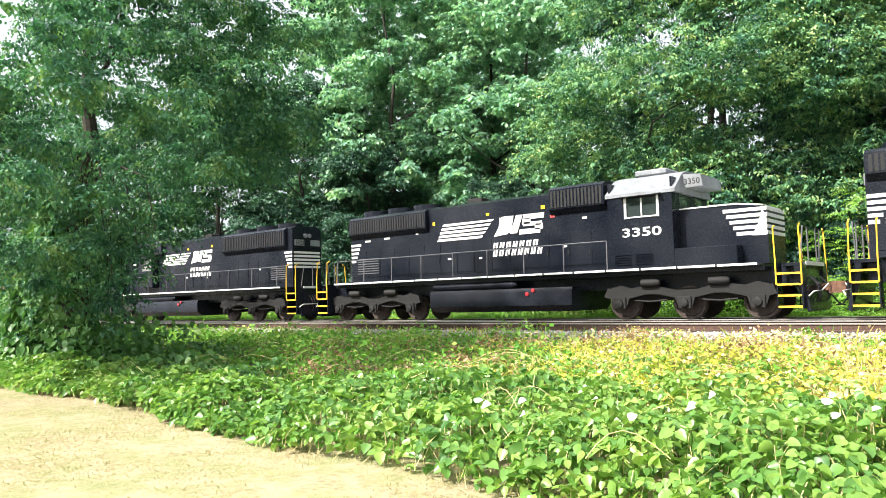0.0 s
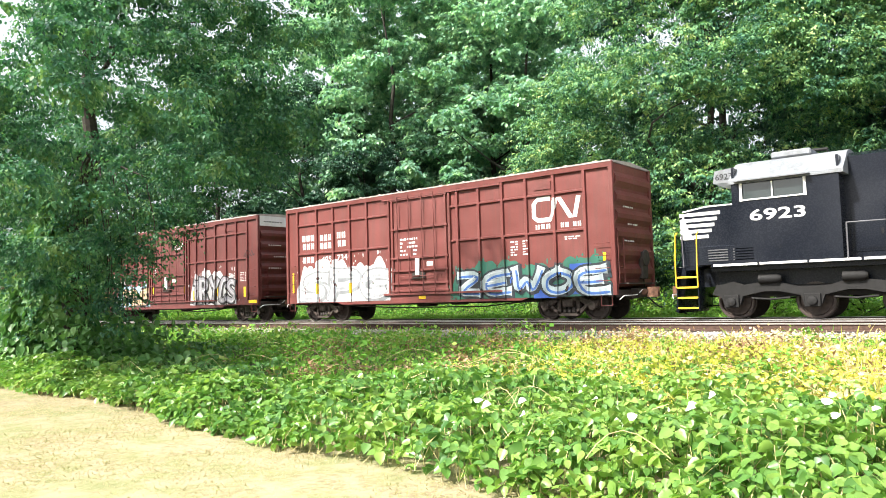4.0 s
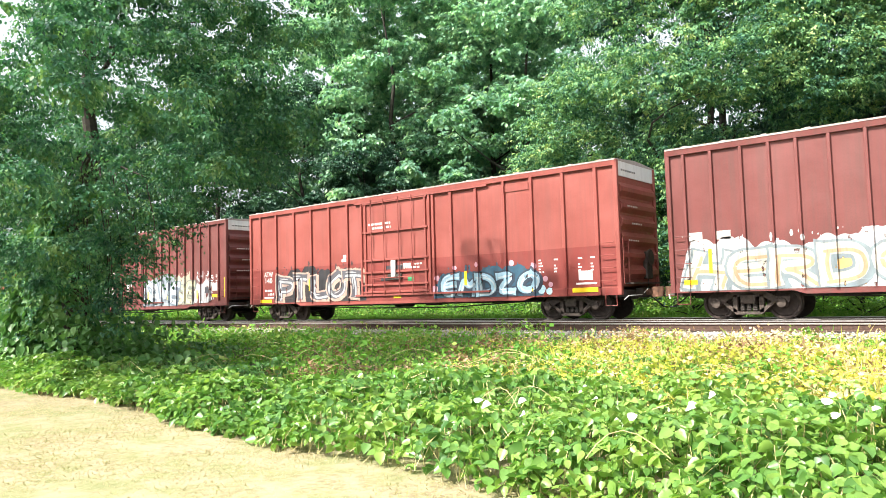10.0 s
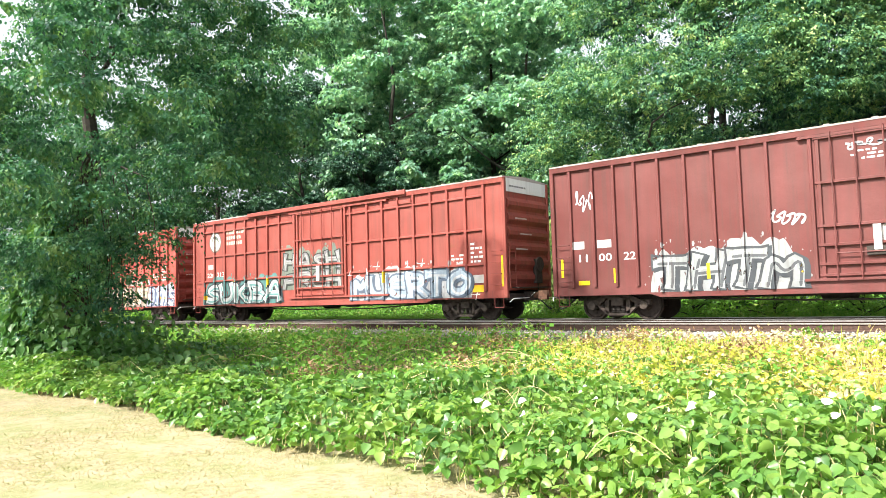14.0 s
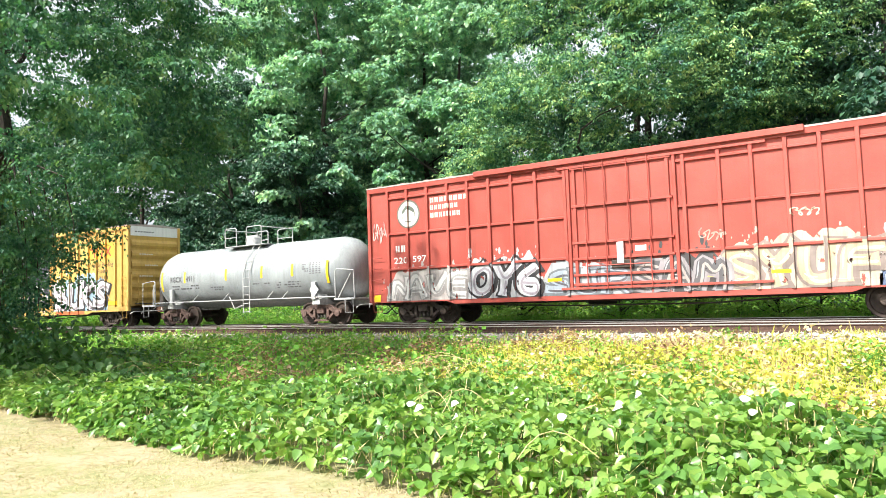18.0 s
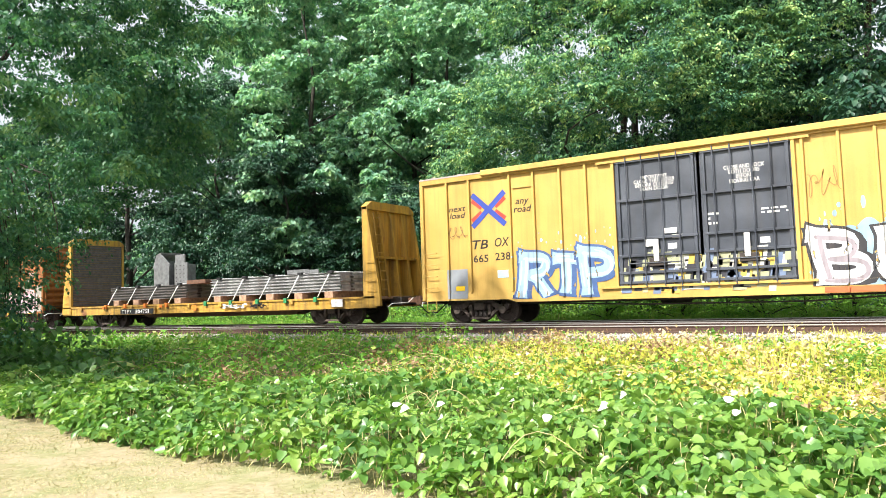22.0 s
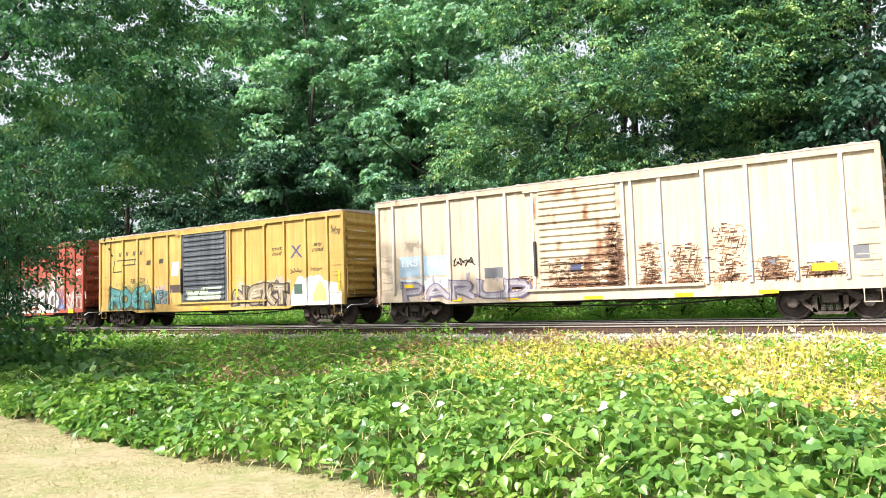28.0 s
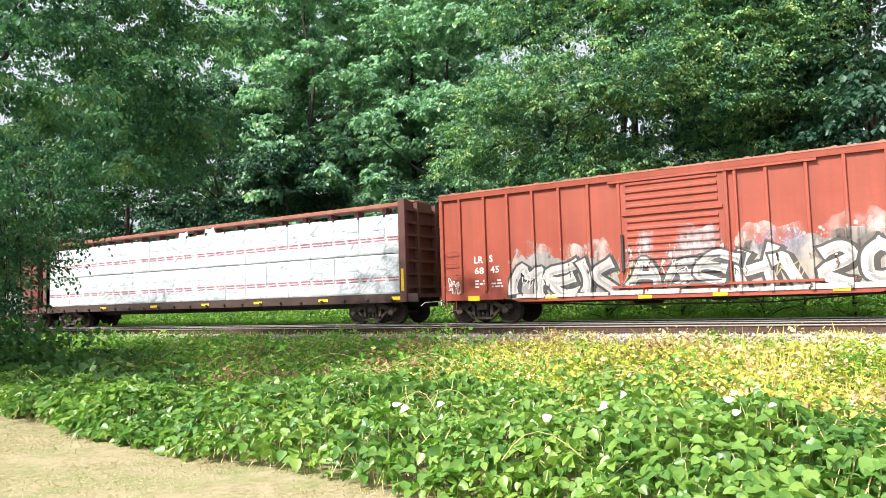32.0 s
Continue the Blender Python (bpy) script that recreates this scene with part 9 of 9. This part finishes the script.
def wrapped_face(a, b, z0, z1, seed):
    """The wrap's outer sheet: slack plastic with slanting pulls, level creases over the boards and dents under the straps."""
    r = random.Random(seed)
    folds = [(r.uniform(a, b), r.uniform(z0, z1), r.choice((0.5, 0.7, 0.9, 2.3)) + r.uniform(-0.15, 0.15), r.uniform(0.5, 1.7), r.uniform(0.018, 0.05), r.uniform(0.006, 0.022)) for _ in range(26)]
    nx, nz = 110, 44
    s = Shape()
    v = []
    for k in range(nz + 1):
        z = z0 + (z1 - z0) * k / nz
        for i in range(nx + 1):
            x = a + (b - a) * i / nx
            d = 0.004 * math.sin(9 * (z - z0) * 2.2 + 0.6 * math.sin(2 * x + seed)) + 0.008 * math.sin(1.3 * x + seed) * math.sin(2.1 * z)
            for fx, fz, an, L, w, h in folds:
                c, sn = math.cos(an), math.sin(an)
                u, q = (x - fx) * c + (z - fz) * sn, -(x - fx) * sn + (z - fz) * c
                if abs(u) < L and abs(q) < 3 * w:
                    d += h * math.exp(-(q / w) ** 2) * (1 - (u / L) ** 2)
            rim = max(0.0, min(1, min(x - a, b - x, z - z0, z1 - z) / 0.05))
            v.append((x, -1.345 - 0.8 * d * rim - 0.015 * rim ** 0.5, z))
    m = nx + 1
    f = [(k * m + i, k * m + i + 1, (k + 1) * m + i + 1, (k + 1) * m + i) for k in range(nz) for i in range(nx)]
    return s.add(v, f).box(a, b, -1.346, -0.22, z0, z1)


for row, (z0, z1) in enumerate(((1.12, 2.565), (2.595, 4.04))):
    for i in range(6):
        a, b = edges[i] + 0.003, edges[i + 1] - 0.003
        zz = z1 + 0.03 * math.sin(2.3 * i) * row
        bu = rolling(thing("lumber_bundle", "lumber bundle in white plastic wrap with red print", "lumber bundle", "wrapped lumber on the railcar"), -327.35)
        SURF[bu] = dict(base=1.375, post=1.375, posts=[], doors=[])
        part("wrap", wrapped_face(a, b, z0, zz, 7 * i + row), WRAP, bu)
        part("wrap", Shape().box(a, b, 0.22, 1.36, z0, zz, 0.03), WRAP, bu)
        zr = z0 + 0.47
        d_, g_ = [], []
        x = a + 0.04
        while x < b - 0.5:
            d_ += [(x, x + 0.5, zr + 0.10, zr + 0.145), (x + 0.04, x + 0.52, zr, zr + 0.04)]
            if int(x * 7) % 3 == 0:
                g_.append((x, x + 0.5, zr + 0.42, zr + 0.45))
            x += 0.63
        rects(bu, "print", d_, RED_INK, 0.003, 0.1, "red printed dashes")
        if g_:
            rects(bu, "print", g_, GREY_INK, 0.003)
        for k in range(3):
            x = a + (b - a) * (k + 0.5) / 3
            part("strap", Shape().box(x - 0.008, x + 0.008, -1.378, -1.345, z0, zz), WRAP_STRAP, bu, "thin pale strap")
            if row:
                part("corner_guard", Shape().box(x - 0.04, x + 0.04, -1.39, -1.2, zz - 0.07, zz + 0.06, 0.01), BLACK, bu)
        if row and i in (2, 3):          # torn wrap standing up to the top beam
            x = -0.9 if i == 2 else 0.9
            flap = Shape().prism([(x - 0.5, zz - 0.02), (x - 0.42, zz + 0.26), (x - 0.1, zz + 0.22), (x + 0.12, zz + 0.29), (x + 0.2, zz + 0.05), (x + 0.45, zz - 0.02)], "y", -1.3, -1.285)
            part("torn_flap", flap, WRAP, bu, "torn flap of white wrap")


def motions():
    for ob, c, turn in TRAIN:
        walk(ob, [(t, pose(c + s, TRACK_Y, 0, 0, 0, turn)) for t, s in STOPS])
    for radius, sets in WHEELS.items():    # a negative radius: the engine that runs backwards
        rows = [(i / 15, pose(0, 0, 0, 0, math.degrees((run_s(i / 15) + 1.2) / radius), 0)) for i in range(481)]
        walk(sets[0], rows)
        keys = sets[0].animation_data
        for ob in sets[1:]:
            ob.rotation_mode = "QUATERNION"
            ob.animation_data_create()
            ob.animation_data.action = keys.action
            ob.animation_data.action_slot = keys.action_slot


motions()
